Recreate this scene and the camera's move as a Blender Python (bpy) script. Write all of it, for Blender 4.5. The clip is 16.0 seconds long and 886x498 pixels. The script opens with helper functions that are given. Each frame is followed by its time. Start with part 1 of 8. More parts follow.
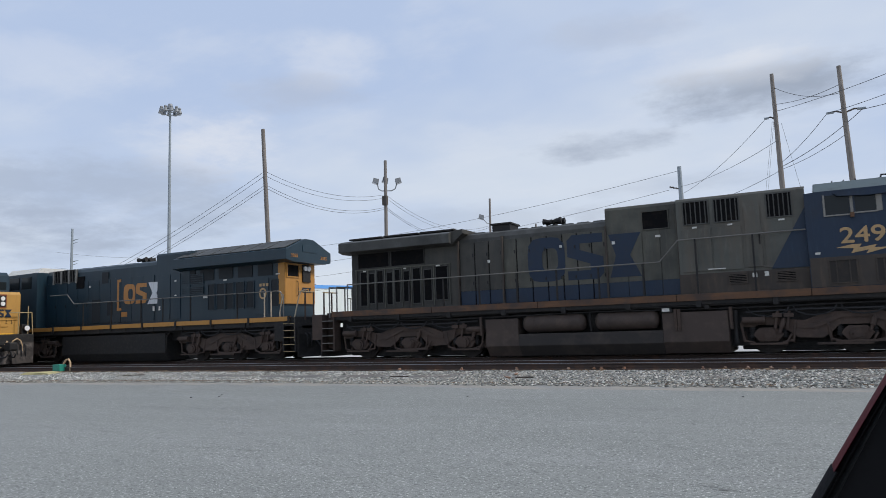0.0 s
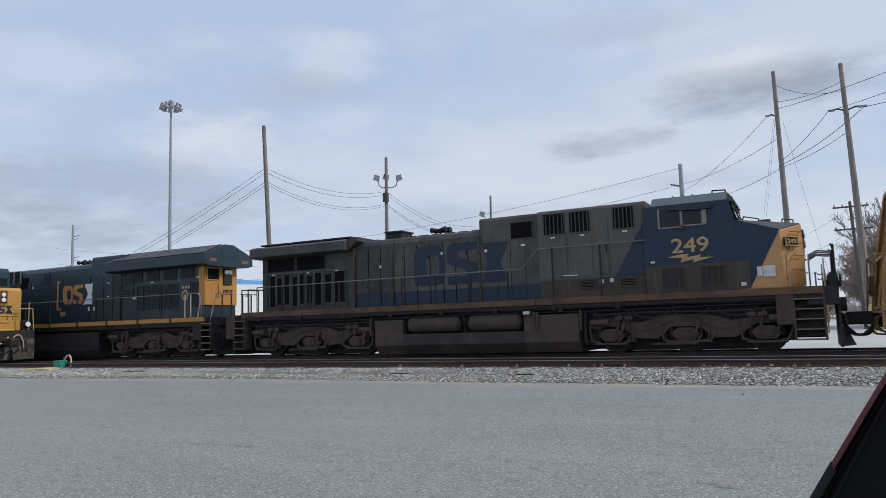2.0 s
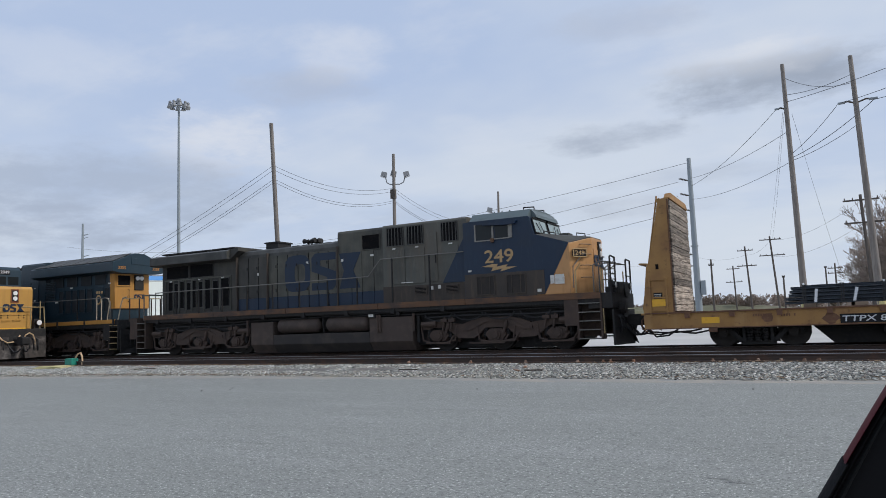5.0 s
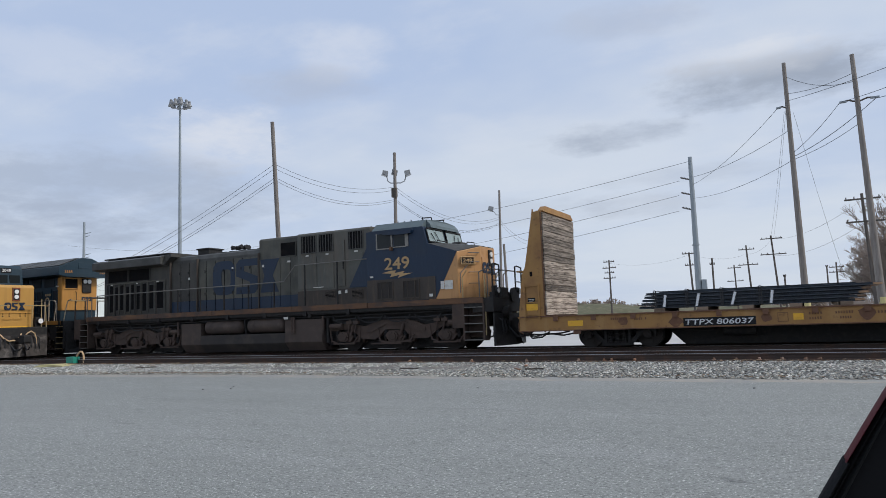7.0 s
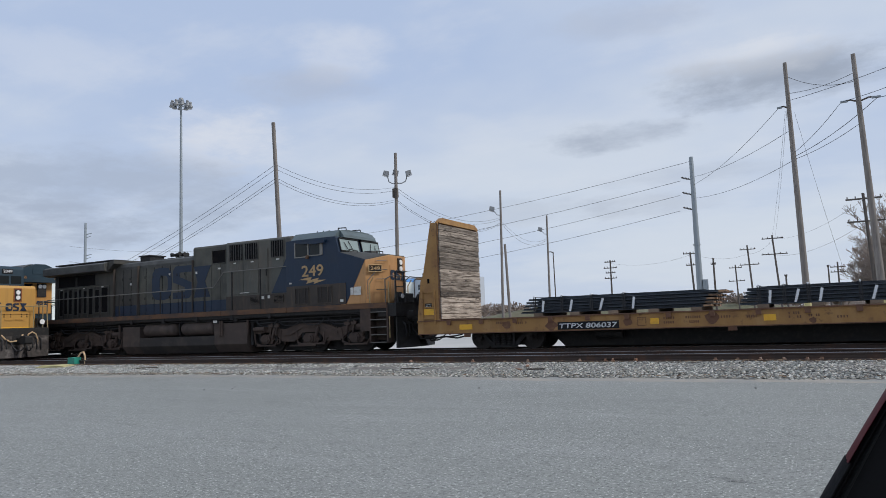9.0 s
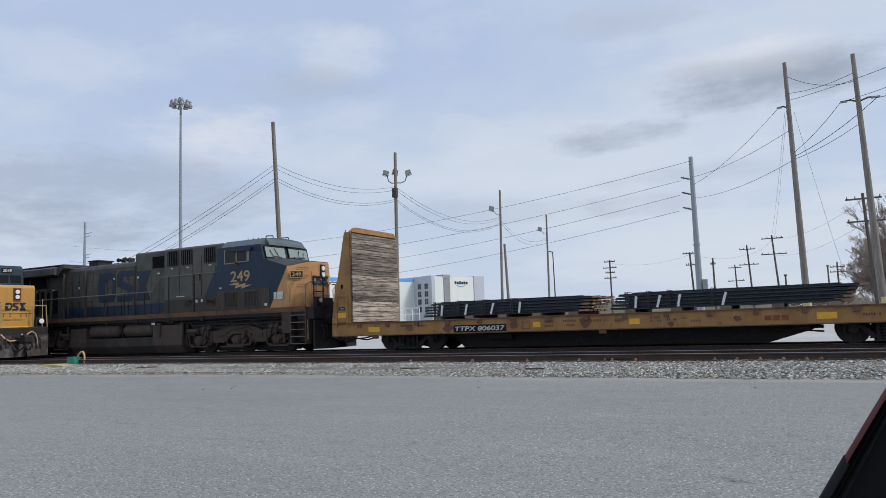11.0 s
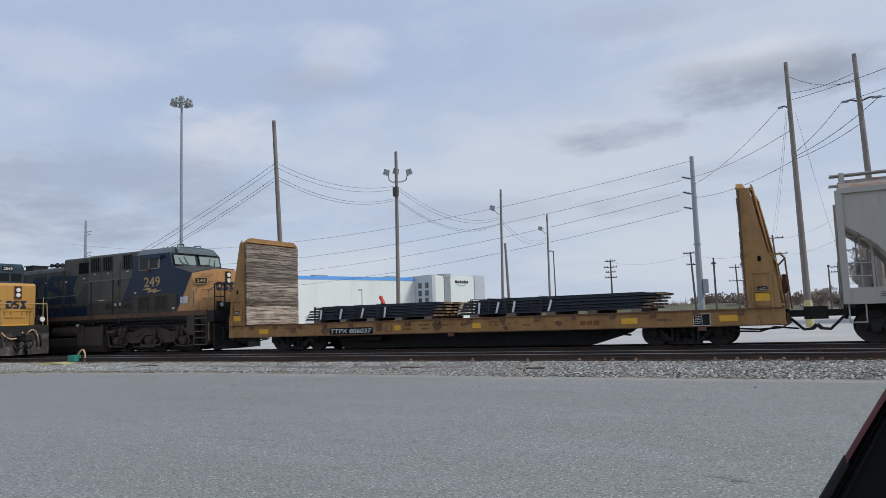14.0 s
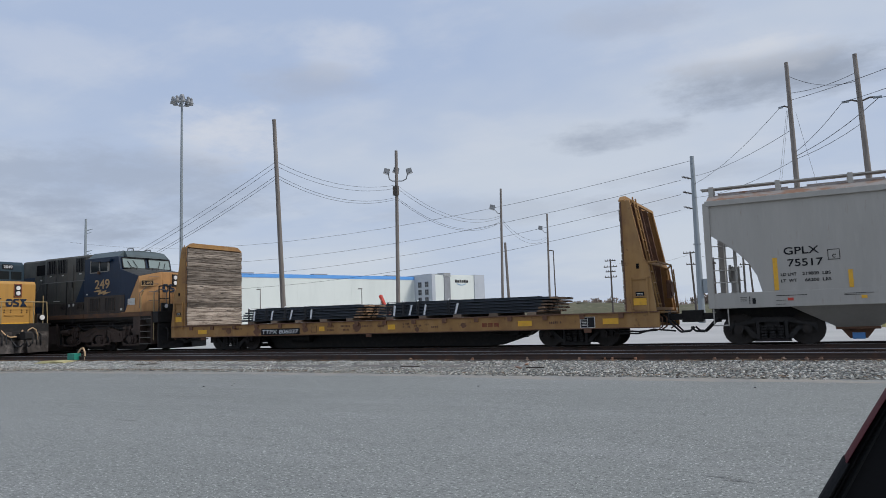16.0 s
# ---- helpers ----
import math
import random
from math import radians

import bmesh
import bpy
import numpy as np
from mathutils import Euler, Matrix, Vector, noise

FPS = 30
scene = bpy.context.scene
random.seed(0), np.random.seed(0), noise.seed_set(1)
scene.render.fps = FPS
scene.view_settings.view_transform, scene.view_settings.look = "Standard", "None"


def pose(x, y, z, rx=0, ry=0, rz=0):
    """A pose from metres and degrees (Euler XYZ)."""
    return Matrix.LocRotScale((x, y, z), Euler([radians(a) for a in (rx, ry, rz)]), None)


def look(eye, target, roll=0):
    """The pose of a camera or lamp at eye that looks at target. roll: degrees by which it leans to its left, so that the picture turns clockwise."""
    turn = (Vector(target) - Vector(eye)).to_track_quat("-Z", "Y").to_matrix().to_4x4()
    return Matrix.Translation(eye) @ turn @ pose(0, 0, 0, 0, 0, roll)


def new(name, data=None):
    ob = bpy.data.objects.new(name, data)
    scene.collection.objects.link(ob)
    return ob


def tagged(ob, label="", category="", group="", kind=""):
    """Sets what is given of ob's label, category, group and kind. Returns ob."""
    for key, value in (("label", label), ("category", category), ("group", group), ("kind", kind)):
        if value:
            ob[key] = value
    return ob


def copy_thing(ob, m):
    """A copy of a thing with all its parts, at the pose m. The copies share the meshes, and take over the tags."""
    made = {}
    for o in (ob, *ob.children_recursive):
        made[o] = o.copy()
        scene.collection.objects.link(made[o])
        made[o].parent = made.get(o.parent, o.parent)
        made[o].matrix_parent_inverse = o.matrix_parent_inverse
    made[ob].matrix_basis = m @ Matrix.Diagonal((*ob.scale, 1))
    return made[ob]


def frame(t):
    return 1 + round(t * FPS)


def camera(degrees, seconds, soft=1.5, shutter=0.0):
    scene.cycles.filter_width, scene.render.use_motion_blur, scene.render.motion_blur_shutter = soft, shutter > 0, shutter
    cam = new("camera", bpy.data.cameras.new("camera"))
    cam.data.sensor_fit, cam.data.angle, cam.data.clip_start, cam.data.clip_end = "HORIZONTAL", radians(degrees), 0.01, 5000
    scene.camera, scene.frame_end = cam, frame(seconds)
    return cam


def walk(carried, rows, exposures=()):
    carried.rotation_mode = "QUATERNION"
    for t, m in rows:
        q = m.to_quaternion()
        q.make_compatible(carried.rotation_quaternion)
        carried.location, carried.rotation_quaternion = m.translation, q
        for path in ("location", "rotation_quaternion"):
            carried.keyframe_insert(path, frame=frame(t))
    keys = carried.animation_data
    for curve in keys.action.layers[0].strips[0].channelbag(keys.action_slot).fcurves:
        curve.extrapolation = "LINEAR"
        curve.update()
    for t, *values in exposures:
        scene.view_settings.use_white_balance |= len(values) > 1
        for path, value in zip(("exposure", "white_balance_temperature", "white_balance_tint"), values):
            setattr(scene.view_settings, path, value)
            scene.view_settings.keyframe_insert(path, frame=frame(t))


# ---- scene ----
# World: x along the tracks, y across them away from the camera, z up from the asphalt.
RAIL = 0.38            # height of the rail heads
FAR, NEAR = 23.86, 19.6  # centre lines of the two tracks
EYE = (0.0, 0.0, 1.442)

cam = camera(64.15, 16.0, soft=0.8, shutter=0.3)


def aim(yaw, pitch, lean):
    a, b = radians(yaw), radians(pitch)
    d = Vector((math.sin(a) * math.cos(b), math.cos(a) * math.cos(b), math.sin(b)))
    return look(EYE, Vector(EYE) + d * 10, -lean)


walk(cam, [(t, aim(y, p, r)) for t, y, p, r in (
    (0.0, -27.10, 6.38, 1.95), (0.5, -27.12, 6.34, 2.02), (1.0, -27.165, 6.274, 2.02), (1.5, -27.19, 6.18, 1.91),
    (2.0, -27.16, 6.14, 1.82), (2.5, -27.13, 6.05, 1.90), (3.0, -27.147, 5.93, 2.06), (3.5, -27.145, 5.91, 2.12),
    (4.0, -27.46, 5.896, 2.15), (4.3, -27.63, 5.885, 2.15), (5.2, -27.84, 5.85, 2.12), (6.5, -27.91, 5.81, 2.095), (7.0, -27.905, 5.757, 2.08),
    (7.5, -27.916, 5.73, 2.01), (8.0, -27.96, 5.748, 2.056), (8.5, -27.98, 5.777, 2.138), (9.0, -27.988, 5.781, 2.14),
    (11.5, -27.95, 5.747, 2.076), (12.0, -27.95, 5.746, 2.04), (12.5, -27.965, 5.744, 1.96), (13.0, -27.975, 5.702, 1.893),
    (13.5, -28.0, 5.676, 1.928), (14.0, -28.008, 5.684, 1.965), (14.5, -27.98, 5.668, 1.99), (15.0, -28.007, 5.666, 1.973),
    (15.5, -28.022, 5.654, 1.903), (16.0, -28.01, 5.617, 1.827))],
     exposures=((0.0, 0.09), (2.0, 0.06), (4.0, 0.04), (7.0, 0.05), (9.0, 0.02), (10.5, 0.06), (11.5, 0.06), (12.5, -0.02), (14.0, -0.07), (16.0, -0.10)))


def travel(t):
    """How far the train has rolled at t seconds, towards -x."""
    return 2.29932 * t - 0.01235 * t * t - 8.1432e-4 * t ** 3 + 2.69388e-5 * t ** 4


def toward(az, el, dist):
    """The point at that bearing and height angle (degrees) and ground distance from the eye."""
    a = radians(az)
    return Vector((dist * math.sin(a), dist * math.cos(a), EYE[2] + dist * math.tan(radians(el))))


# ---- sky and sun ----
def make_world():
    world = bpy.data.worlds.new("sky")
    scene.world = world
    world.use_nodes = True
    nt = world.node_tree
    nt.nodes.clear()
    N, L = nt.nodes.new, nt.links.new

    def math_node(op, a, b=None, c=None):
        n = N("ShaderNodeMath")
        n.operation = op
        for i, v in enumerate((a, b, c)):
            if v is None:
                continue
            if isinstance(v, (int, float)):
                n.inputs[i].default_value = v
            else:
                L(v, n.inputs[i])
        return n.outputs[0]

    def mix(fac, a, b):
        n = N("ShaderNodeMix")
        n.data_type = "RGBA"
        for sock, v in ((n.inputs[0], fac), (n.inputs[6], a), (n.inputs[7], b)):
            if isinstance(v, tuple):
                sock.default_value = (*v, 1)
            elif isinstance(v, (int, float)):
                sock.default_value = v
            else:
                L(v, sock)
        return n.outputs[2]

    geo = N("ShaderNodeTexCoord")
    sky = N("ShaderNodeTexSky")
    sky.sky_type = "NISHITA"
    sky.sun_disc = False
    sky.sun_elevation, sky.sun_rotation = radians(42), radians(82)
    sky.air_density, sky.dust_density = 1.0, 2.0
    sep = N("ShaderNodeSeparateXYZ")
    L(geo.outputs["Generated"], sep.inputs[0])
    # cloud layers are laid on a flat ceiling: x / z, y / z
    up = math_node("MAXIMUM", sep.outputs[2], 0.0)
    den = math_node("ADD", up, 0.16)
    comb = N("ShaderNodeCombineXYZ")
    L(math_node("DIVIDE", sep.outputs[0], den), comb.inputs[0])
    L(math_node("DIVIDE", sep.outputs[1], den), comb.inputs[1])

    def cloud(scale, detail, offset, rough=0.5, stretch=(1, 1, 1)):
        mp = N("ShaderNodeMapping")
        mp.inputs["Location"].default_value = offset
        mp.inputs["Scale"].default_value = stretch
        L(comb.outputs[0], mp.inputs[0])
        n = N("ShaderNodeTexNoise")
        n.inputs["Scale"].default_value, n.inputs["Detail"].default_value = scale, detail
        n.inputs["Roughness"].default_value = rough
        L(mp.outputs[0], n.inputs["Vector"])
        return n.outputs[0]

    def ramp(v, lo, hi):
        n = N("ShaderNodeMapRange")
        n.interpolation_type = "SMOOTHSTEP"
        n.inputs[1].default_value, n.inputs[2].default_value = lo, hi
        L(v, n.inputs[0])
        return n.outputs[0]

    def blob(az, el, wide, high, warp):
        """A soft cloud patch of that half-width and half-height in degrees, frayed by noise."""
        a, b = radians(az), radians(el)
        c = Vector((math.sin(a) * math.cos(b), math.cos(a) * math.cos(b), math.sin(b)))
        r = Vector((math.cos(a), -math.sin(a), 0))
        u = r.cross(c)
        s = 0
        for axis, size in ((r, wide), (u, high)):
            d = N("ShaderNodeVectorMath")
            d.operation = "DOT_PRODUCT"
            L(geo.outputs["Generated"], d.inputs[0])
            d.inputs[1].default_value = axis
            k = math_node("MULTIPLY", d.outputs["Value"], 1 / math.tan(radians(size)))
            k = math_node("MULTIPLY", k, k)
            s = k if s == 0 else math_node("ADD", s, k)
        d = N("ShaderNodeVectorMath")
        d.operation = "DOT_PRODUCT"
        L(geo.outputs["Generated"], d.inputs[0])
        d.inputs[1].default_value = c
        front = math_node("GREATER_THAN", d.outputs["Value"], 0.2)
        s = math_node("ADD", s, math_node("MULTIPLY", math_node("SUBTRACT", warp, 0.5), 6.0))
        return math_node("MULTIPLY", ramp(math_node("SUBTRACT", 1.0, s), -0.8, 1.4), front)

    big = cloud(0.55, 5, (3.1, 1.7, 0), 0.5)
    fine = cloud(2.2, 6, (0.4, 5.2, 0), 0.6, (1, 1.5, 1))
    veil = mix(ramp(big, 0.38, 0.62), (0.447, 0.55, 0.755), (0.62, 0.685, 0.79))
    veil = mix(math_node("MULTIPLY", ramp(fine, 0.45, 0.75), 0.35), veil, (0.70, 0.74, 0.82))
    # brighter haze low over the horizon
    low = ramp(up, 0.30, 0.0)
    veil = mix(math_node("MULTIPLY", low, 0.5), veil, (0.645, 0.71, 0.80))
    warp = cloud(2.6, 9, (7.7, 2.2, 0), 0.64)
    for az, el, wide, high, strength, colour in (
            (-36, 21.3, 4.0, 2.0, 0.5, (0.74, 0.77, 0.84)), (-45.5, 14.3, 5, 2.4, 0.8, (0.72, 0.75, 0.82)),
            (-57, 19.5, 6, 1.8, 0.35, (0.70, 0.74, 0.83)),
            (-54, 10.5, 12, 3.4, 0.8, (0.40, 0.465, 0.59)), (-61, 7.5, 10, 2.0, 0.6, (0.38, 0.435, 0.55)),
            (-38.5, 19, 4.5, 1.4, 0.55, (0.44, 0.49, 0.60)),
            (-14.2, 13.9, 5.5, 1.1, 0.72, (0.34, 0.39, 0.49)), (-1.6, 16.9, 7.5, 1.9, 0.85, (0.31, 0.355, 0.44)), (-2.6, 19.0, 3.4, 0.7, 0.6, (0.74, 0.77, 0.83)), (-9, 10.4, 6, 0.7, 0.35, (0.42, 0.47, 0.57)),
            (-3, 18.8, 6, 1.6, 0.4, (0.75, 0.77, 0.82)), (-13, 22.5, 6, 1.2, 0.35, (0.42, 0.46, 0.56)),
            (-24, 8.5, 9, 1.2, 0.35, (0.44, 0.49, 0.58)), (-12, 8.5, 5, 0.9, 0.4, (0.44, 0.48, 0.57))):
        veil = mix(math_node("MULTIPLY", blob(az, el, wide, high, warp), strength), veil, colour)
    bg_sky, bg_cloud, shader = N("ShaderNodeBackground"), N("ShaderNodeBackground"), N("ShaderNodeMixShader")
    L(sky.outputs[0], bg_sky.inputs[0])
    bg_sky.inputs[1].default_value = 0.10
    L(veil, bg_cloud.inputs[0])
    bg_cloud.inputs[1].default_value = 1.0
    shader.inputs[0].default_value = 0.93
    L(bg_sky.outputs[0], shader.inputs[1])
    L(bg_cloud.outputs[0], shader.inputs[2])
    out = N("ShaderNodeOutputWorld")
    L(shader.outputs[0], out.inputs[0])


make_world()
sun = new("sun", bpy.data.lights.new("sun", "SUN"))
sun.data.energy, sun.data.angle, sun.data.color = 2.0, radians(12), (1.0, 0.95, 0.88)
sun.matrix_world = look((40, 16, 36), (0, 10, 0))
scene.view_settings.exposure = 0.0
# ---- materials ----
def material(name, base, rough=0.6, metal=0.0, grime=(), bump=0.0, bump_scale=60.0, vary=0.0, coords="Object", spec=0.5):
    """grime: rows of (colour, amount, scale, low, high, stretch); vary: lightness change from object to object."""
    m = bpy.data.materials.new(name)
    m.use_nodes = True
    nt = m.node_tree
    N, L = nt.nodes.new, nt.links.new
    bsdf = nt.nodes["Principled BSDF"]
    bsdf.inputs["Roughness"].default_value = rough
    bsdf.inputs["Metallic"].default_value = metal
    bsdf.inputs["Specular IOR Level"].default_value = spec
    tc = N("ShaderNodeTexCoord")
    place = tc.outputs[coords]
    if vary:
        # each piece takes its grain from another spot
        oi, ad, sc = N("ShaderNodeObjectInfo"), N("ShaderNodeVectorMath"), N("ShaderNodeVectorMath")
        sc.operation = "SCALE"
        sc.inputs[0].default_value = (37.0, 53.0, 71.0)
        L(oi.outputs["Random"], sc.inputs["Scale"])
        L(place, ad.inputs[0])
        L(sc.outputs[0], ad.inputs[1])
        place = ad.outputs[0]
    rgb = N("ShaderNodeRGB")
    rgb.outputs[0].default_value = (*base, 1)
    col = rgb.outputs[0]
    rough_sock = None
    for colour, amount, scale, lo, hi, stretch in grime:
        mp = N("ShaderNodeMapping")
        mp.inputs["Scale"].default_value = stretch
        L(place, mp.inputs[0])
        n = N("ShaderNodeTexNoise")
        n.inputs["Scale"].default_value, n.inputs["Detail"].default_value = scale, 6
        n.inputs["Roughness"].default_value = 0.6
        L(mp.outputs[0], n.inputs["Vector"])
        r = N("ShaderNodeMapRange")
        r.inputs[1].default_value, r.inputs[2].default_value, r.inputs[4].default_value = lo, hi, amount
        L(n.outputs[0], r.inputs[0])
        x = N("ShaderNodeMix")
        x.data_type = "RGBA"
        L(r.outputs[0], x.inputs[0])
        L(col, x.inputs[6])
        x.inputs[7].default_value = (*colour, 1)
        col = x.outputs[2]
        if rough_sock is None:
            rr = N("ShaderNodeMapRange")
            rr.inputs[3].default_value, rr.inputs[4].default_value = max(0.05, rough - 0.1), min(1, rough + 0.15)
            L(n.outputs[0], rr.inputs[0])
            rough_sock = rr.outputs[0]
            L(rough_sock, bsdf.inputs["Roughness"])
    if vary:
        info = N("ShaderNodeObjectInfo")
        r = N("ShaderNodeMapRange")
        r.inputs[3].default_value, r.inputs[4].default_value = 1 - vary, 1 + vary
        L(info.outputs["Random"], r.inputs[0])
        h = N("ShaderNodeHueSaturation")
        L(r.outputs[0], h.inputs["Value"])
        L(col, h.inputs["Color"])
        col = h.outputs[0]
    L(col, bsdf.inputs["Base Color"])
    if bump:
        n = N("ShaderNodeTexNoise")
        n.inputs["Scale"].default_value, n.inputs["Detail"].default_value = bump_scale, 4
        L(place, n.inputs["Vector"])
        b = N("ShaderNodeBump")
        b.inputs["Strength"].default_value, b.inputs["Distance"].default_value = bump, 0.02
        L(n.outputs[0], b.inputs["Height"])
        L(b.outputs[0], bsdf.inputs["Normal"])
    return m


ONE, STREAK, ALONG = (1, 1, 1), (2.2, 2.2, 0.35), (0.15, 1, 1)
DUST = (0.12, 0.09, 0.065)
RUST = (0.16, 0.065, 0.03)
SOOT = (0.02, 0.02, 0.02)


def asphalt_material():
    m = material("weathered_asphalt", (0.247, 0.257, 0.242), 0.85, grime=(
        ((0.210, 0.220, 0.206), 0.8, 0.22, 0.42, 0.68, (0.5, 1, 1)), ((0.30, 0.305, 0.298), 0.5, 0.9, 0.5, 0.7, (0.25, 1, 1)),
        ((0.11, 0.115, 0.11), 0.9, 27, 0.52, 0.62, ONE), ((0.62, 0.62, 0.60), 0.9, 34, 0.57, 0.65, ONE), ((0.15, 0.155, 0.15), 0.5, 6, 0.52, 0.66, ONE),
        ((0.17, 0.17, 0.17), 0.4, 1.3, 0.60, 0.76, (0.1, 1, 1))),
        bump=0.5, bump_scale=70)
    return m


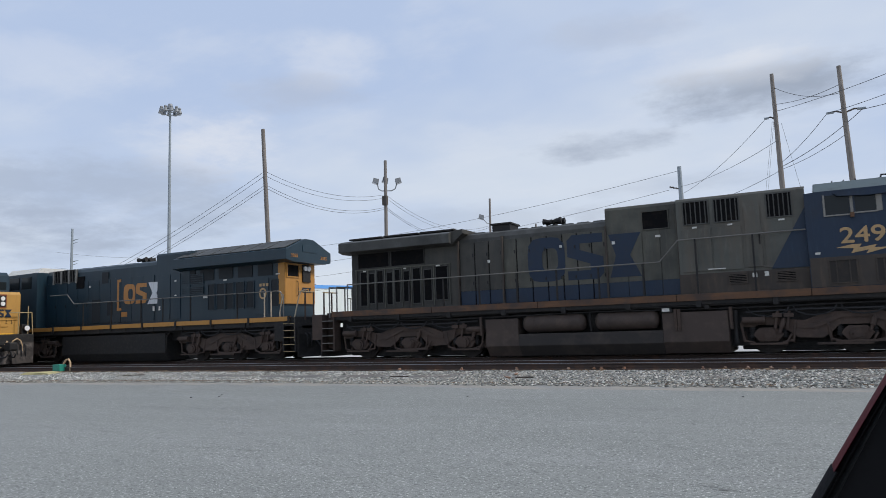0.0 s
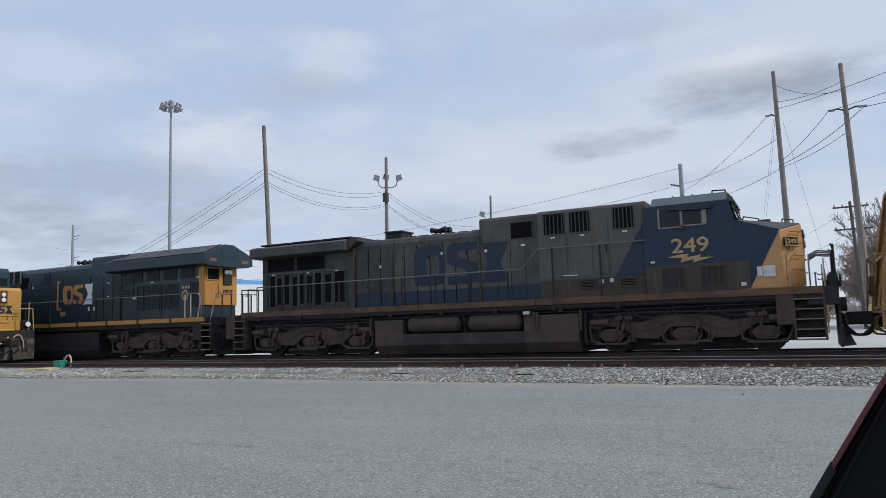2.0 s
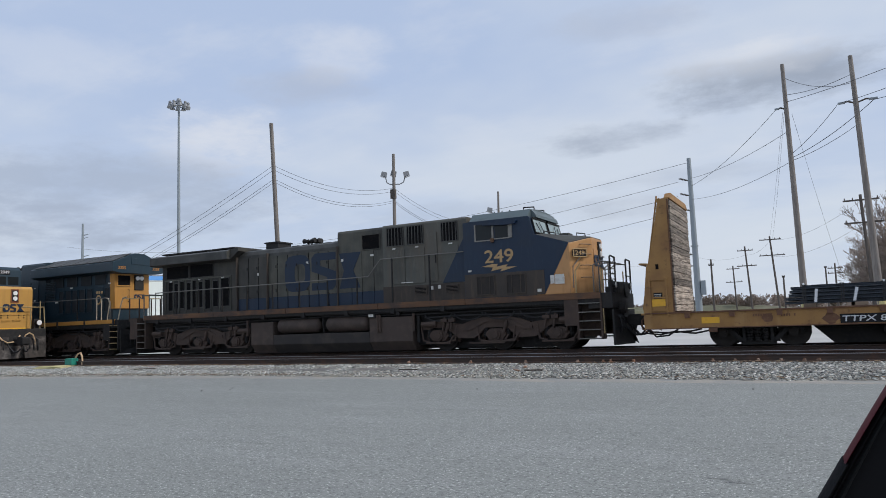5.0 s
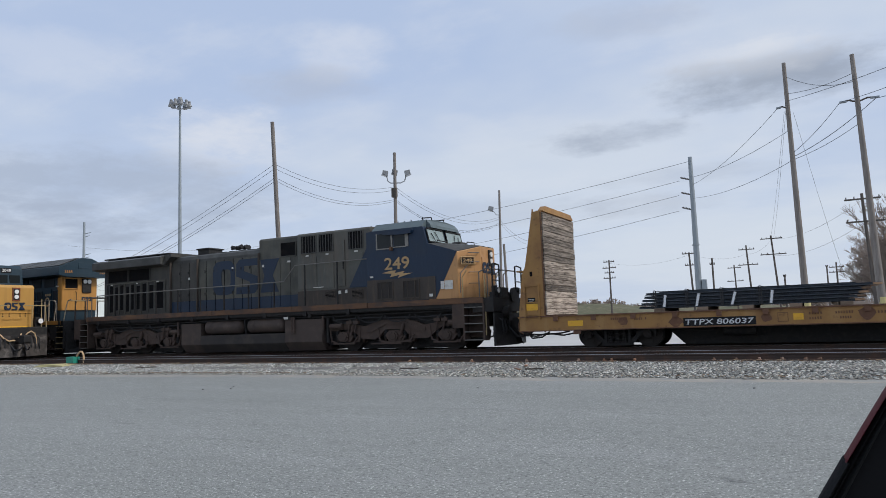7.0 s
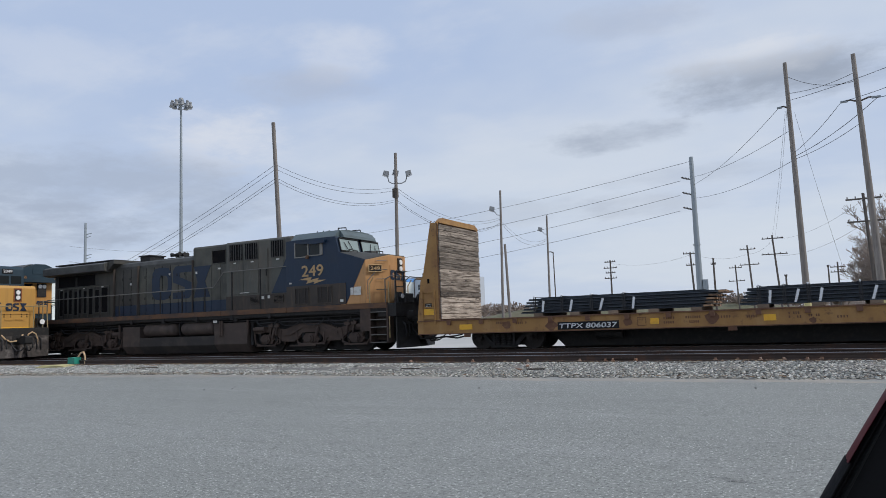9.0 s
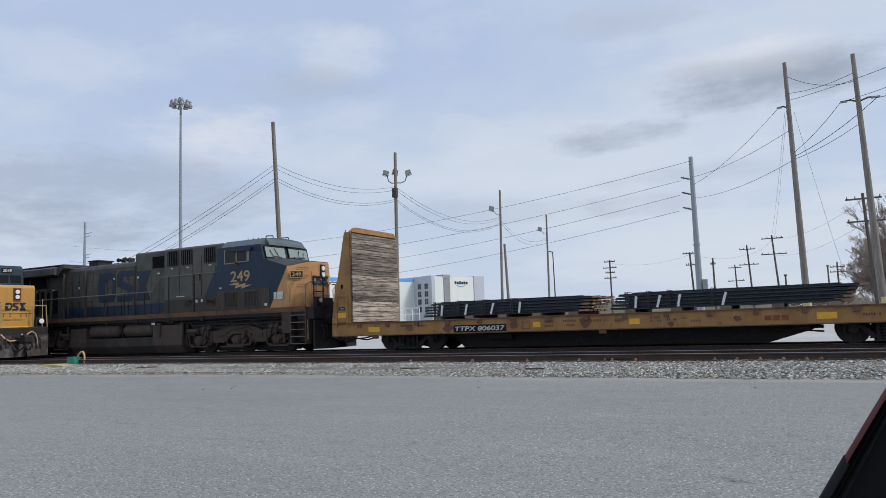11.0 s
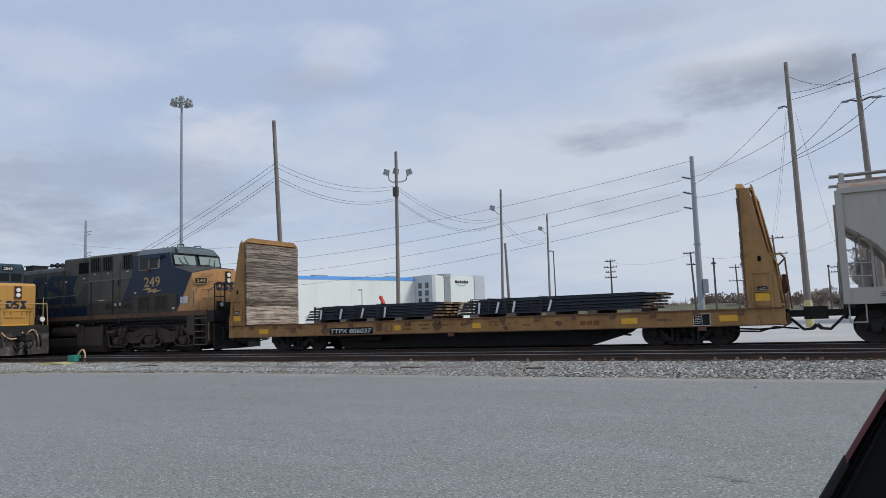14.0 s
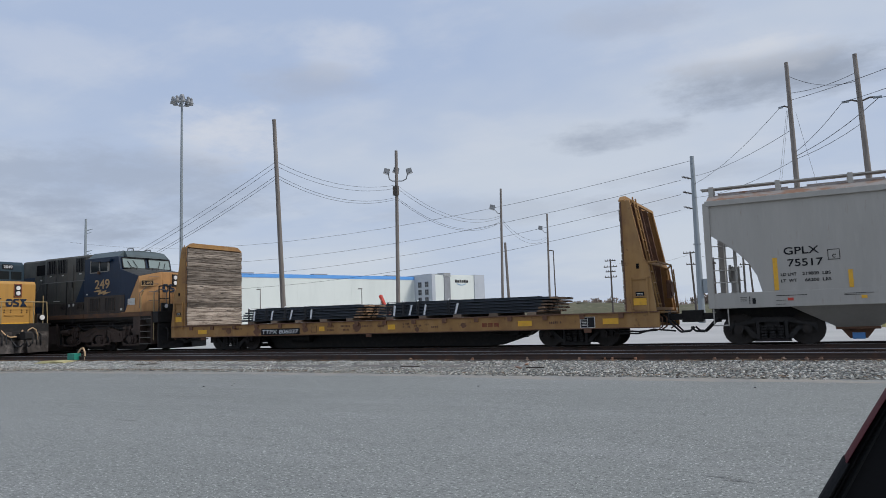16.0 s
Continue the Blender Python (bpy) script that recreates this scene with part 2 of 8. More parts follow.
M = {
    "asphalt": asphalt_material(),
    "crack": material("asphalt_crack", (0.13, 0.13, 0.13), 0.95, bump=0.5, bump_scale=30),
    "sand": material("blown_sand", (0.31, 0.285, 0.245), 0.95, grime=(((0.235, 0.24, 0.233), 0.9, 1.5, 0.4, 0.6, ONE), ((0.42, 0.40, 0.37), 0.6, 20, 0.5, 0.7, ONE)), bump=0.4, bump_scale=40),
    "yard": material("pale_gravel_yard", (0.50, 0.49, 0.47), 0.95, grime=(((0.36, 0.36, 0.35), 0.7, 0.05, 0.4, 0.65, ONE), ((0.30, 0.31, 0.25), 0.5, 0.02, 0.5, 0.7, ONE)), bump=0.4, bump_scale=8),
    "ballast": material("ballast_bed", (0.17, 0.165, 0.155), 0.95, grime=(((0.08, 0.075, 0.07), 0.8, 14, 0.45, 0.6, ONE), ((0.15, 0.10, 0.07), 0.5, 0.8, 0.5, 0.7, ONE)), bump=1.0, bump_scale=16),
    "rail": material("rusty_rail_side", (0.06, 0.042, 0.035), 0.75, 0.2, grime=(((0.13, 0.065, 0.04), 0.6, 3, 0.5, 0.7, ONE),), bump=0.3, bump_scale=40),
    "railhead": material("worn_rail_head", (0.34, 0.34, 0.35), 0.42, 0.9, grime=(((0.16, 0.12, 0.10), 0.5, 2, 0.5, 0.65, ALONG),)),
    "tie": material("creosoted_tie", (0.06, 0.047, 0.038), 0.9, grime=(((0.12, 0.10, 0.085), 0.7, 5, 0.45, 0.7, (0.3, 3, 3)),), bump=0.6, bump_scale=25, vary=0.25),
    "clip": material("rusty_anchor", (0.22, 0.11, 0.065), 0.8, grime=(((0.40, 0.33, 0.27), 0.6, 12, 0.45, 0.6, ONE),), vary=0.3),
    "wood_pole": material("weathered_pole_wood", (0.20, 0.18, 0.165), 0.9, grime=(((0.12, 0.10, 0.085), 0.7, 3, 0.45, 0.65, (6, 6, 0.3)), ((0.30, 0.27, 0.24), 0.6, 1.2, 0.5, 0.7, STREAK)), bump=0.5, bump_scale=20),
    "dark_pole": material("dark_pole_wood", (0.10, 0.085, 0.075), 0.9, grime=(((0.05, 0.045, 0.04), 0.7, 3, 0.45, 0.65, (6, 6, 0.3)),)),
    "galv": material("galvanised_steel", (0.27, 0.305, 0.33), 0.6, 0.3, grime=(((0.26, 0.29, 0.31), 0.6, 1.5, 0.45, 0.65, STREAK),)),
    "lamp_metal": material("lamp_housing", (0.24, 0.25, 0.26), 0.5, 0.4, grime=(((0.25, 0.25, 0.25), 0.5, 6, 0.5, 0.7, ONE),)),
    "lens": material("lamp_lens", (0.5, 0.52, 0.55), 0.15),
    "wire": material("black_wire", (0.05, 0.05, 0.055), 0.7),
    "wall_white": material("white_wall_panel", (0.68, 0.72, 0.685), 0.7, grime=(((0.60, 0.64, 0.61), 0.6, 0.12, 0.45, 0.65, (1, 1, 0.3)),)),
    "wall_grey": material("grey_wall_panel", (0.44, 0.47, 0.51), 0.7, grime=(((0.38, 0.41, 0.45), 0.6, 0.15, 0.45, 0.65, ONE),)),
    "wall_dark": material("dark_grey_panel", (0.24, 0.25, 0.27), 0.7, grime=(((0.2, 0.21, 0.22), 0.6, 0.3, 0.45, 0.65, ONE),)),
    "blue_band": material("blue_fascia", (0.10, 0.32, 0.72), 0.6, grime=(((0.16, 0.38, 0.74), 0.5, 0.2, 0.45, 0.65, ONE),)),
    "glass_dark": material("dark_window_glass", (0.03, 0.035, 0.045), 0.12, spec=0.6),
    "roof_grey": material("roof_unit_grey", (0.3, 0.31, 0.32), 0.7, grime=(((0.2, 0.2, 0.2), 0.5, 2, 0.45, 0.65, ONE),)),
    "ink": material("dark_sign_paint", (0.016, 0.016, 0.018), 0.7, grime=(((0.035, 0.033, 0.03), 0.5, 5, 0.5, 0.75, ONE),), spec=0.2),
    "smile": material("blue_sign_paint", (0.12, 0.30, 0.52), 0.6),
    "grass": material("winter_grass", (0.125, 0.115, 0.07), 0.95, grime=(((0.085, 0.092, 0.048), 0.8, 0.25, 0.4, 0.65, ONE), ((0.21, 0.19, 0.12), 0.6, 1.2, 0.5, 0.7, ONE)), bump=0.6, bump_scale=3),
    "bark": material("bare_twig_bark", (0.27, 0.215, 0.18), 0.95, grime=(((0.36, 0.30, 0.25), 0.6, 1.5, 0.45, 0.65, ONE),)),
    "pole_yellow": material("faded_yellow_sleeve", (0.52, 0.45, 0.20), 0.8, grime=(((0.35, 0.31, 0.17), 0.6, 3, 0.45, 0.65, ONE),)),
    # rolling stock
    "soot_grey": material("sooty_grey_paint", (0.086, 0.086, 0.070), 0.6, grime=((SOOT, 0.8, 0.55, 0.42, 0.66, ONE), ((0.10, 0.085, 0.06), 0.6, 1.1, 0.48, 0.75, STREAK), ((0.13, 0.125, 0.10), 0.4, 5, 0.55, 0.75, STREAK)), bump=0.12, bump_scale=4),
    "soot_dark": material("exhaust_blackened_paint", (0.050, 0.048, 0.042), 0.65, grime=((SOOT, 0.85, 0.7, 0.42, 0.64, ONE), ((0.085, 0.075, 0.058), 0.5, 1.3, 0.5, 0.75, STREAK)), bump=0.12, bump_scale=4),
    "screen_brown": material("dusty_screen", (0.026, 0.022, 0.020), 0.8, grime=((DUST, 0.25, 3, 0.5, 0.75, ONE),)),
    "screen_navy": material("navy_screen", (0.010, 0.014, 0.018), 0.7, grime=(((0.03, 0.035, 0.04), 0.4, 4, 0.5, 0.75, ONE),)),
    "grey": material("grimy_grey_paint", (0.086, 0.088, 0.076), 0.55, grime=((SOOT, 0.55, 0.7, 0.48, 0.75, ONE), (DUST, 0.7, 1.1, 0.45, 0.75, STREAK), ((0.17, 0.165, 0.14), 0.4, 5, 0.55, 0.75, STREAK)), bump=0.12, bump_scale=4),
    "blue": material("grimy_blue_paint", (0.002, 0.017, 0.046), 0.5, grime=(((0.045, 0.045, 0.045), 0.2, 1.0, 0.48, 0.8, STREAK), (SOOT, 0.4, 0.8, 0.5, 0.75, ONE), ((0.02, 0.05, 0.09), 0.4, 6, 0.55, 0.75, STREAK)), bump=0.1, bump_scale=4),
    "orange": material("faded_orange_paint", (0.50, 0.265, 0.105), 0.5, grime=(((0.28, 0.13, 0.05), 0.6, 2.2, 0.5, 0.75, STREAK), ((0.12, 0.08, 0.05), 0.5, 6, 0.58, 0.75, STREAK)), bump=0.1, bump_scale=6),
    "cream": material("yellow_number_paint", (0.46, 0.30, 0.14), 0.55, grime=(((0.26, 0.2, 0.11), 0.5, 5, 0.5, 0.7, STREAK),)),
    "logo_blue": material("faded_logo_blue", (0.003, 0.017, 0.045), 0.55, grime=(((0.06, 0.052, 0.042), 0.15, 1.6, 0.48, 0.75, STREAK), (SOOT, 0.4, 3, 0.52, 0.7, ONE))),
    "grimy_roof": material("sooty_roof_paint", (0.052, 0.052, 0.048), 0.6, grime=((SOOT, 0.7, 1.2, 0.45, 0.7, ONE), ((0.11, 0.115, 0.115), 0.4, 2.5, 0.52, 0.75, ONE))),
    "cab_roof": material("pale_blue_roof_paint", (0.085, 0.115, 0.125), 0.5, grime=((SOOT, 0.4, 2, 0.5, 0.75, ONE),)),
    "black": material("grimy_black_steel", (0.010, 0.0095, 0.010), 0.7, grime=((DUST, 0.13, 1.6, 0.48, 0.75, ONE), ((0.04, 0.034, 0.03), 0.5, 8, 0.5, 0.7, ONE)), bump=0.2, bump_scale=15),
    "frame": material("dusty_truck_frame", (0.068, 0.045, 0.035), 0.8, grime=(((0.04, 0.033, 0.03), 0.7, 2.0, 0.45, 0.7, ONE), ((0.10, 0.07, 0.05), 0.5, 6, 0.52, 0.72, ONE)), bump=0.3, bump_scale=18),
    "tank": material("dusty_tank_steel", (0.030, 0.025, 0.023), 0.7, grime=(((0.03, 0.027, 0.026), 0.7, 1.3, 0.45, 0.7, ONE), ((0.10, 0.075, 0.06), 0.5, 1.4, 0.5, 0.75, ONE)), bump=0.08, bump_scale=8),
    "tank_dust": material("dust_coated_tank", (0.066, 0.047, 0.039), 0.75, grime=(((0.045, 0.036, 0.032), 0.7, 1.1, 0.45, 0.7, ONE), ((0.14, 0.105, 0.08), 0.4, 3, 0.5, 0.75, ONE)), bump=0.08, bump_scale=8),
    "pilot_grime": material("blotched_pilot_paint", (0.055, 0.046, 0.042), 0.75, grime=(((0.22, 0.195, 0.18), 0.6, 2.2, 0.52, 0.66, ONE), ((0.02, 0.018, 0.018), 0.8, 3.5, 0.48, 0.62, ONE)), bump=0.2, bump_scale=10),
    "sill_rust": material("rusty_orange_sill", (0.13, 0.066, 0.034), 0.8, grime=(((0.06, 0.045, 0.04), 0.85, 1.5, 0.42, 0.62, ONE), ((0.24, 0.12, 0.055), 0.5, 5, 0.5, 0.7, ALONG)), bump=0.2, bump_scale=20),
    "skirt": material("brown_dust_paint", (0.055, 0.044, 0.036), 0.75, grime=(((0.04, 0.036, 0.034), 0.6, 1.5, 0.45, 0.7, ONE), ((0.13, 0.09, 0.06), 0.5, 4, 0.5, 0.75, STREAK)), bump=0.12, bump_scale=6),
    "mesh_dark": material("dark_grille", (0.006, 0.006, 0.007), 0.8, grime=((DUST, 0.12, 3, 0.5, 0.75, ONE),), spec=0.1),
    "slat": material("grille_slat", (0.06, 0.06, 0.055), 0.6, grime=((SOOT, 0.5, 3, 0.5, 0.75, ONE),)),
    "rail_steel": material("handrail_paint", (0.14, 0.135, 0.125), 0.5, grime=(((0.2, 0.17, 0.12), 0.5, 4, 0.5, 0.7, ONE),)),
    "rail_yellow": material("worn_yellow_handrail", (0.36, 0.27, 0.13), 0.5, grime=(((0.12, 0.09, 0.07), 0.6, 4, 0.5, 0.7, ONE),)),
    "rail_cream": material("worn_cream_rail", (0.46, 0.39, 0.29), 0.5, grime=(((0.2, 0.13, 0.08), 0.6, 5, 0.5, 0.7, ONE),)),
    "label": material("white_label", (0.62, 0.61, 0.57), 0.6, grime=(((0.35, 0.32, 0.28), 0.6, 9, 0.5, 0.7, ONE),)),
    "glass": material("cab_window_glass", (0.018, 0.022, 0.024), 0.12, spec=0.22),
    # pale base colour carries the reflection on the windscreen glass
    "windscreen": material("pale_windscreen", (0.24, 0.30, 0.29), 0.10, spec=0.8),
    "trim": material("aluminium_trim", (0.24, 0.23, 0.21), 0.6, 0.2, grime=(((0.2, 0.18, 0.16), 0.5, 8, 0.5, 0.7, ONE),)),
    "navy": material("clean_navy_paint", (0.007, 0.026, 0.041), 0.4, grime=((SOOT, 0.35, 0.9, 0.5, 0.75, ONE), ((0.026, 0.046, 0.058), 0.4, 1.5, 0.5, 0.75, STREAK)), bump=0.08, bump_scale=4),
    "gold": material("bright_gold_paint", (0.50, 0.27, 0.065), 0.45, grime=(((0.33, 0.17, 0.05), 0.5, 2.0, 0.5, 0.75, STREAK),), bump=0.06, bump_scale=5),
    "gold_dim": material("hood_end_gold", (0.46, 0.22, 0.045), 0.5, grime=(((0.3, 0.15, 0.04), 0.5, 2.0, 0.5, 0.75, STREAK),)),
    "logo_orange": material("logo_orange", (0.42, 0.19, 0.05), 0.5, grime=(((0.22, 0.1, 0.04), 0.5, 4, 0.5, 0.75, STREAK),)),
    "white": material("white_decal", (0.62, 0.64, 0.66), 0.5, grime=(((0.4, 0.4, 0.4), 0.5, 5, 0.5, 0.75, STREAK),)),
    "head_lamp": material("headlight_glass", (0.85, 0.84, 0.82), 0.08, spec=0.9),
    "flat_yellow": material("faded_freight_yellow", (0.335, 0.180, 0.056), 0.65, grime=(((0.21, 0.105, 0.045), 0.8, 1.4, 0.45, 0.70, ONE), ((0.43, 0.27, 0.12), 0.6, 0.8, 0.5, 0.75, STREAK), ((0.09, 0.045, 0.03), 0.7, 5, 0.60, 0.72, ONE)), bump=0.15, bump_scale=10),
    # rust colour, also used to put shade into the bulkhead ribs and back
    "flat_rust_shade": material("rust_stained_steel", (0.15, 0.075, 0.045), 0.85, grime=(((0.06, 0.04, 0.035), 0.7, 3, 0.45, 0.7, ONE), ((0.28, 0.15, 0.07), 0.6, 6, 0.52, 0.7, ONE)), bump=0.3, bump_scale=18),
    "bright_yellow": material("yellow_reflector", (0.78, 0.42, 0.03), 0.5, grime=(((0.45, 0.24, 0.05), 0.5, 6, 0.5, 0.75, ONE),)),
    "plank": material("weathered_grey_plank", (0.345, 0.29, 0.24), 0.9, grime=(((0.10, 0.078, 0.06), 0.95, 2.2, 0.42, 0.58, (1, 0.45, 7)), ((0.50, 0.43, 0.355), 0.7, 3.5, 0.52, 0.66, (1, 0.4, 9)), ((0.03, 0.025, 0.022), 0.9, 4.5, 0.60, 0.66, (1, 0.7, 4))), bump=0.8, bump_scale=14, vary=0.5),
    "deck": material("worn_deck_boards", (0.20, 0.13, 0.08), 0.9, grime=(((0.11, 0.07, 0.05), 0.7, 2, 0.45, 0.7, ONE), ((0.32, 0.25, 0.18), 0.5, 4, 0.5, 0.7, ONE)), bump=0.4, bump_scale=15),
    "steel_black": material("black_rail_steel", (0.026, 0.036, 0.050), 0.45, 0.2, grime=(((0.07, 0.08, 0.095), 0.6, 3, 0.45, 0.7, ALONG), ((0.10, 0.055, 0.035), 0.3, 6, 0.58, 0.72, ONE)), vary=0.3),
    "steel_cut": material("rusty_cut_end", (0.27, 0.165, 0.095), 0.75, grime=(((0.06, 0.045, 0.035), 0.6, 8, 0.42, 0.62, ONE),), vary=0.6),
    "strap": material("white_strap", (0.72, 0.74, 0.76), 0.6),
    "dunnage": material("dunnage_wood", (0.21, 0.155, 0.11), 0.9, grime=(((0.16, 0.12, 0.09), 0.7, 6, 0.45, 0.7, ONE),), vary=0.3),
    "hopper": material("hopper_grey_paint", (0.405, 0.385, 0.35), 0.5, grime=(((0.33, 0.315, 0.285), 0.7, 0.6, 0.42, 0.72, STREAK), ((0.45, 0.43, 0.395), 0.5, 3, 0.5, 0.75, STREAK), ((0.25, 0.15, 0.09), 0.35, 5, 0.62, 0.75, STREAK)), bump=0.05, bump_scale=3),
    "hopper_rust": material("rusted_hatch_grey", (0.30, 0.27, 0.25), 0.7, grime=(((0.24, 0.11, 0.05), 0.8, 1.6, 0.48, 0.62, ONE),), bump=0.1, bump_scale=10),
    "wheel": material("worn_wheel_steel", (0.024, 0.020, 0.018), 0.75, 0.0, grime=(((0.05, 0.037, 0.028), 0.5, 6, 0.48, 0.7, ONE),)),
    "blue_tag": material("blue_gate_tag", (0.10, 0.28, 0.62), 0.5),
    "hose": material("black_air_hose", (0.02, 0.02, 0.022), 0.6),
    "red_body": material("dark_red_car_paint", (0.075, 0.006, 0.009), 0.6, spec=0.15, grime=(((0.12, 0.01, 0.014), 0.4, 6, 0.5, 0.7, ONE),)),
    "rubber": material("black_rubber", (0.008, 0.008, 0.009), 0.85, bump=0.1, bump_scale=80, spec=0.15),
    "mirror_grey": material("grey_plastic_trim", (0.02, 0.021, 0.022), 0.9, spec=0.1),
    "green": material("green_box_paint", (0.02, 0.26, 0.19), 0.5, grime=(((0.02, 0.14, 0.1), 0.5, 9, 0.5, 0.7, ONE),)),
    "tan": material("tan_pipe", (0.55, 0.38, 0.22), 0.5),
    "straw": material("pale_yellow_board", (0.52, 0.46, 0.22), 0.85, grime=(((0.34, 0.30, 0.17), 0.7, 4, 0.45, 0.7, ONE),), bump=0.4, bump_scale=12),
    "red": material("red_paint", (0.55, 0.05, 0.03), 0.5, grime=(((0.3, 0.04, 0.03), 0.4, 3, 0.5, 0.7, ONE),)),
    "rust_red": material("faded_rust_red_paint", (0.20, 0.045, 0.02), 0.7, grime=(((0.22, 0.11, 0.04), 0.7, 6, 0.45, 0.65, ONE),)),
    "litter": material("dead_leaf_litter", (0.16, 0.10, 0.06), 0.95, grime=(((0.30, 0.22, 0.14), 0.8, 3, 0.45, 0.65, ONE), ((0.06, 0.04, 0.03), 0.7, 9, 0.5, 0.65, ONE))),
    "truck_white": material("white_vehicle_paint", (0.7, 0.7, 0.68), 0.4, grime=(((0.5, 0.5, 0.48), 0.4, 3, 0.5, 0.7, ONE),)),
}


# ---- mesh helpers ----
def box(bm, x0, x1, y0, y1, z0, z1, bevel=0.0):
    r = bmesh.ops.create_cube(bm, size=1.0)
    for v in r["verts"]:
        v.co = Vector(((x0 + x1) / 2 + v.co.x * (x1 - x0), (y0 + y1) / 2 + v.co.y * (y1 - y0), (z0 + z1) / 2 + v.co.z * (z1 - z0)))
    if bevel:
        edges = list({e for v in r["verts"] for e in v.link_edges})
        bmesh.ops.bevel(bm, geom=edges, offset=bevel, segments=2, affect="EDGES", profile=0.7)
    return bm


def rod(bm, a, b, r, seg=8, r2=None, caps=True):
    a, b = Vector(a), Vector(b)
    d = b - a
    m = Matrix.Translation((a + b) / 2) @ d.to_track_quat("Z", "Y").to_matrix().to_4x4()
    bmesh.ops.create_cone(bm, cap_ends=caps, segments=seg, radius1=r, radius2=r if r2 is None else r2, depth=d.length, matrix=m)
    return bm


def pipe(bm, pts, r, seg=6):
    for a, b in zip(pts, pts[1:]):
        rod(bm, a, b, r, seg)
    for p in pts[1:-1]:
        bmesh.ops.create_icosphere(bm, subdivisions=1, radius=r * 1.02, matrix=Matrix.Translation(p))
    return bm


def prism(bm, outline, y0, y1, bevel=0.0, axis="y"):
    """A side outline of (x, z) rows, drawn out from y0 to y1 (axis 'x': rows of (y, z), drawn out along x)."""
    def place(p, d):
        return (p[0], d, p[1]) if axis == "y" else (d, p[0], p[1])
    lo = [bm.verts.new(place(p, y0)) for p in outline]
    hi = [bm.verts.new(place(p, y1)) for p in outline]
    faces = [bm.faces.new(lo), bm.faces.new(hi[::-1])]
    n = len(outline)
    for i in range(n):
        faces.append(bm.faces.new((lo[i], hi[i], hi[(i + 1) % n], lo[(i + 1) % n])))
    bmesh.ops.recalc_face_normals(bm, faces=faces)
    if bevel:
        bmesh.ops.bevel(bm, geom=list({e for f in faces for e in f.edges}), offset=bevel, segments=2, affect="EDGES", profile=0.7)
    return bm


def part(name, bm, mat, parent=None, label="", smooth=False):
    me = bpy.data.meshes.new(name)
    bm.normal_update()
    bm.to_mesh(me)
    bm.free()
    me.materials.append(M[mat] if isinstance(mat, str) else mat)
    if smooth:
        me.shade_smooth()
        me.set_sharp_from_angle(angle=radians(35))
    ob = new(name, me)
    ob.parent = parent
    if label:
        tagged(ob, label)
    return ob


def again(ob, x=0, y=0, z=0, parent=None, name=None, m=None):
    """Another part on the same mesh."""
    o = new(name or ob.name.split(".")[0], ob.data)
    o.parent = parent or ob.parent
    o.matrix_basis = m if m is not None else Matrix.Translation((x, y, z)) @ ob.matrix_basis
    return o


def B():
    return bmesh.new()


def thing(name, m, label, category, group=""):
    ob = new(name)
    ob.empty_display_size = 0.3
    ob.matrix_basis = m
    return tagged(ob, label, category, group)


def lettering(text, size, mat, parent, x, y, z, width=0.0, name="lettering", depth=0.004, shear=0.0, front="side", bold=0.016):
    """Flat letters that face -y (front 'side') or +x (front 'end'); x, z: lower left corner."""
    cu = bpy.data.curves.new(name, "FONT")
    cu.body, cu.size, cu.extrude, cu.shear = text, size, depth, shear
    tmp = bpy.data.objects.new("tmp", cu)
    scene.collection.objects.link(tmp)
    me = bpy.data.meshes.new_from_object(tmp.evaluated_get(bpy.context.evaluated_depsgraph_get()))
    bpy.data.objects.remove(tmp)
    co = np.zeros(len(me.vertices) * 3)
    me.vertices.foreach_get("co", co)
    co = co.reshape(-1, 3)
    lo, hi = co.min(0), co.max(0)
    k = (width / (hi[0] - lo[0])) if width else 1.0
    out = np.empty_like(co)
    if front == "side":
        out[:, 0], out[:, 1], out[:, 2] = x + (co[:, 0] - lo[0]) * k, y - co[:, 2], z + co[:, 1] - lo[1]
    else:
        out[:, 0], out[:, 1], out[:, 2] = x + co[:, 2], y + (co[:, 0] - lo[0]) * k, z + co[:, 1] - lo[1]
    me.vertices.foreach_set("co", out.ravel())
    me.update()
    # heavier strokes: the same letters again, a little to either side and below
    bm = B()
    along = Vector((1, 0, 0)) if front == "side" else Vector((0, 1, 0))
    away = Vector((0, 0.0008, 0)) if front == "side" else Vector((-0.0008, 0, 0))
    for i, d in enumerate((Vector(), along * size * bold, along * -size * bold, Vector((0, 0, size * bold)), Vector((0, 0, -size * bold)))):
        start = len(bm.verts)
        bm.from_mesh(me)
        bm.verts.ensure_lookup_table()
        for v in bm.verts[start:]:
            v.co += d + away * i
    bpy.data.meshes.remove(me)
    return part(name, bm, mat, parent)


MOVERS = []   # (thing, place along the train, height above the rail, side offset)
WHEELS = []   # (wheelset, place on its car, radius)
# ---- ground and tracks ----
def sheet(name, xs, ys, height, mat, label, category="ground"):
    bm = B()
    grid = [[bm.verts.new((x, y, height(x, y))) for x in xs] for y in ys]
    for r0, r1 in zip(grid, grid[1:]):
        for i in range(len(xs) - 1):
            bm.faces.new((r0[i], r0[i + 1], r1[i + 1], r1[i]))
    ob = part(name, bm, mat, smooth=True)
    return tagged(ob, label, category, kind="structure")


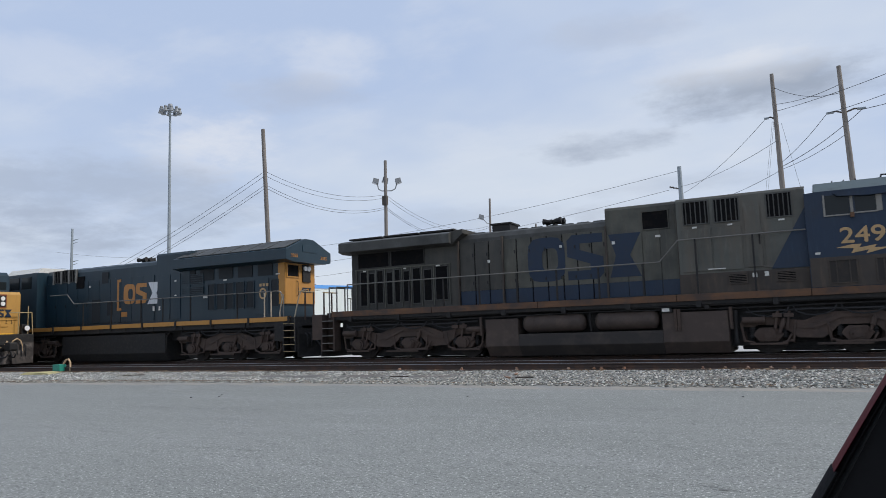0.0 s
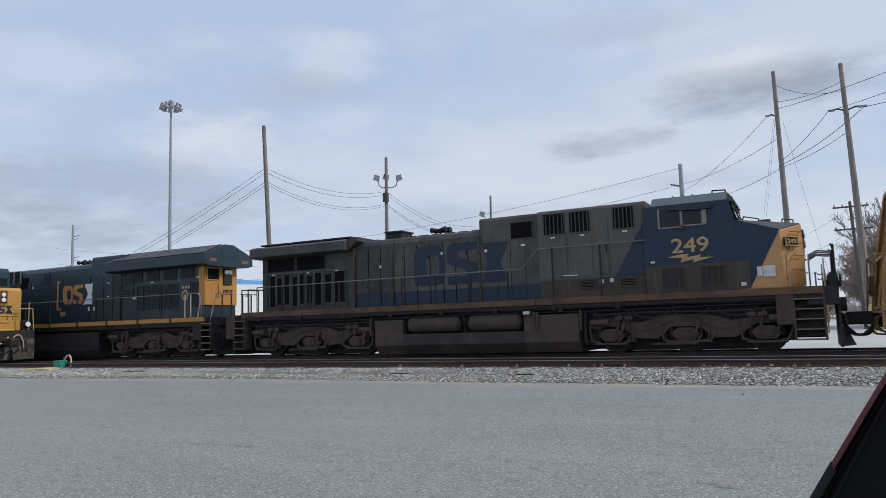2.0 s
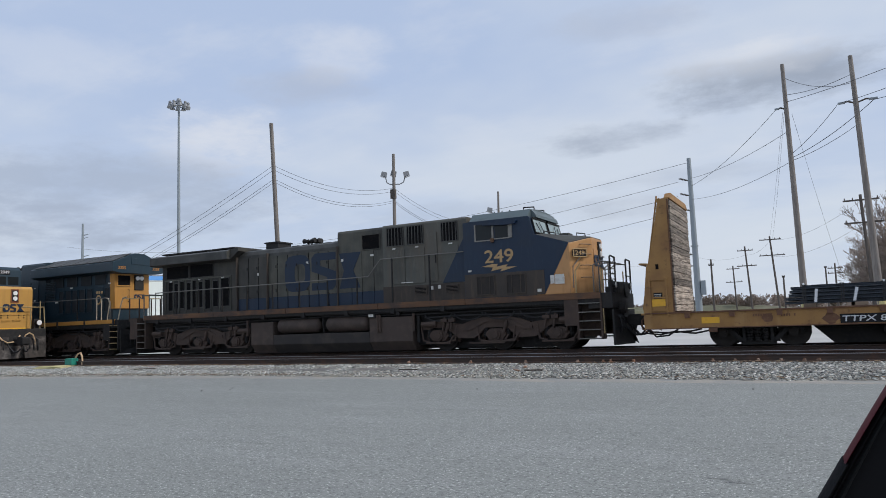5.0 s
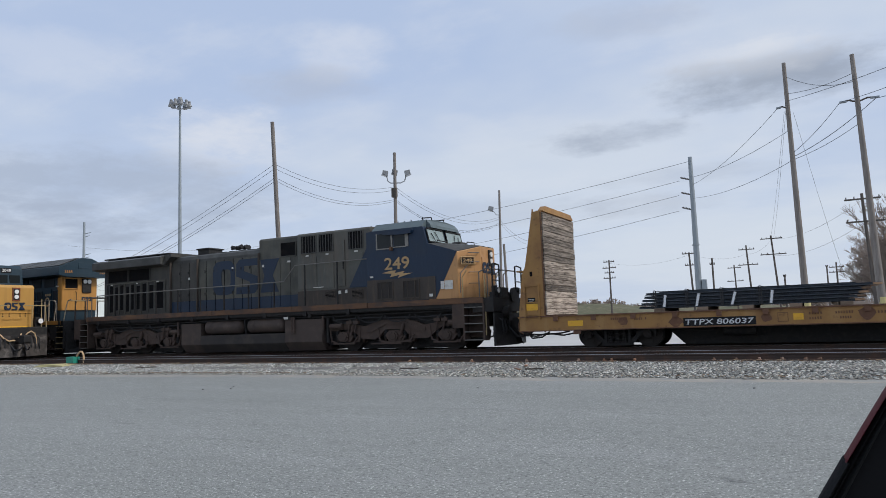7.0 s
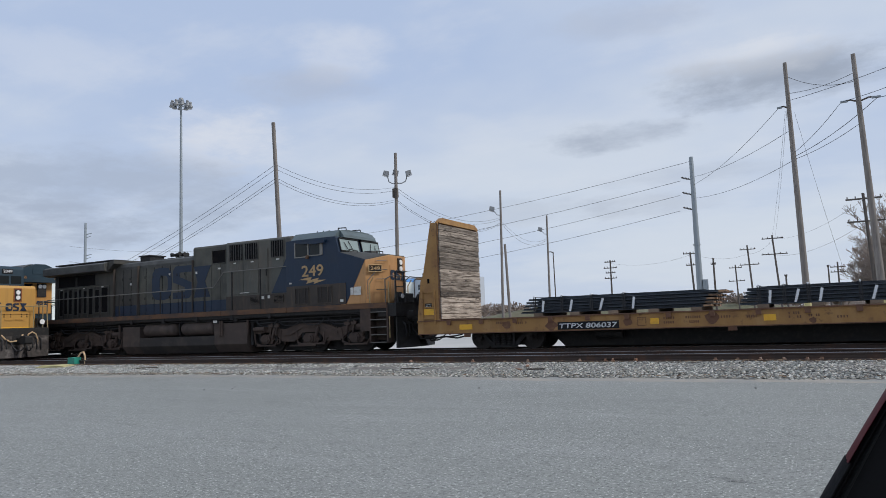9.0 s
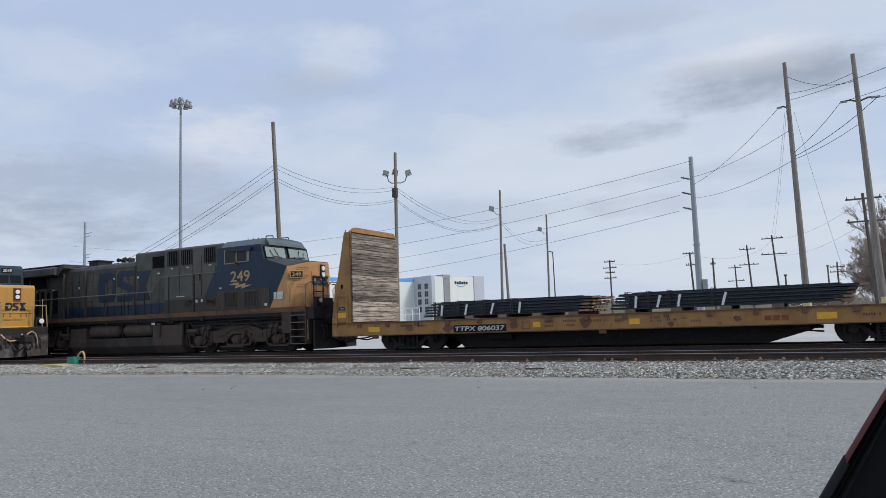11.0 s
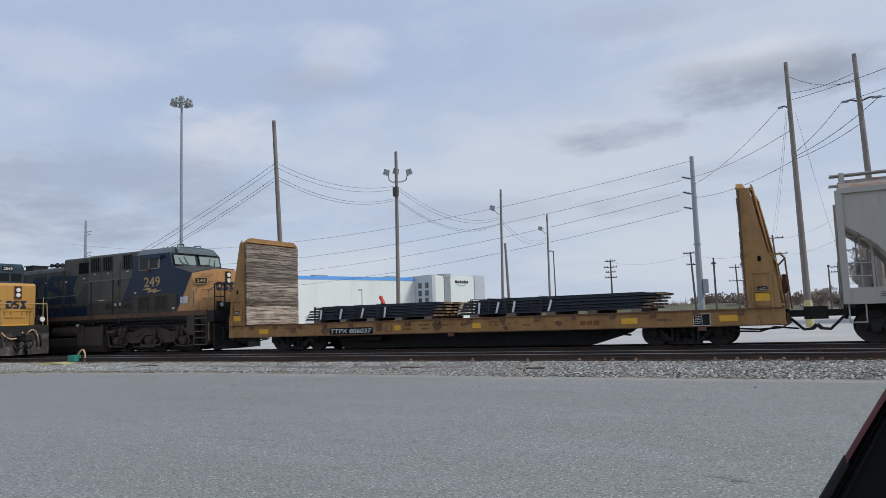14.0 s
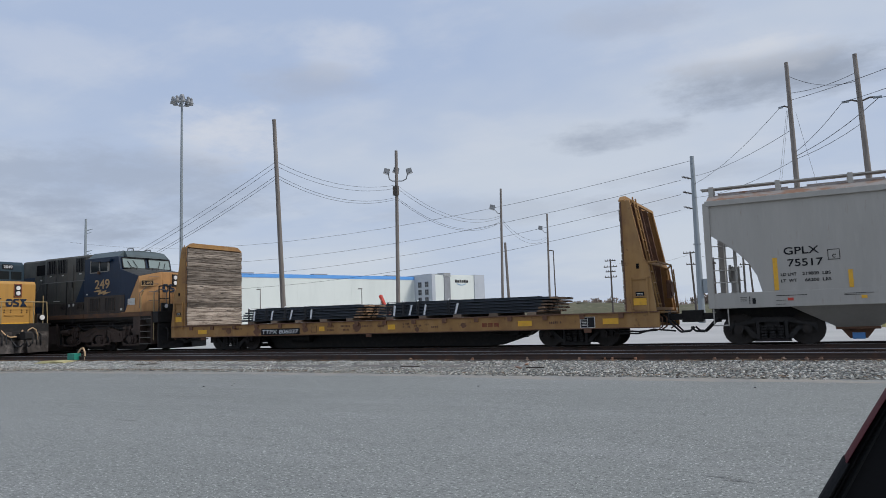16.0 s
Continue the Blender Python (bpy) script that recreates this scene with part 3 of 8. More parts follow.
def edge_line(x):
    """Where the asphalt ends against the ballast."""
    return 16.0 + 0.42 * math.exp(-((x + 15) / 7.0) ** 2) - 0.6 / (1 + math.exp((x + 25) * 0.7)) + 0.14 * noise.noise((x * 0.35, 0.0, 0.0)) + 0.10 * noise.noise((x * 1.7, 3.0, 0.0))


sheet("ground", [-2500, -600, -150, -60, 0, 60, 200, 800, 2500], [-800, -100, 0, 13, 60, 200, 700, 3000], lambda x, y: -0.06, "yard",
      "pale flat gravel yard reaching to the horizon")


def asphalt_lot():
    bm = B()
    xs = [-120, -90] + [-70 + 0.5 * i for i in range(181)] + [40, 60]
    rows = []
    for x in xs:
        e = edge_line(x)
        rows.append([bm.verts.new((x, y, 0.004 * noise.noise((x * 0.15, y * 0.2, 1.0)) if y < e else -0.05)) for y in (-60, -10, 0, 4, 7, 9, 11, 13, e - 0.05, e + 0.02)])
    for r0, r1 in zip(rows, rows[1:]):
        for i in range(len(r0) - 1):
            bm.faces.new((r0[i], r1[i], r1[i + 1], r0[i + 1]))
    ob = part("asphalt_lot", bm, "asphalt", smooth=True)
    return tagged(ob, "wide worn grey asphalt lot with fine cracks", "asphalt", kind="structure")


asphalt_lot()


def sand_edge():
    """Blown sand and grit along the edge of the asphalt."""
    bm = B()
    rows = []
    for i in range(150):
        x = -58 + 0.5 * i
        e = edge_line(x)
        w = 0.85 + 0.6 * noise.noise((x * 0.6, 9.0, 0.0))
        rows.append([bm.verts.new((x, e - w, -0.006)), bm.verts.new((x, e - w * 0.45, 0.008)), bm.verts.new((x, e + 0.06, 0.016)), bm.verts.new((x, e + 0.35, 0.0))])
    for r0, r1 in zip(rows, rows[1:]):
        for k in range(3):
            bm.faces.new((r0[k], r1[k], r1[k + 1], r0[k + 1]))
    tagged(part("sand_strip", bm, "sand", smooth=True), "strip of blown sand along the asphalt edge", "sand", kind="structure")


sand_edge()


def ballast_bed():
    bm = B()
    rows = []
    for i in range(190):
        x = -110 + 0.8 * i
        e = edge_line(x)
        wob = 0.03 * noise.noise((x * 0.8, 5.0, 0.0))
        rows.append([bm.verts.new(c) for c in ((x, e - 0.06, -0.03), (x, e + 0.5, 0.03 + wob), (x, 17.4 + wob * 3, 0.13 + wob), (x, NEAR - 1.25, 0.185), (x, NEAR + 1.3, 0.185), (x, (NEAR + FAR) / 2, 0.13 + wob),
                                               (x, FAR - 1.3, 0.185), (x, FAR + 1.4, 0.185), (x, FAR + 2.9 + wob * 4, -0.08))])
    for r0, r1 in zip(rows, rows[1:]):
        for k in range(8):
            bm.faces.new((r0[k], r1[k], r1[k + 1], r0[k + 1]))
    tagged(part("ballast_bed", bm, "ballast", smooth=True), "raised bed of dark dusty track ballast", "ballast", kind="structure")


ballast_bed()


def stones(name, count, x0, x1, place, small, large, label, greys):
    """Loose broken stones, joined into one mesh."""
    rng = np.random.default_rng(7)
    base = np.array([(1, 0, -.3), (.3, .9, -.4), (-.8, .6, -.3), (-.8, -.6, -.35), (.3, -.95, -.3), (.7, .5, .5), (-.3, .8, .55), (-.9, 0, .5), (-.2, -.8, .6), (.7, -.5, .45), (0, 0, .95)])
    faces = [(0, 1, 5), (1, 6, 5), (1, 2, 6), (2, 7, 6), (2, 3, 7), (3, 8, 7), (3, 4, 8), (4, 9, 8), (4, 0, 9), (0, 5, 9), (5, 6, 10), (6, 7, 10), (7, 8, 10), (8, 9, 10), (9, 5, 10)]
    verts, tris = [], []
    for i in range(count):
        x = rng.uniform(x0, x1)
        y, z = place(x, rng.uniform())
        s = rng.uniform(small, large)
        a = rng.uniform(0, 6.28)
        v = base * (1 + rng.uniform(-0.3, 0.3, base.shape)) * s * np.array([1.2, 1.0, 0.75])
        ca, sa = math.cos(a), math.sin(a)
        v = np.stack([v[:, 0] * ca - v[:, 1] * sa + x, v[:, 0] * sa + v[:, 1] * ca + y, v[:, 2] + z + 0.2 * s], 1)
        verts.append(v)
        tris.append(np.array(faces) + 11 * i)
    me = bpy.data.meshes.new(name)
    me.from_pydata(np.concatenate(verts).tolist(), [], np.concatenate(tris).tolist())
    m = bpy.data.materials.new(name)
    m.use_nodes = True
    nt = m.node_tree
    geo, ramp = nt.nodes.new("ShaderNodeNewGeometry"), nt.nodes.new("ShaderNodeValToRGB")
    nt.links.new(geo.outputs["Random Per Island"], ramp.inputs[0])
    for k, (pos, col) in enumerate(greys):
        e = ramp.color_ramp.elements[k] if k < 2 else ramp.color_ramp.elements.new(pos)
        e.position, e.color = pos, (*col, 1)
    n, mx = nt.nodes.new("ShaderNodeTexNoise"), nt.nodes.new("ShaderNodeMix")
    n.inputs["Scale"].default_value = 1.1
    mx.data_type, mx.blend_type = "RGBA", "MULTIPLY"
    mx.inputs[0].default_value = 0.55
    tint = nt.nodes.new("ShaderNodeValToRGB")
    tint.color_ramp.elements[0].position, tint.color_ramp.elements[0].color = 0.35, (0.72, 0.66, 0.58, 1)
    tint.color_ramp.elements[1].position, tint.color_ramp.elements[1].color = 0.6, (1, 1, 1, 1)
    nt.links.new(n.outputs[0], tint.inputs[0])
    nt.links.new(ramp.outputs[0], mx.inputs[6])
    nt.links.new(tint.outputs[0], mx.inputs[7])
    nt.links.new(mx.outputs[2], nt.nodes["Principled BSDF"].inputs["Base Color"])
    nt.nodes["Principled BSDF"].inputs["Roughness"].default_value = 0.9
    me.materials.append(m)
    return tagged(new(name, me), label, "stones", kind="stuff")


def shoulder(x, u):
    e = edge_line(x)
    y = e - 0.1 + (NEAR - 0.95 - e) * u ** 0.9
    k = (y - e) / (NEAR - 1.25 - e)
    return y, 0.02 + 0.17 * min(1, max(0, k)) + 0.02 * noise.noise((x * 1.3, y * 1.3, 0.0))


GREYS = ((0.0, (0.06, 0.06, 0.058)), (1.0, (0.80, 0.79, 0.75)), (0.3, (0.21, 0.22, 0.212)), (0.55, (0.38, 0.40, 0.385)), (0.75, (0.37, 0.33, 0.27)), (0.9, (0.58, 0.59, 0.56)))
stones("ballast_stones", 60000, -44, 5, shoulder, 0.010, 0.030, "loose grey crushed stone beside the track", GREYS)
stones("crib_stones", 5200, -50, 9, lambda x, u: ((NEAR + 0.9 + u * 2.2), 0.17), 0.03, 0.07, "dusty crushed stone between the two tracks", GREYS)


def litter():
    """Dead leaves, bark and grit blown along the foot of the near track and the edge of the asphalt."""
    rng = np.random.default_rng(21)
    verts, faces = [], []
    for i in range(5200):
        x = rng.uniform(-44, 4)
        if noise.noise((x * 0.22, 4.0, 0.0)) + (0.25 if x < -14 else -0.1) + rng.uniform(-0.35, 0.35) < 0:
            continue
        if i % 3:
            y = NEAR - 1.0 - abs(rng.normal(0, 0.28))
            z = shoulder(x, 1.0)[1] + 0.035
        else:
            y = edge_line(x) + abs(rng.normal(0, 0.22)) - 0.05
            z = 0.055
        a, s, w = rng.uniform(0, 6.28), rng.uniform(0.015, 0.05), rng.uniform(0.006, 0.02)
        ca, sa, k = math.cos(a), math.sin(a), len(verts)
        for p, q, h in ((-s, -w, 0), (s, -w, rng.uniform(0, 0.02)), (s, w, rng.uniform(0, 0.03)), (-s, w, 0.012)):
            verts.append((x + p * ca - q * sa, y + p * sa + q * ca, z + h))
        faces.append((k, k + 1, k + 2, k + 3))
    me = bpy.data.meshes.new("leaf_litter")
    me.from_pydata(verts, [], faces)
    me.materials.append(M["litter"])
    tagged(new("leaf_litter", me), "brown dead leaves and bark strewn over the ballast", "litter", kind="stuff")


litter()


def rail_part(x0, x1, y, parent):
    bm = B()
    prism(bm, [(y - 0.07, RAIL - 0.18), (y + 0.07, RAIL - 0.18), (y + 0.07, RAIL - 0.165), (y + 0.012, RAIL - 0.14), (y + 0.012, RAIL - 0.05), (y + 0.036, RAIL - 0.038), (y + 0.036, RAIL - 0.006),
               (y - 0.036, RAIL - 0.006), (y - 0.036, RAIL - 0.038), (y - 0.012, RAIL - 0.05), (y - 0.012, RAIL - 0.14), (y - 0.07, RAIL - 0.165)], x0, x1, axis="x")
    r = part("rail", bm, "rail", parent, "rusty brown steel rail")
    bm = B()
    prism(bm, [(y - 0.034, RAIL - 0.0055), (y + 0.034, RAIL - 0.0055), (y + 0.030, RAIL), (y - 0.030, RAIL)], x0, x1, axis="x")
    part("running_surface", bm, "railhead", r, "shiny worn top of the rail")
    return r


def track(yc, x0, x1, label, ties):
    t = thing("railway_track", Matrix(), label, "railway track", "parallel tracks")
    tagged(t, kind="structure")
    for s in (-0.755, 0.755):
        rail_part(x0, x1, yc + s, t)
    bm = B()
    box(bm, -0.115, 0.115, -1.3, 1.3, -0.17, 0.0, 0.008)
    first = None
    n = int((ties[1] - ties[0]) / 0.508)
    for i in range(n):
        x = ties[0] + 0.508 * i
        if first is None:
            first = part("tie", bm, "tie", t)
            first.location = (x, yc, RAIL - 0.182)
        else:
            again(first, parent=t, m=pose(x + random.uniform(-0.02, 0.02), yc + random.uniform(-0.04, 0.04), RAIL - 0.182, 0, 0, random.uniform(-1, 1)))
    return t


near_track = track(NEAR, -110, 40, "rusty near track on dark wooden ties", (-45, 10))
far_track = track(FAR, -110, 60, "shiny far track in use under the train", (-50, 12))


def anchors():
    """Rusty spikes and anchors that stand up beside the near rail."""
    bm = B()
    box(bm, -0.025, 0.025, -0.04, 0.04, -0.03, 0.025, 0.008)
    box(bm, -0.05, 0.05, -0.06, 0.0, -0.035, -0.015, 0.005)
    first = part("rail_anchor", bm, "clip", near_track, "rusty orange rail anchor")
    first.matrix_basis = pose(-2.45, NEAR - 0.86, RAIL - 0.125)
    for x in (-1.93, -1.42, -0.92, -0.42, -0.12, -4.4, -5.0, -5.2, -5.9, -7.4, -9.1, -11.2):
        again(first, m=pose(x, NEAR - 0.86 - random.uniform(0, 0.03), RAIL - 0.125, random.uniform(-10, 10), 0, random.uniform(-30, 30)))
    bm = B()
    box(bm, -0.45, 0.45, -0.03, 0.0, -0.07, 0.0, 0.008)
    for k in (-0.3, -0.1, 0.1, 0.3):
        rod(bm, (k, -0.055, -0.035), (k, 0, -0.035), 0.018, 6)
    j = part("joint_bar", bm, "rail", near_track, "bolted rusty joint bar")
    j.matrix_basis = pose(-16.4, NEAR - 0.77, RAIL - 0.055)
    again(j, m=pose(-4.9, NEAR - 0.77, RAIL - 0.055))


anchors()


def asphalt_wear():
    rng = random.Random(4)

    def crack(name, pts, w, label):
        bm = B()
        left, right = [], []
        for i, (x, y) in enumerate(pts):
            k = w * rng.uniform(0.5, 1.2) * (0.3 if i in (0, len(pts) - 1) else 1)
            left.append(bm.verts.new((x, y - k, 0.007)))
            right.append(bm.verts.new((x, y + k, 0.007)))
        for i in range(len(pts) - 1):
            bm.faces.new((left[i], left[i + 1], right[i + 1], right[i]))
        tagged(part(name, bm, "crack"), label, "crack", kind="structure")

    for x0, x1, y, w in ((-1.05, -0.7, 6.6, 0.010), (-0.85, -0.55, 6.5, 0.008), (-13, -9, 10.6, 0.010), (-6, -1.5, 10.4, 0.008), (-22, -16, 12.6, 0.012), (-7.5, -6.0, 6.9, 0.008), (-10.1, -9.6, 7.6, 0.012), (-5.5, -4.2, 12.9, 0.012), (-3.8, -2.6, 13.3, 0.010)):
        n = max(5, int((x1 - x0) * 6))
        crack("asphalt_crack", [(x0 + (x1 - x0) * i / n, y + 0.09 * noise.noise((x0 + i * 0.55, y, 2.0)) + 0.05 * i / n) for i in range(n + 1)], w, "thin dark crack in the asphalt")
    for x, y, s in ((-13.2, 12.4, 0.022), (-12.9, 13.1, 0.02), (-12.6, 12.7, 0.02), (-6.5, 13.6, 0.02), (-1.2, 14.2, 0.02)):
        bm = B()
        bmesh.ops.create_icosphere(bm, subdivisions=1, radius=s)
        for v in bm.verts:
            v.co = Vector((v.co.x * 1.3, v.co.y, v.co.z * 0.6)) * rng.uniform(0.8, 1.2)
        ob = part("clod", bm, "crack")
        ob.location = (x, y, 0.01)
        tagged(ob, "small dark clod on the asphalt", "clod")


asphalt_wear()


# ---- poles, lamps and wires ----
def taper_pole(name, base, top, r0, r1, mat, label, category="utility pole", seg=12):
    t = thing(name, Matrix.Translation(base), label, category)
    bm = B()
    rod(bm, (0, 0, -0.3), top - base, r0, seg, r1)
    part("pole", bm, mat, t, smooth=True)
    return t


def wire(a, b, sag, r=0.011, label="thin black overhead wire"):
    a, b = Vector(a), Vector(b)
    cu = bpy.data.curves.new("overhead_wire", "CURVE")
    cu.dimensions, cu.bevel_depth, cu.bevel_resolution = "3D", r, 1
    sp = cu.splines.new("POLY")
    n = 18
    sp.points.add(n)
    for i in range(n + 1):
        k = i / n
        p = a.lerp(b, k)
        p.z -= sag * 4 * k * (1 - k)
        sp.points[i].co = (*p, 1)
    cu.materials.append(M["wire"])
    return tagged(new("overhead_wire", cu), label, "wire", "overhead wires")


def flood_head(parent, at, yaw, size=0.5):
    """A tilted floodlight head on its bracket."""
    bm = B()
    prism(bm, [(-0.35 * size, 0.5 * size), (0.45 * size, 0.3 * size), (0.3 * size, -0.45 * size), (-0.5 * size, -0.1 * size)], -0.45 * size, 0.45 * size, 0.03)
    h = part("lamp_head", bm, "lamp_metal", parent, "grey floodlight head")
    h.matrix_basis = Matrix.Translation(at) @ pose(0, 0, 0, 0, 0, yaw)
    bm = B()
    box(bm, -0.5 * size, 0.3 * size, -0.38 * size, 0.38 * size, -0.02, 0.02, 0.01)
    g = part("lens", bm, "lens", h)
    g.matrix_basis = pose(-0.12 * size, 0, -0.33 * size, 0, 22, 0)


def ground_at(az, dist):
    p = toward(az, 0, dist)
    return Vector((p.x, p.y, -0.06))


def light_mast():
    d = 95.0
    b, top = ground_at(-48.43, d), toward(-48.43, 17.2, d)
    t = taper_pole("light_mast", b, top, 0.27, 0.13, "galv", "tall steel high-mast light with a ring of floodlights", "light mast")
    h = top.z - b.z
    bm = B()
    for i in range(24):
        a, c = 2 * math.pi * i / 24, 2 * math.pi * (i + 1) / 24
        rod(bm, (0.9 * math.cos(a), 0.9 * math.sin(a), h - 0.35), (0.9 * math.cos(c), 0.9 * math.sin(c), h - 0.35), 0.05, 6)
    for a in (0, 1.05, 2.1):
        rod(bm, (-0.9 * math.cos(a), -0.9 * math.sin(a), h - 0.35), (0.9 * math.cos(a), 0.9 * math.sin(a), h - 0.35), 0.04, 6)
    part("lamp_ring", bm, "galv", t)
    bm = B()
    rod(bm, (0, 0, h - 0.1), (0, 0, h + 0.5), 0.45, 12, 0.25)
    part("winch_head", bm, "lamp_metal", t, smooth=True)
    bm = B()
    bmesh.ops.create_cone(bm, cap_ends=True, segments=10, radius1=0.34, radius2=0.14, depth=0.5)
    bmesh.ops.create_uvsphere(bm, u_segments=10, v_segments=6, radius=0.2, matrix=Matrix.Translation((0, 0, 0.3)))
    first = part("lamp_head", bm, "lamp_metal", t, "round floodlight head", True)
    first.matrix_basis = pose(1.15, 0, h - 0.45)
    for i in range(1, 10):
        a = 2 * math.pi * i / 10
        again(first, m=pose(1.15 * math.cos(a), 1.15 * math.sin(a), h - 0.45))


light_mast()

wood_b, wood_t = ground_at(-40.7, 44), toward(-41.43, 15.98, 44)
taper_pole("utility_pole", wood_b, wood_t, 0.165, 0.115, "wood_pole", "bare leaning wooden utility pole")
lp_b, lp_t = ground_at(-31.8, 52), toward(-31.62, 13.62, 52)


def lamp_pole():
    t = taper_pole("floodlight_pole", lp_b, lp_t, 0.16, 0.11, "wood_pole", "weathered wooden pole with three grey floodlights", "light pole")
    r = Vector((math.cos(radians(-31.7)), -math.sin(radians(-31.7)), 0))
    z = toward(-31.6, 11.2, 52).z - lp_b.z
    ax = (lp_t - lp_b) * 0.86
    for s, reach in ((-1, 0.62), (1, 0.85)):
        bm = B()
        c = Vector((ax.x, ax.y, z))
        pipe(bm, [c, c + r * s * reach * 0.5, c + r * s * reach * 0.85 + Vector((0, 0, 0.15)), c + r * s * reach + Vector((0, 0, 0.6))], 0.04)
        part("bracket", bm, "lamp_metal", t)
        flood_head(t, c + r * s * (reach + 0.08) + Vector((0, 0, 0.72)), 31.7 if s < 0 else 211.7, 0.5)
        if s < 0:
            flood_head(t, c + r * s * (reach - 0.28) + Vector((0.1, 0.5, 0.85)), 31.7, 0.5)
    bm = B()
    box(bm, ax.x - 0.2, ax.x + 0.2, ax.y - 0.25, ax.y, z - 1.1, z - 0.4, 0.03)
    part("junction_box", bm, "dark_pole", t)


lamp_pole()


def small_lamp_pole(az_b, az_t, el, d, lamp_el, label):
    b, top = ground_at(az_b, d), toward(az_t, el, d)
    t = taper_pole("street_lamp", b, top, 0.15, 0.10, "wood_pole", label, "street lamp")
    z = toward(az_b, lamp_el, d).z - b.z
    r = Vector((math.cos(radians(az_b)), -math.sin(radians(az_b)), 0))
    k = z / (top.z - b.z)
    c = (top - b) * k
    bm = B()
    pipe(bm, [c + Vector((0, 0, -0.5)), c - r * 0.35 + Vector((0, 0, -0.45)), c - r * 0.7], 0.035)
    part("bracket", bm, "lamp_metal", t)
    flood_head(t, c - r * 0.85 + Vector((0, 0, 0.15)), -az_b, 0.6)
    return b, top


p3_b, p3_t = small_lamp_pole(-23.38, -23.13, 10.3, 70, 8.7, "wooden pole with one small floodlight")
p7_b, p7_t = small_lamp_pole(-19.6, -19.48, 8.1, 88, 6.9, "slender wooden pole with one small floodlight")
taper_pole("utility_pole", ground_at(-22.75, 74), toward(-22.95, 5.95, 74), 0.16, 0.12, "wood_pole", "short bare wooden stub pole")
thin_lamp = taper_pole("street_lamp", ground_at(-19.08, 100), toward(-19.12, 5.15, 100), 0.1, 0.07, "dark_pole", "thin dark steel street lamp pole", "street lamp")
bm = bmesh.new()
pipe(bm, [toward(-19.12, 5.1, 100) - ground_at(-19.08, 100), toward(-19.3, 5.17, 100) - ground_at(-19.08, 100), toward(-19.5, 5.15, 100) - ground_at(-19.08, 100)], 0.07)
part("lamp_arm", bm, "dark_pole", thin_lamp)


def on(a, b, el, d):
    """The point of a pole where it stands at that height angle."""
    z = EYE[2] + d * math.tan(radians(el))
    k = (z - a.z) / (b.z - a.z)
    return a.lerp(b, k)


for e1, e2, e3, sag in ((12.75, 10.9, 8.15, 1.3), (12.4, 10.65, 8.0, 1.35), (11.7, 9.9, 7.7, 1.5), (11.45, 9.75, 7.6, 1.5)):
    a = on(wood_b, wood_t, e1, 44)
    b = on(lp_b, lp_t, e2, 52)
    wire(a, b, sag * 0.55)
    wire(b, on(p3_b, p3_t, e3, 70), sag)
    wire(a, toward(-60.5, 0.6 + (e1 - 11) * 0.3, 75), sag * 0.8)
wire(on(p3_b, p3_t, 7.9, 70), on(p7_b, p7_t, 6.3, 88), 1.2)
wire(on(p3_b, p3_t, 7.7, 70), on(p7_b, p7_t, 6.2, 88), 1.4)

# transmission poles
p4_b, p4_t = ground_at(-8.15, 90), toward(-8.12, 11.73, 90)


def steel_pole():
    t = taper_pole("transmission_pole", p4_b, p4_t, 0.42, 0.24, "galv", "galvanised steel transmission pole with upswept arms", "transmission pole")
    for el in (10.2, 9.05, 7.9):
        z = on(p4_b, p4_t, el, 90).z - p4_b.z
        bm = B()
        rod(bm, (0, 0, z - 0.3), (-0.45, 0.07, z - 0.16), 0.09, 8, 0.07)
        arm = part("arm", bm, "dark_pole", t, "dark upswept bracket")
        bm = B()
        for k in range(5):
            q = 0.34 + 0.13 * k
            rod(bm, (-1.3 * q, 0.2 * q, z - 0.3 + 0.45 * q), (-1.3 * q - 0.06, 0.2 * q, z - 0.28 + 0.45 * q), 0.13, 8)
        rod(bm, (-0.4, 0.06, z - 0.18), (-1.3, 0.2, z + 0.15), 0.055, 6)
        part("insulator", bm, "dark_pole", arm)
    bm = B()
    z = on(p4_b, p4_t, 5.0, 90).z - p4_b.z
    rod(bm, (0, 0, z), (0, 0, z + 0.12), 0.44, 12)
    part("collar", bm, "galv", t)
    z = on(p4_b, p4_t, 1.8, 90).z - p4_b.z
    bm = B()
    box(bm, 0.4, 0.95, -0.3, 0.3, z - 0.8, z + 0.9, 0.05)
    part("equipment_box", bm, "galv", t)


steel_pole()
p5_b, p5_t = ground_at(-0.92, 60), toward(-1.07, 17.57, 60)
p6_b, p6_t = ground_at(3.75, 56), toward(3.32, 17.3, 56)


def line_pole(b, top, arms, d, label):
    t = taper_pole("transmission_pole", b, top, 0.27, 0.14, "wood_pole", label, "transmission pole")
    bm = B()
    rod(bm, (0, 0, -0.1), (0, 0, 2.0), 0.295, 12, 0.285)
    part("sleeve", bm, "pole_yellow", t, "faded yellow sleeve at the foot", True)
    for el, x in arms:
        p = on(b, top, el, d) - b
        bm = B()
        pipe(bm, [p + Vector((0, 0, -0.15)), p + Vector((x * 0.5, 0, 0.05)), p + Vector((x, 0, 0.0))], 0.06)
        arm = part("arm", bm, "dark_pole", t)
        bm = B()
        box(bm, min(x * 0.65, x * 1.1), max(x * 0.65, x * 1.1), -0.12, 0.12, -0.07, 0.05, 0.03)
        h = part("insulator", bm, "galv", arm)
        h.location = p


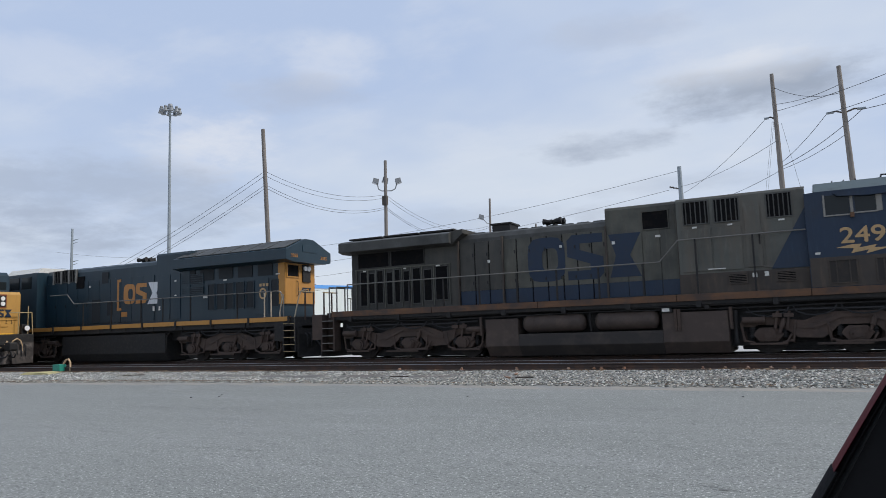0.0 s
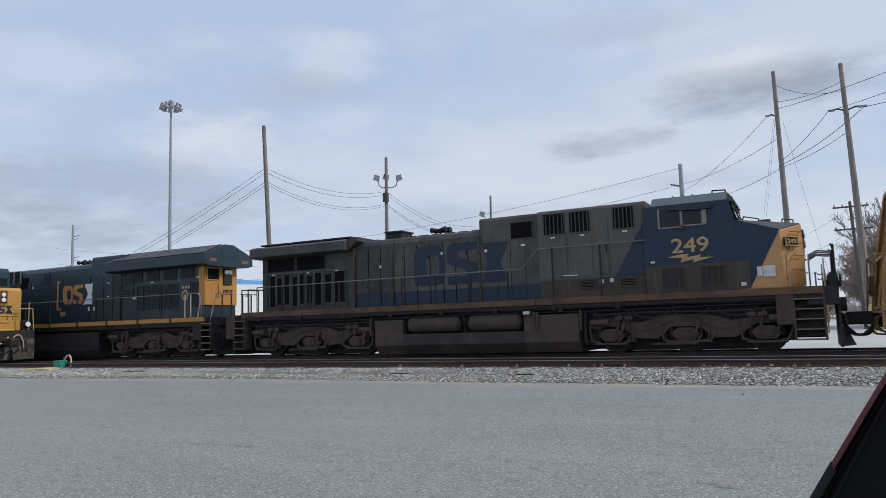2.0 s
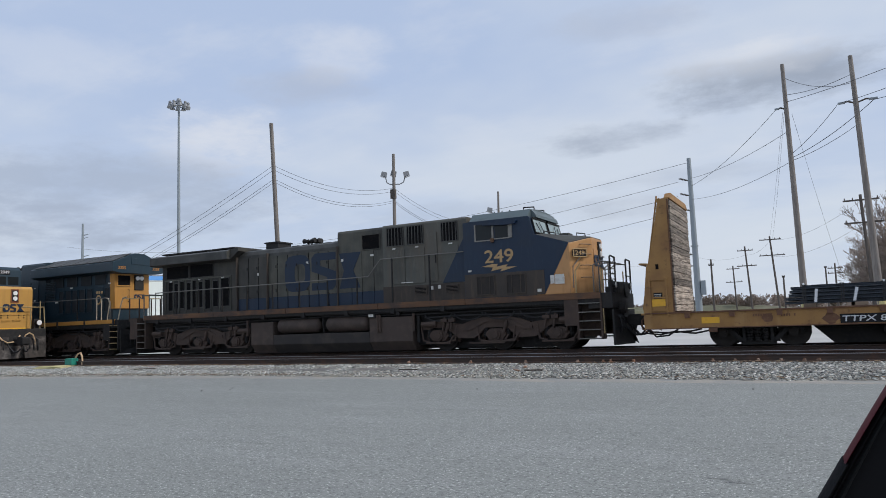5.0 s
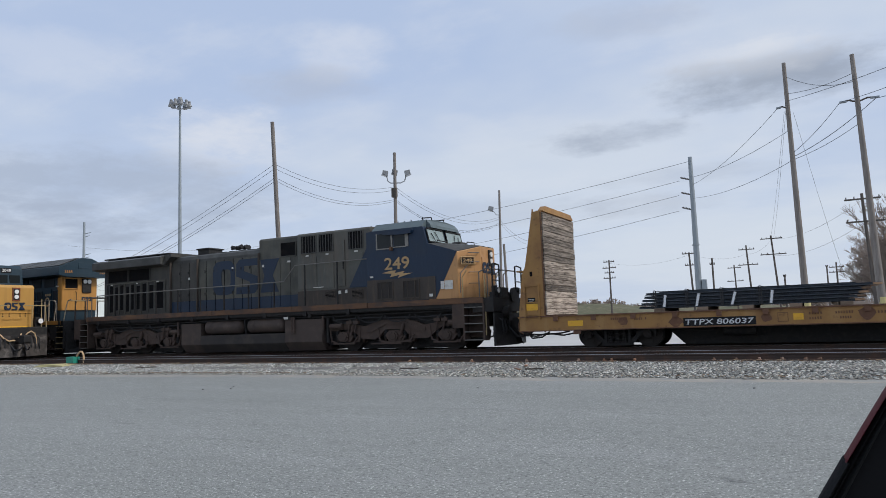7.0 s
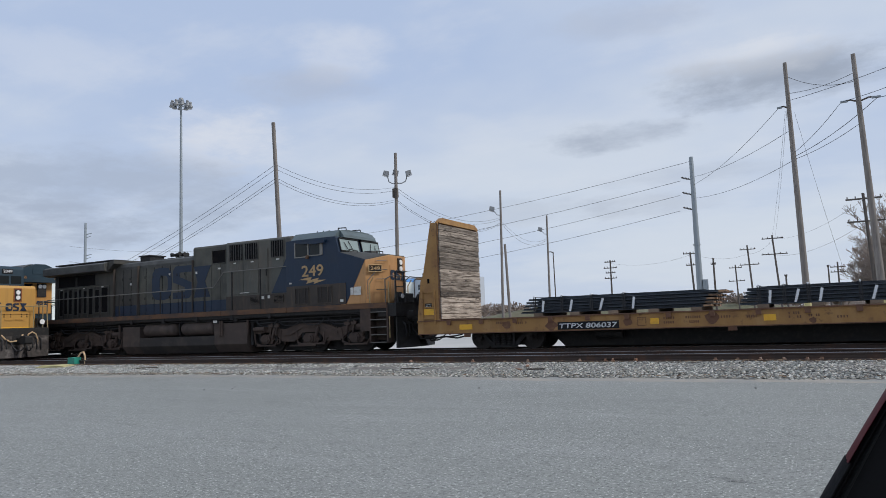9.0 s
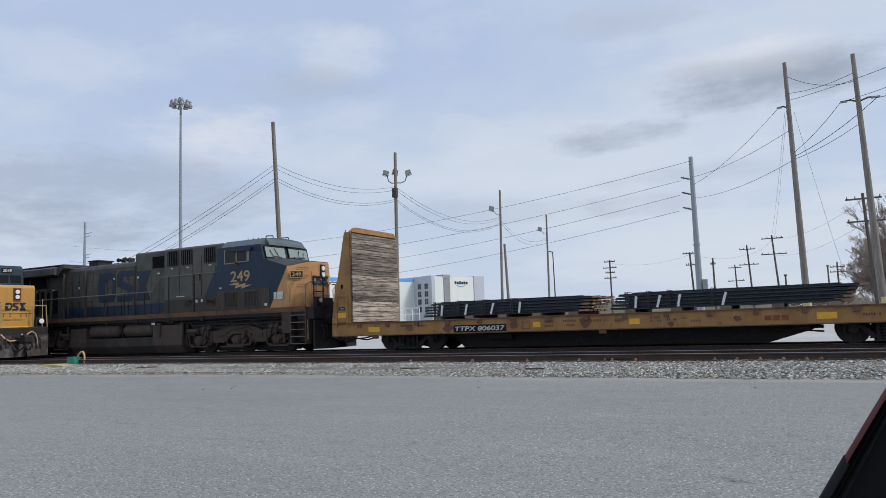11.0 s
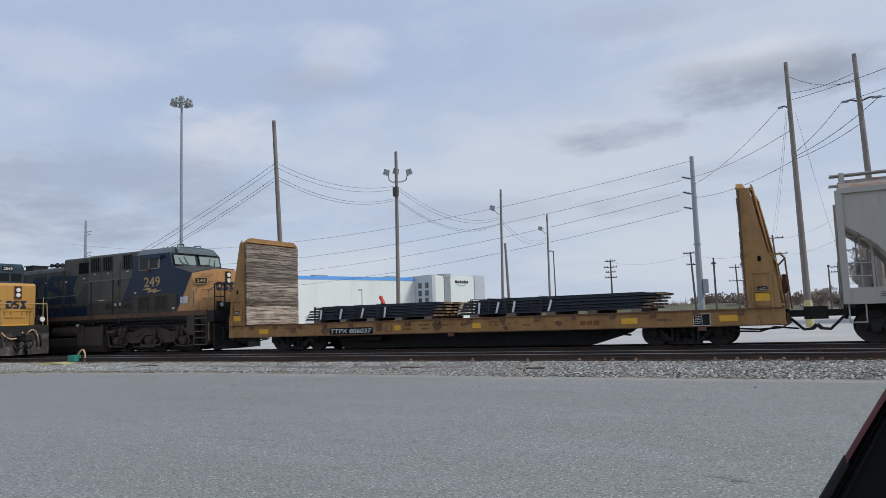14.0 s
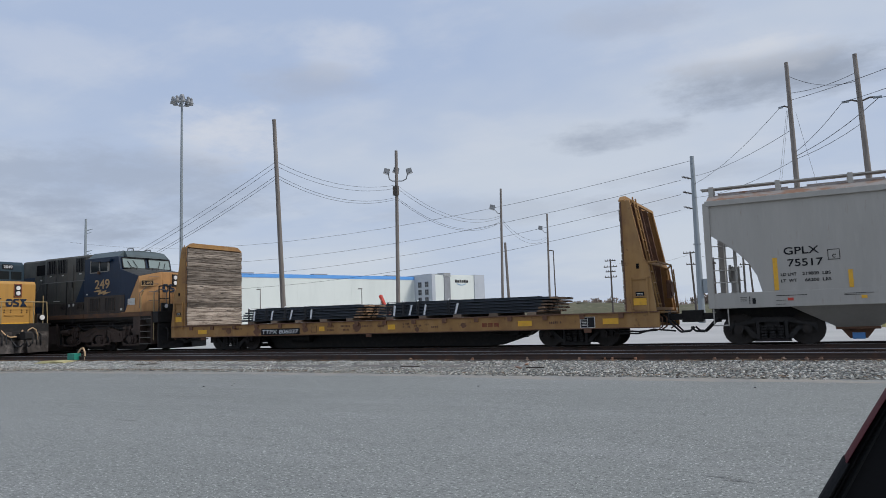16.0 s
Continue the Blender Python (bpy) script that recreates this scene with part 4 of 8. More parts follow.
line_pole(p5_b, p5_t, ((14.5, -0.75),), 60, "tall grey pole with a short arm and yellow foot")
line_pole(p6_b, p6_t, ((14.2, -1.0), (14.2, 1.2)), 56, "tall grey pole with two short arms and yellow foot")
R6 = p6_b + (p6_t - p6_b) * 0.8
for a, b, sag in (
        (toward(-1.7, 14.5, 60), toward(-8.1, 9.6, 90), 0.6), (toward(-0.9, 12.9, 60), toward(-8.1, 10.2, 90), 0.5), (toward(-0.9, 10.7, 60), toward(-8.1, 8.6, 90), 0.6),
        (toward(-1.0, 15.4, 60), toward(3.4, 16.1, 56), 0.25), (toward(2.3, 14.2, 56), toward(-0.9, 11.2, 60), 0.2), (toward(4.5, 14.1, 56), toward(-0.9, 10.9, 60), 0.3), (toward(3.4, 12.6, 56), toward(-0.9, 10.7, 60), 0.2),
        (toward(-1.0, 14.9, 60), toward(12, 17.6, 45), 0.3), (toward(4.5, 14.1, 56), toward(14, 15.5, 44), 0.2), (toward(2.3, 14.2, 56), toward(14, 17.0, 44), 0.3), (toward(-1.0, 16.6, 60), toward(3.35, 15.5, 56), 0.5),
        (toward(-8.25, 11.4, 90), toward(-56, 6.3, 190), 5), (toward(-9.0, 10.0, 90), toward(-56, 5.2, 190), 5), (toward(-9.1, 8.9, 90), toward(-56, 4.3, 190), 5), (toward(-9.2, 7.7, 90), toward(-56, 3.4, 190), 5),
        (toward(-1.3, 14.2, 60), toward(-2.9, 5.2, 118), 0.5), (toward(-1.2, 14.2, 60), toward(-2.7, 5.2, 118), 0.5), (toward(-0.7, 14.0, 60), toward(1.6, 2.0, 80), 0.3)):
    wire(a, b, sag, 0.022 if abs(a.x) > 4 else 0.010 if b.z < 12.5 else 0.018)


def cross_pole(az, el, d, arms, label, lean=0.0, r=0.17):
    b, top = ground_at(az + lean, d), toward(az, el, d)
    t = taper_pole("utility_pole", b, top, r, r * 0.7, "dark_pole", label, seg=8)
    for drop, half in arms:
        k = 1 - drop / (top.z - b.z)
        p = (top - b) * k
        bm = B()
        box(bm, p.x - half, p.x + half, p.y - 0.2, p.y - 0.08, p.z - 0.07, p.z + 0.07, 0.01)
        arm = part("crossarm", bm, "dark_pole", t)
        pin = None
        for q in (-0.9, -0.45, 0.45, 0.9):
            at = pose(p.x + half * q, p.y - 0.14, p.z + 0.07)
            if pin is None:
                bm = B()
                rod(bm, (0, 0, 0), (0, 0, 0.18), 0.05, 6)
                pin = part("insulator", bm, "dark_pole", arm)
                pin.matrix_basis = at
            else:
                again(pin, m=at)
    return t


cross_pole(-14.7, 4.25, 120, ((0.3, 0.9), (1.3, 1.1), (2.1, 0.8), (3.0, 1.0)), "distant dark utility pole with four short crossarms")
cross_pole(-4.64, 4.75, 125, ((0.7, 1.2), (3.2, 1.5)), "distant dark utility pole with two crossarms", 0.25)
cross_pole(-2.9, 5.35, 118, ((0.5, 1.5), (2.9, 1.8)), "distant dark utility pole with two wide crossarms", 0.35)
cross_pole(3.1, 7.75, 72, ((0.5, 1.4), (2.5, 1.5)), "dark utility pole with two crossarms among bare trees", 0.3)
cross_pole(-8.69, 4.5, 110, ((0.2, 1.0), (1.9, 0.7)), "distant dark utility pole with transformer gear", 0.2)
cross_pole(-5.56, 3.35, 150, ((0.6, 1.2), (3.2, 1.5)), "far dark utility pole with two crossarms", 0.1)
cross_pole(-7.07, 3.95, 110, ((0.9, 0.35),), "far plain dark utility pole")
cross_pole(-2.2, 2.4, 120, ((0.2, 0.2),), "far low dark pole")
cross_pole(0.55, 2.9, 140, ((0.2, 0.2),), "far low dark pole")
cross_pole(1.15, 3.1, 130, ((0.8, 1.1), (1.6, 1.1)), "far low dark pole with crossarms")
wire(toward(-8.7, 4.4, 110), toward(-4.64, 4.1, 125), 0.8)
wire(toward(-4.64, 4.1, 125), toward(-2.9, 5.0, 118), 0.6)
wire(toward(-2.9, 5.1, 118), toward(3.1, 7.3, 72), 1.0)
wire(toward(-2.9, 3.9, 118), toward(3.1, 5.7, 72), 1.0)
wire(toward(-8.7, 4.3, 110), toward(-14.7, 4.0, 120), 0.8)
for az in (-54.98,):
    b, top = ground_at(az, 150), toward(az, 8.0, 150)
    t = taper_pole("transmission_pole", b, top, 0.35, 0.2, "galv", "far slim steel transmission pole with small arms", "transmission pole")
    for k in (0.9, 0.72):
        bm = B()
        z = (top.z - b.z) * k
        rod(bm, (0, 0, z), (1.0, 0.7, z + 0.3), 0.12, 6, 0.05)
        rod(bm, (0, 0, z - 0.6), (0.8, 0.6, z - 0.3), 0.08, 6, 0.05)
        part("arm", bm, "galv", t)


# ---- warehouse ----
def warehouse():
    """Long white warehouse with a blue fascia; its grey office corner stands proud."""
    mid = ground_at(-30.42, 300)
    along = Vector((0.348, 0.9375, 0))      # along the wall, away from the camera
    t = thing("warehouse", Matrix.Translation(mid) @ pose(0, 0, 0, 0, 0, math.degrees(math.atan2(along.y, along.x))),
              "long white warehouse with blue fascia and grey corner block", "warehouse")
    length, back, out, w = 150.0, 60.0, 11.5, 30.1
    H1 = toward(0, 3.45, 300).z
    H2 = H1 + 0.5
    bm = B()
    box(bm, -length, 0.0, 0.0, back, -0.5, H1 - 1.3)
    part("wall", bm, "wall_white", t, "white panel wall")
    joint = None
    for i in range(1, 18):
        if joint is None:
            bm = B()
            box(bm, -0.03, 0.03, -0.03, 0.0, 0, H1 - 1.35)
            joint = part("joint_strip", bm, "wall_white", t)
            joint.location = (-8 * i, 0, 0)
        else:
            again(joint, m=pose(-8 * i, 0, 0))
    bm = B()
    box(bm, -length, 0, -0.15, back, H1 - 1.3, H1)
    part("fascia", bm, "blue_band", t, "bright blue fascia band")
    unit = None
    for x in (-9, -44, -75, -104):
        if unit is None:
            bm = B()
            box(bm, -3, 3, 3, 6, H1, H1 + 0.7, 0.1)
            unit = part("roof_unit", bm, "roof_grey", t)
            unit.location = (x, 0, 0)
        else:
            again(unit, m=pose(x, 0, 0))
    bm = B()
    box(bm, 0.0, w * 0.06, -out, back, -0.5, H2)
    part("corner_block", bm, "wall_grey", t, "grey panel corner block")
    bm = B()
    box(bm, w * 0.06, w * 0.80, -out + 0.05, back, -0.5, H2 - 0.3)
    part("wall", bm, "wall_white", t)
    bm = B()
    box(bm, w * 0.22, w * 0.33, -out - 0.3, -out + 2, -0.5, H2 - 1.2)
    part("pilaster", bm, "wall_dark", t, "dark grey vertical panel")
    bm = B()
    box(bm, w * 0.21, w * 0.34, -out - 0.2, -out + 4, H2 - 1.0, H2 + 0.5)
    part("parapet", bm, "roof_grey", t)
    bm = B()
    box(bm, w * 0.80, w, -out - 0.3, back, -0.5, H2)
    part("wall", bm, "wall_grey", t)
    bm = B()
    box(bm, 4, 8, -6, 0, H2, H2 + 0.5, 0.1)
    part("roof_unit", bm, "roof_grey", t)
    win = None
    for cy in (-3.7, -8.1):
        for cz in (H2 - 4.2, H2 - 7.4, H2 - 10.6, H2 - 13.8):
            if win is None:
                bm = B()
                box(bm, -0.08, 0.06, -1.05, 1.05, -1.1, 1.1, 0.02)
                win = part("window", bm, "glass_dark", t, "dark office window")
                bm = B()
                for q in (-1.05, 0, 1.05):
                    box(bm, -0.14, 0.0, q - 0.05, q + 0.05, -1.1, 1.1)
                for q in (-1.1, 0, 1.1):
                    box(bm, -0.13, -0.01, -1.05, 1.05, q - 0.05, q + 0.05)
                part("window_frame", bm, "wall_dark", win)
                win.location = (0, cy, cz)
            else:
                o = again(win, m=pose(0, cy, cz))
                again(win.children[0], parent=o)
    # the sign: plain dark bars with a curved blue stroke below
    x0, zc, y = w * 0.43, H2 - 3.0, -out
    for i in range(6):
        bm = B()
        box(bm, x0 + i * 1.3, x0 + i * 1.3 + 1.0, y - 0.05, y + 0.08, zc - 0.5, zc + (0.55 if i % 2 else 0.75), 0.1)
        part("sign_bar", bm, "ink", t, "dark bar of the wall sign")
    bm = B()
    pipe(bm, [Vector((x0 + 1.2 + 5.0 * k / 8, y, zc - 0.95 - 0.6 * math.sin(math.pi * k / 8))) for k in range(9)], 0.14, 6)
    part("sign_stroke", bm, "smile", t, "curved blue stroke of the wall sign")


warehouse()


def yard_lamp(az, el, d):
    b, top = ground_at(az, d), toward(az, el, d)
    t = taper_pole("street_lamp", b, top, 0.14, 0.09, "dark_pole", "thin dark yard lamp before the warehouse", "street lamp", 8)
    bm = B()
    box(bm, -1.1, 0.1, -0.2, 0.2, top.z - b.z - 0.15, top.z - b.z + 0.1, 0.05)
    part("lamp_head", bm, "dark_pole", t)


yard_lamp(-34.67, 2.6, 200)
yard_lamp(-42.6, 2.75, 190)


# ---- mound, bare trees ----
def mound(az, d, half, depth, h, label):
    c = ground_at(az, d)
    bm = B()
    n, m = 48, 14
    rows = []
    for j in range(m + 1):
        row = []
        for i in range(n):
            a = 2 * math.pi * i / n
            k = j / m
            prof = math.cos(k * math.pi / 2) ** 1.3
            wob = 1 + 0.10 * noise.noise((math.cos(a) * 2, math.sin(a) * 2, k * 2))
            row.append(bm.verts.new((half * k * math.cos(a) * wob, depth * k * math.sin(a) * wob, h * prof * wob - 0.15)))
        rows.append(row)
    for r0, r1 in zip(rows, rows[1:]):
        for i in range(n):
            q = [r0[i], r0[(i + 1) % n], r1[(i + 1) % n], r1[i]]
            try:
                bm.faces.new(q)
            except ValueError:
                pass
    bmesh.ops.remove_doubles(bm, verts=bm.verts, dist=0.001)
    bmesh.ops.recalc_face_normals(bm, faces=bm.faces)
    ob = part("grass_mound", bm, "grass", smooth=True)
    ob.matrix_basis = Matrix.Translation(c) @ pose(0, 0, 0, 0, 0, -az)
    tagged(ob, label, "mound", kind="structure")


mound(-17.5, 150, 32, 18, 3.9, "low mound of dull winter grass")
mound(-8, 190, 40, 20, 3.2, "far low bank of dull winter grass")


def bare_tree_mesh(seed, height, spread, levels=5, twigs=3, r0=0.085, rmin=0.010):
    """Trunk and branches that fork again and again, thinner each time."""
    rng = random.Random(seed)
    tr, tw = ([], []), ([], [])

    def seg(store, a, b, ra, rb):
        vs, fs = store
        d = (b - a).normalized()
        u = d.orthogonal().normalized()
        w = d.cross(u)
        k = len(vs)
        for p, r in ((a, ra), (b, rb)):
            for q in range(3):
                t = q * 2.0944
                vs.append(p + (u * math.cos(t) + w * math.sin(t)) * r)
        for q in range(3):
            fs.append((k + q, k + (q + 1) % 3, k + 3 + (q + 1) % 3, k + 3 + q))

    def grow(p, d, length, r, lvl):
        store = tr if lvl < 2 else tw
        steps = 2 if lvl < 3 else 1
        for s in range(steps):
            d = (d + Vector((rng.gauss(0, 0.12), rng.gauss(0, 0.12), rng.gauss(0.10, 0.06)))).normalized()
            q = p + d * length / steps
            seg(store, p, q, max(r, rmin), max(r * 0.8, rmin))
            p, r = q, r * 0.8
            if lvl < levels:
                for _ in range(twigs if s == steps - 1 else (1 if lvl else 2)):
                    side = Vector((rng.gauss(0, 1), rng.gauss(0, 1), rng.gauss(0.2, 0.5))).normalized()
                    grow(p, (d + side * spread).normalized(), length * rng.uniform(0.55, 0.8), r * 0.62, lvl + 1)

    for _ in range(3):
        grow(Vector((rng.gauss(0, 0.25), rng.gauss(0, 0.25), 0)), Vector((rng.gauss(0, 0.25), rng.gauss(0, 0.25), 1)).normalized(), height * 0.33, r0, 0)
    out = []
    for name, (vs, fs) in (("trunk", tr), ("crown", tw)):
        me = bpy.data.meshes.new(name)
        me.from_pydata([tuple(v) for v in vs], [], fs)
        me.materials.append(M["bark"])
        out.append(me)
    return out


def bare_tree(seed, height, spread, label, levels=5, rmin=0.010):
    t = thing("bare_tree", Matrix.Translation((0, 0, 0)), label, "tree", "bare trees")
    for name, me in zip(("trunk", "crown"), bare_tree_mesh(seed, height, spread, levels, rmin=rmin)):
        o = new(name, me)
        o.parent = t
    return t


tree_a = bare_tree(11, 6.5, 0.55, "bare brown tree with dense fine twigs", 6)
tree_b = bare_tree(23, 6.0, 0.6, "bare spreading brown bush with dense twigs", 6)
tree_c = bare_tree(5, 5.0, 0.8, "small far bare tree on the skyline", 4, 0.045)
tree_a.matrix_basis = Matrix.Translation(ground_at(4.6, 78)) @ Matrix.Scale(1.3, 4)
tree_b.matrix_basis = Matrix.Translation(ground_at(5.8, 82)) @ Matrix.Scale(1.15, 4)
tree_c.matrix_basis = Matrix.Translation(ground_at(-16.4, 170)) @ Matrix.Scale(0.9, 4)
rng = random.Random(3)
for az, d, s, src in ((6.2, 80, 1.4, tree_b), (7.6, 84, 1.5, tree_a), (9.5, 82, 1.4, tree_b), (4.3, 84, 0.95, tree_a), (4.6, 90, 1.25, tree_b), (5.4, 86, 1.45, tree_a), (5.2, 76, 1.1, tree_b), (6.8, 90, 1.4, tree_b), (3.9, 88, 0.8, tree_b), (7.0, 74, 1.2, tree_a), (3.3, 92, 0.6, tree_a)):
    copy_thing(src, Matrix.Translation(ground_at(az, d)) @ pose(0, 0, 0, 0, 0, rng.uniform(0, 360)) @ Matrix.Scale(s, 4))
for i in range(34):
    az = -24.5 + 0.78 * i + rng.uniform(-0.3, 0.3)
    if -13.6 < az < -9.5:
        s = rng.uniform(0.55, 0.75)
    else:
        s = rng.uniform(0.7, 1.05)
    copy_thing(tree_c, Matrix.Translation(ground_at(az, rng.uniform(185, 240))) @ pose(0, 0, 0, 0, 0, rng.uniform(0, 360)) @ Matrix.Diagonal((2.0 * s, 2.0 * s, 1.7 * s, 1)))


def far_woods():
    """Low woods along the horizon, joined twig clumps."""
    rng2 = random.Random(8)
    verts, faces = [], []
    for i in range(5200):
        az = rng2.uniform(-75, 30)
        d = rng2.uniform(320, 520)
        p = ground_at(az, d)
        h = 6 + 4.5 * noise.noise((az * 0.35, 0, 0)) + rng2.uniform(-2, 2)
        if -46 < az < -23.6:
            d += 120
            p = ground_at(az, d)
        for _ in range(9):
            w = rng2.uniform(0.05, 0.14)
            k = len(verts)
            x, y, z = rng2.gauss(0, 2.2), rng2.gauss(0, 1.5), h * rng2.uniform(0.0, 0.55)
            a, l = rng2.gauss(0, 0.7), h * rng2.uniform(0.25, 0.45)
            tx, tz = x + l * math.sin(a), z + l * math.cos(a)
            verts += [(p.x + x - w, p.y + y, z - 0.1), (p.x + x + w, p.y + y, z - 0.1), (p.x + tx + w * 0.3, p.y + y, tz), (p.x + tx - w * 0.3, p.y + y, tz)]
            faces += [(k, k + 1, k + 2, k + 3)]
    me = bpy.data.meshes.new("far_woods")
    me.from_pydata(verts, [], faces)
    me.materials.append(M["bark"])
    tagged(new("far_woods", me), "low brown leafless woods along the horizon", "woods", kind="stuff")


far_woods()
# ---- rolling stock: shared parts ----
def finish(t, c, z=0.0, y=0.0):
    """Moves the origin of a finished car to its middle at place c and enters it in the list of movers."""
    for ob in t.children:
        ob.matrix_basis = Matrix.Translation((-c, -y, -z)) @ ob.matrix_basis
    MOVERS.append((t, c, z, y))


def overlay(name, outline, y, mat, parent, label="", thick=0.01):
    """A thin plate on the side at y, of that outline in (x, z)."""
    bm = B()
    prism(bm, outline, y - thick, y + 0.002)
    return part(name, bm, mat, parent, label)


def rect(x0, x1, z0, z1):
    return [(x0, z0), (x1, z0), (x1, z1), (x0, z1)]


def wheelset(parent, x, r, car_c):
    bm = B()
    for s in (-1, 1):
        y = 0.72 * s
        rod(bm, (0, y - 0.065, 0), (0, y + 0.065, 0), r, 28)
        rod(bm, (0, y - 0.10 * s, 0), (0, y - 0.065 * s, 0), r + 0.03, 28)
        rod(bm, (0, y + 0.06 * s, 0), (0, y + 0.11 * s, 0), r * 0.32, 14)
        for k in range(5):
            a = k * 2 * math.pi / 5
            rod(bm, (r * 0.6 * math.cos(a), y + 0.05 * s, r * 0.6 * math.sin(a)), (r * 0.6 * math.cos(a), y + 0.085 * s, r * 0.6 * math.sin(a)), r * 0.13, 8)
    rod(bm, (0, -1.0, 0), (0, 1.0, 0), 0.09, 10)
    ob = part("wheelset", bm, "wheel", parent, "worn steel wheel pair on its axle", True)
    ob.location = (x, 0, r)
    WHEELS.append((ob, x - car_c, r))
    return ob


def side_frame(parent, xc, axles, y, mat="frame"):
    """Cast six-wheel side frame with arches over the axle boxes."""
    out = [(-2.95, 0.98), (-2.95, 0.80), (-2.62, 0.78), (-2.5, 0.84), (-2.0, 0.84), (-1.72, 0.66), (-1.45, 0.46), (-0.85, 0.44), (-0.62, 0.60), (-0.42, 0.80),
           (0.42, 0.80), (0.62, 0.60), (0.85, 0.44), (1.45, 0.46), (1.72, 0.66), (2.0, 0.84), (2.5, 0.84), (2.62, 0.78), (2.95, 0.80), (2.95, 0.98), (2.3, 1.06), (1.75, 1.0), (1.3, 0.94), (0.9, 1.08), (0.5, 1.16),
           (-0.5, 1.16), (-0.9, 1.08), (-1.3, 0.94), (-1.75, 1.0), (-2.3, 1.06)]
    bm = B()
    prism(bm, [(xc + a, b) for a, b in out], y - 0.09, y + 0.09)
    sgn = -1 if y < 0 else 1
    # raised rib over the middle axle
    rib = [(-1.35, 0.72), (-1.0, 0.72), (-0.35, 1.0), (0.35, 1.0), (1.0, 0.72), (1.35, 0.72), (1.35, 0.84), (1.0, 0.84), (0.4, 1.11), (-0.4, 1.11), (-1.0, 0.84), (-1.35, 0.84)]
    prism(bm, [(xc + a, b) for a, b in rib], y + 0.05 * sgn, y + 0.13 * sgn)
    f = part("side_frame", bm, mat, parent, "dusty cast truck side frame")
    for a in axles:
        bm = B()
        prism(bm, [(a - 0.40, 0.56), (a - 0.24, 0.36), (a + 0.24, 0.36), (a + 0.40, 0.56), (a + 0.34, 0.66), (a + 0.22, 0.76), (a - 0.22, 0.76), (a - 0.34, 0.66)], y - 0.12, y + 0.12, 0.02)
        rod(bm, (a, y + 0.10 * sgn, 0.55), (a, y + 0.19 * sgn, 0.55), 0.19, 18)
        rod(bm, (a, y + 0.17 * sgn, 0.55), (a, y + 0.23 * sgn, 0.55), 0.12, 14)
        for j in range(6):
            q = j * math.pi / 3
            rod(bm, (a + 0.155 * math.cos(q), y + 0.18 * sgn, 0.55 + 0.155 * math.sin(q)), (a + 0.155 * math.cos(q), y + 0.21 * sgn, 0.55 + 0.155 * math.sin(q)), 0.022, 6)
        part("axle_box", bm, mat, f, "round-capped axle bearing box", True)
        bm = B()
        rod(bm, (a + 0.30, y + 0.16 * sgn, 0.60), (a + 0.44, y + 0.15 * sgn, 1.02), 0.045, 8)
        rod(bm, (a + 0.36, y + 0.155 * sgn, 0.76), (a + 0.42, y + 0.15 * sgn, 0.96), 0.07, 10)
        part("damper", bm, mat, f, smooth=True)
        for j in (-1, 1):
            bm = B()
            prism(bm, [(a + j * 0.56, 0.34), (a + j * 0.66, 0.30), (a + j * 0.72, 0.62), (a + j * 0.62, 0.72)], y + 0.25 if y < 0 else y - 0.41, y + 0.41 if y < 0 else y - 0.25, 0.01)
            part("brake_shoe", bm, mat, f)
            bm = B()
            rod(bm, (a + j * 0.64, y + 0.1 * sgn, 0.36), (a + j * 0.72, y + 0.1 * sgn, 0.92), 0.035, 6)
            rod(bm, (a + j * 0.36, y + 0.14 * sgn, 0.33), (a + j * 0.66, y + 0.10 * sgn, 0.40), 0.03, 6)
            part("brake_hanger", bm, mat, f)
        for k in (-0.42, 0.42):
            bm = B()
            for j in range(5):
                rod(bm, (a + k, y, 0.50 + 0.07 * j), (a + k, y, 0.545 + 0.07 * j), 0.09, 10)
            rod(bm, (a + k, y, 0.46), (a + k, y, 0.86), 0.05, 8)
            part("spring", bm, "black", f)
    return f


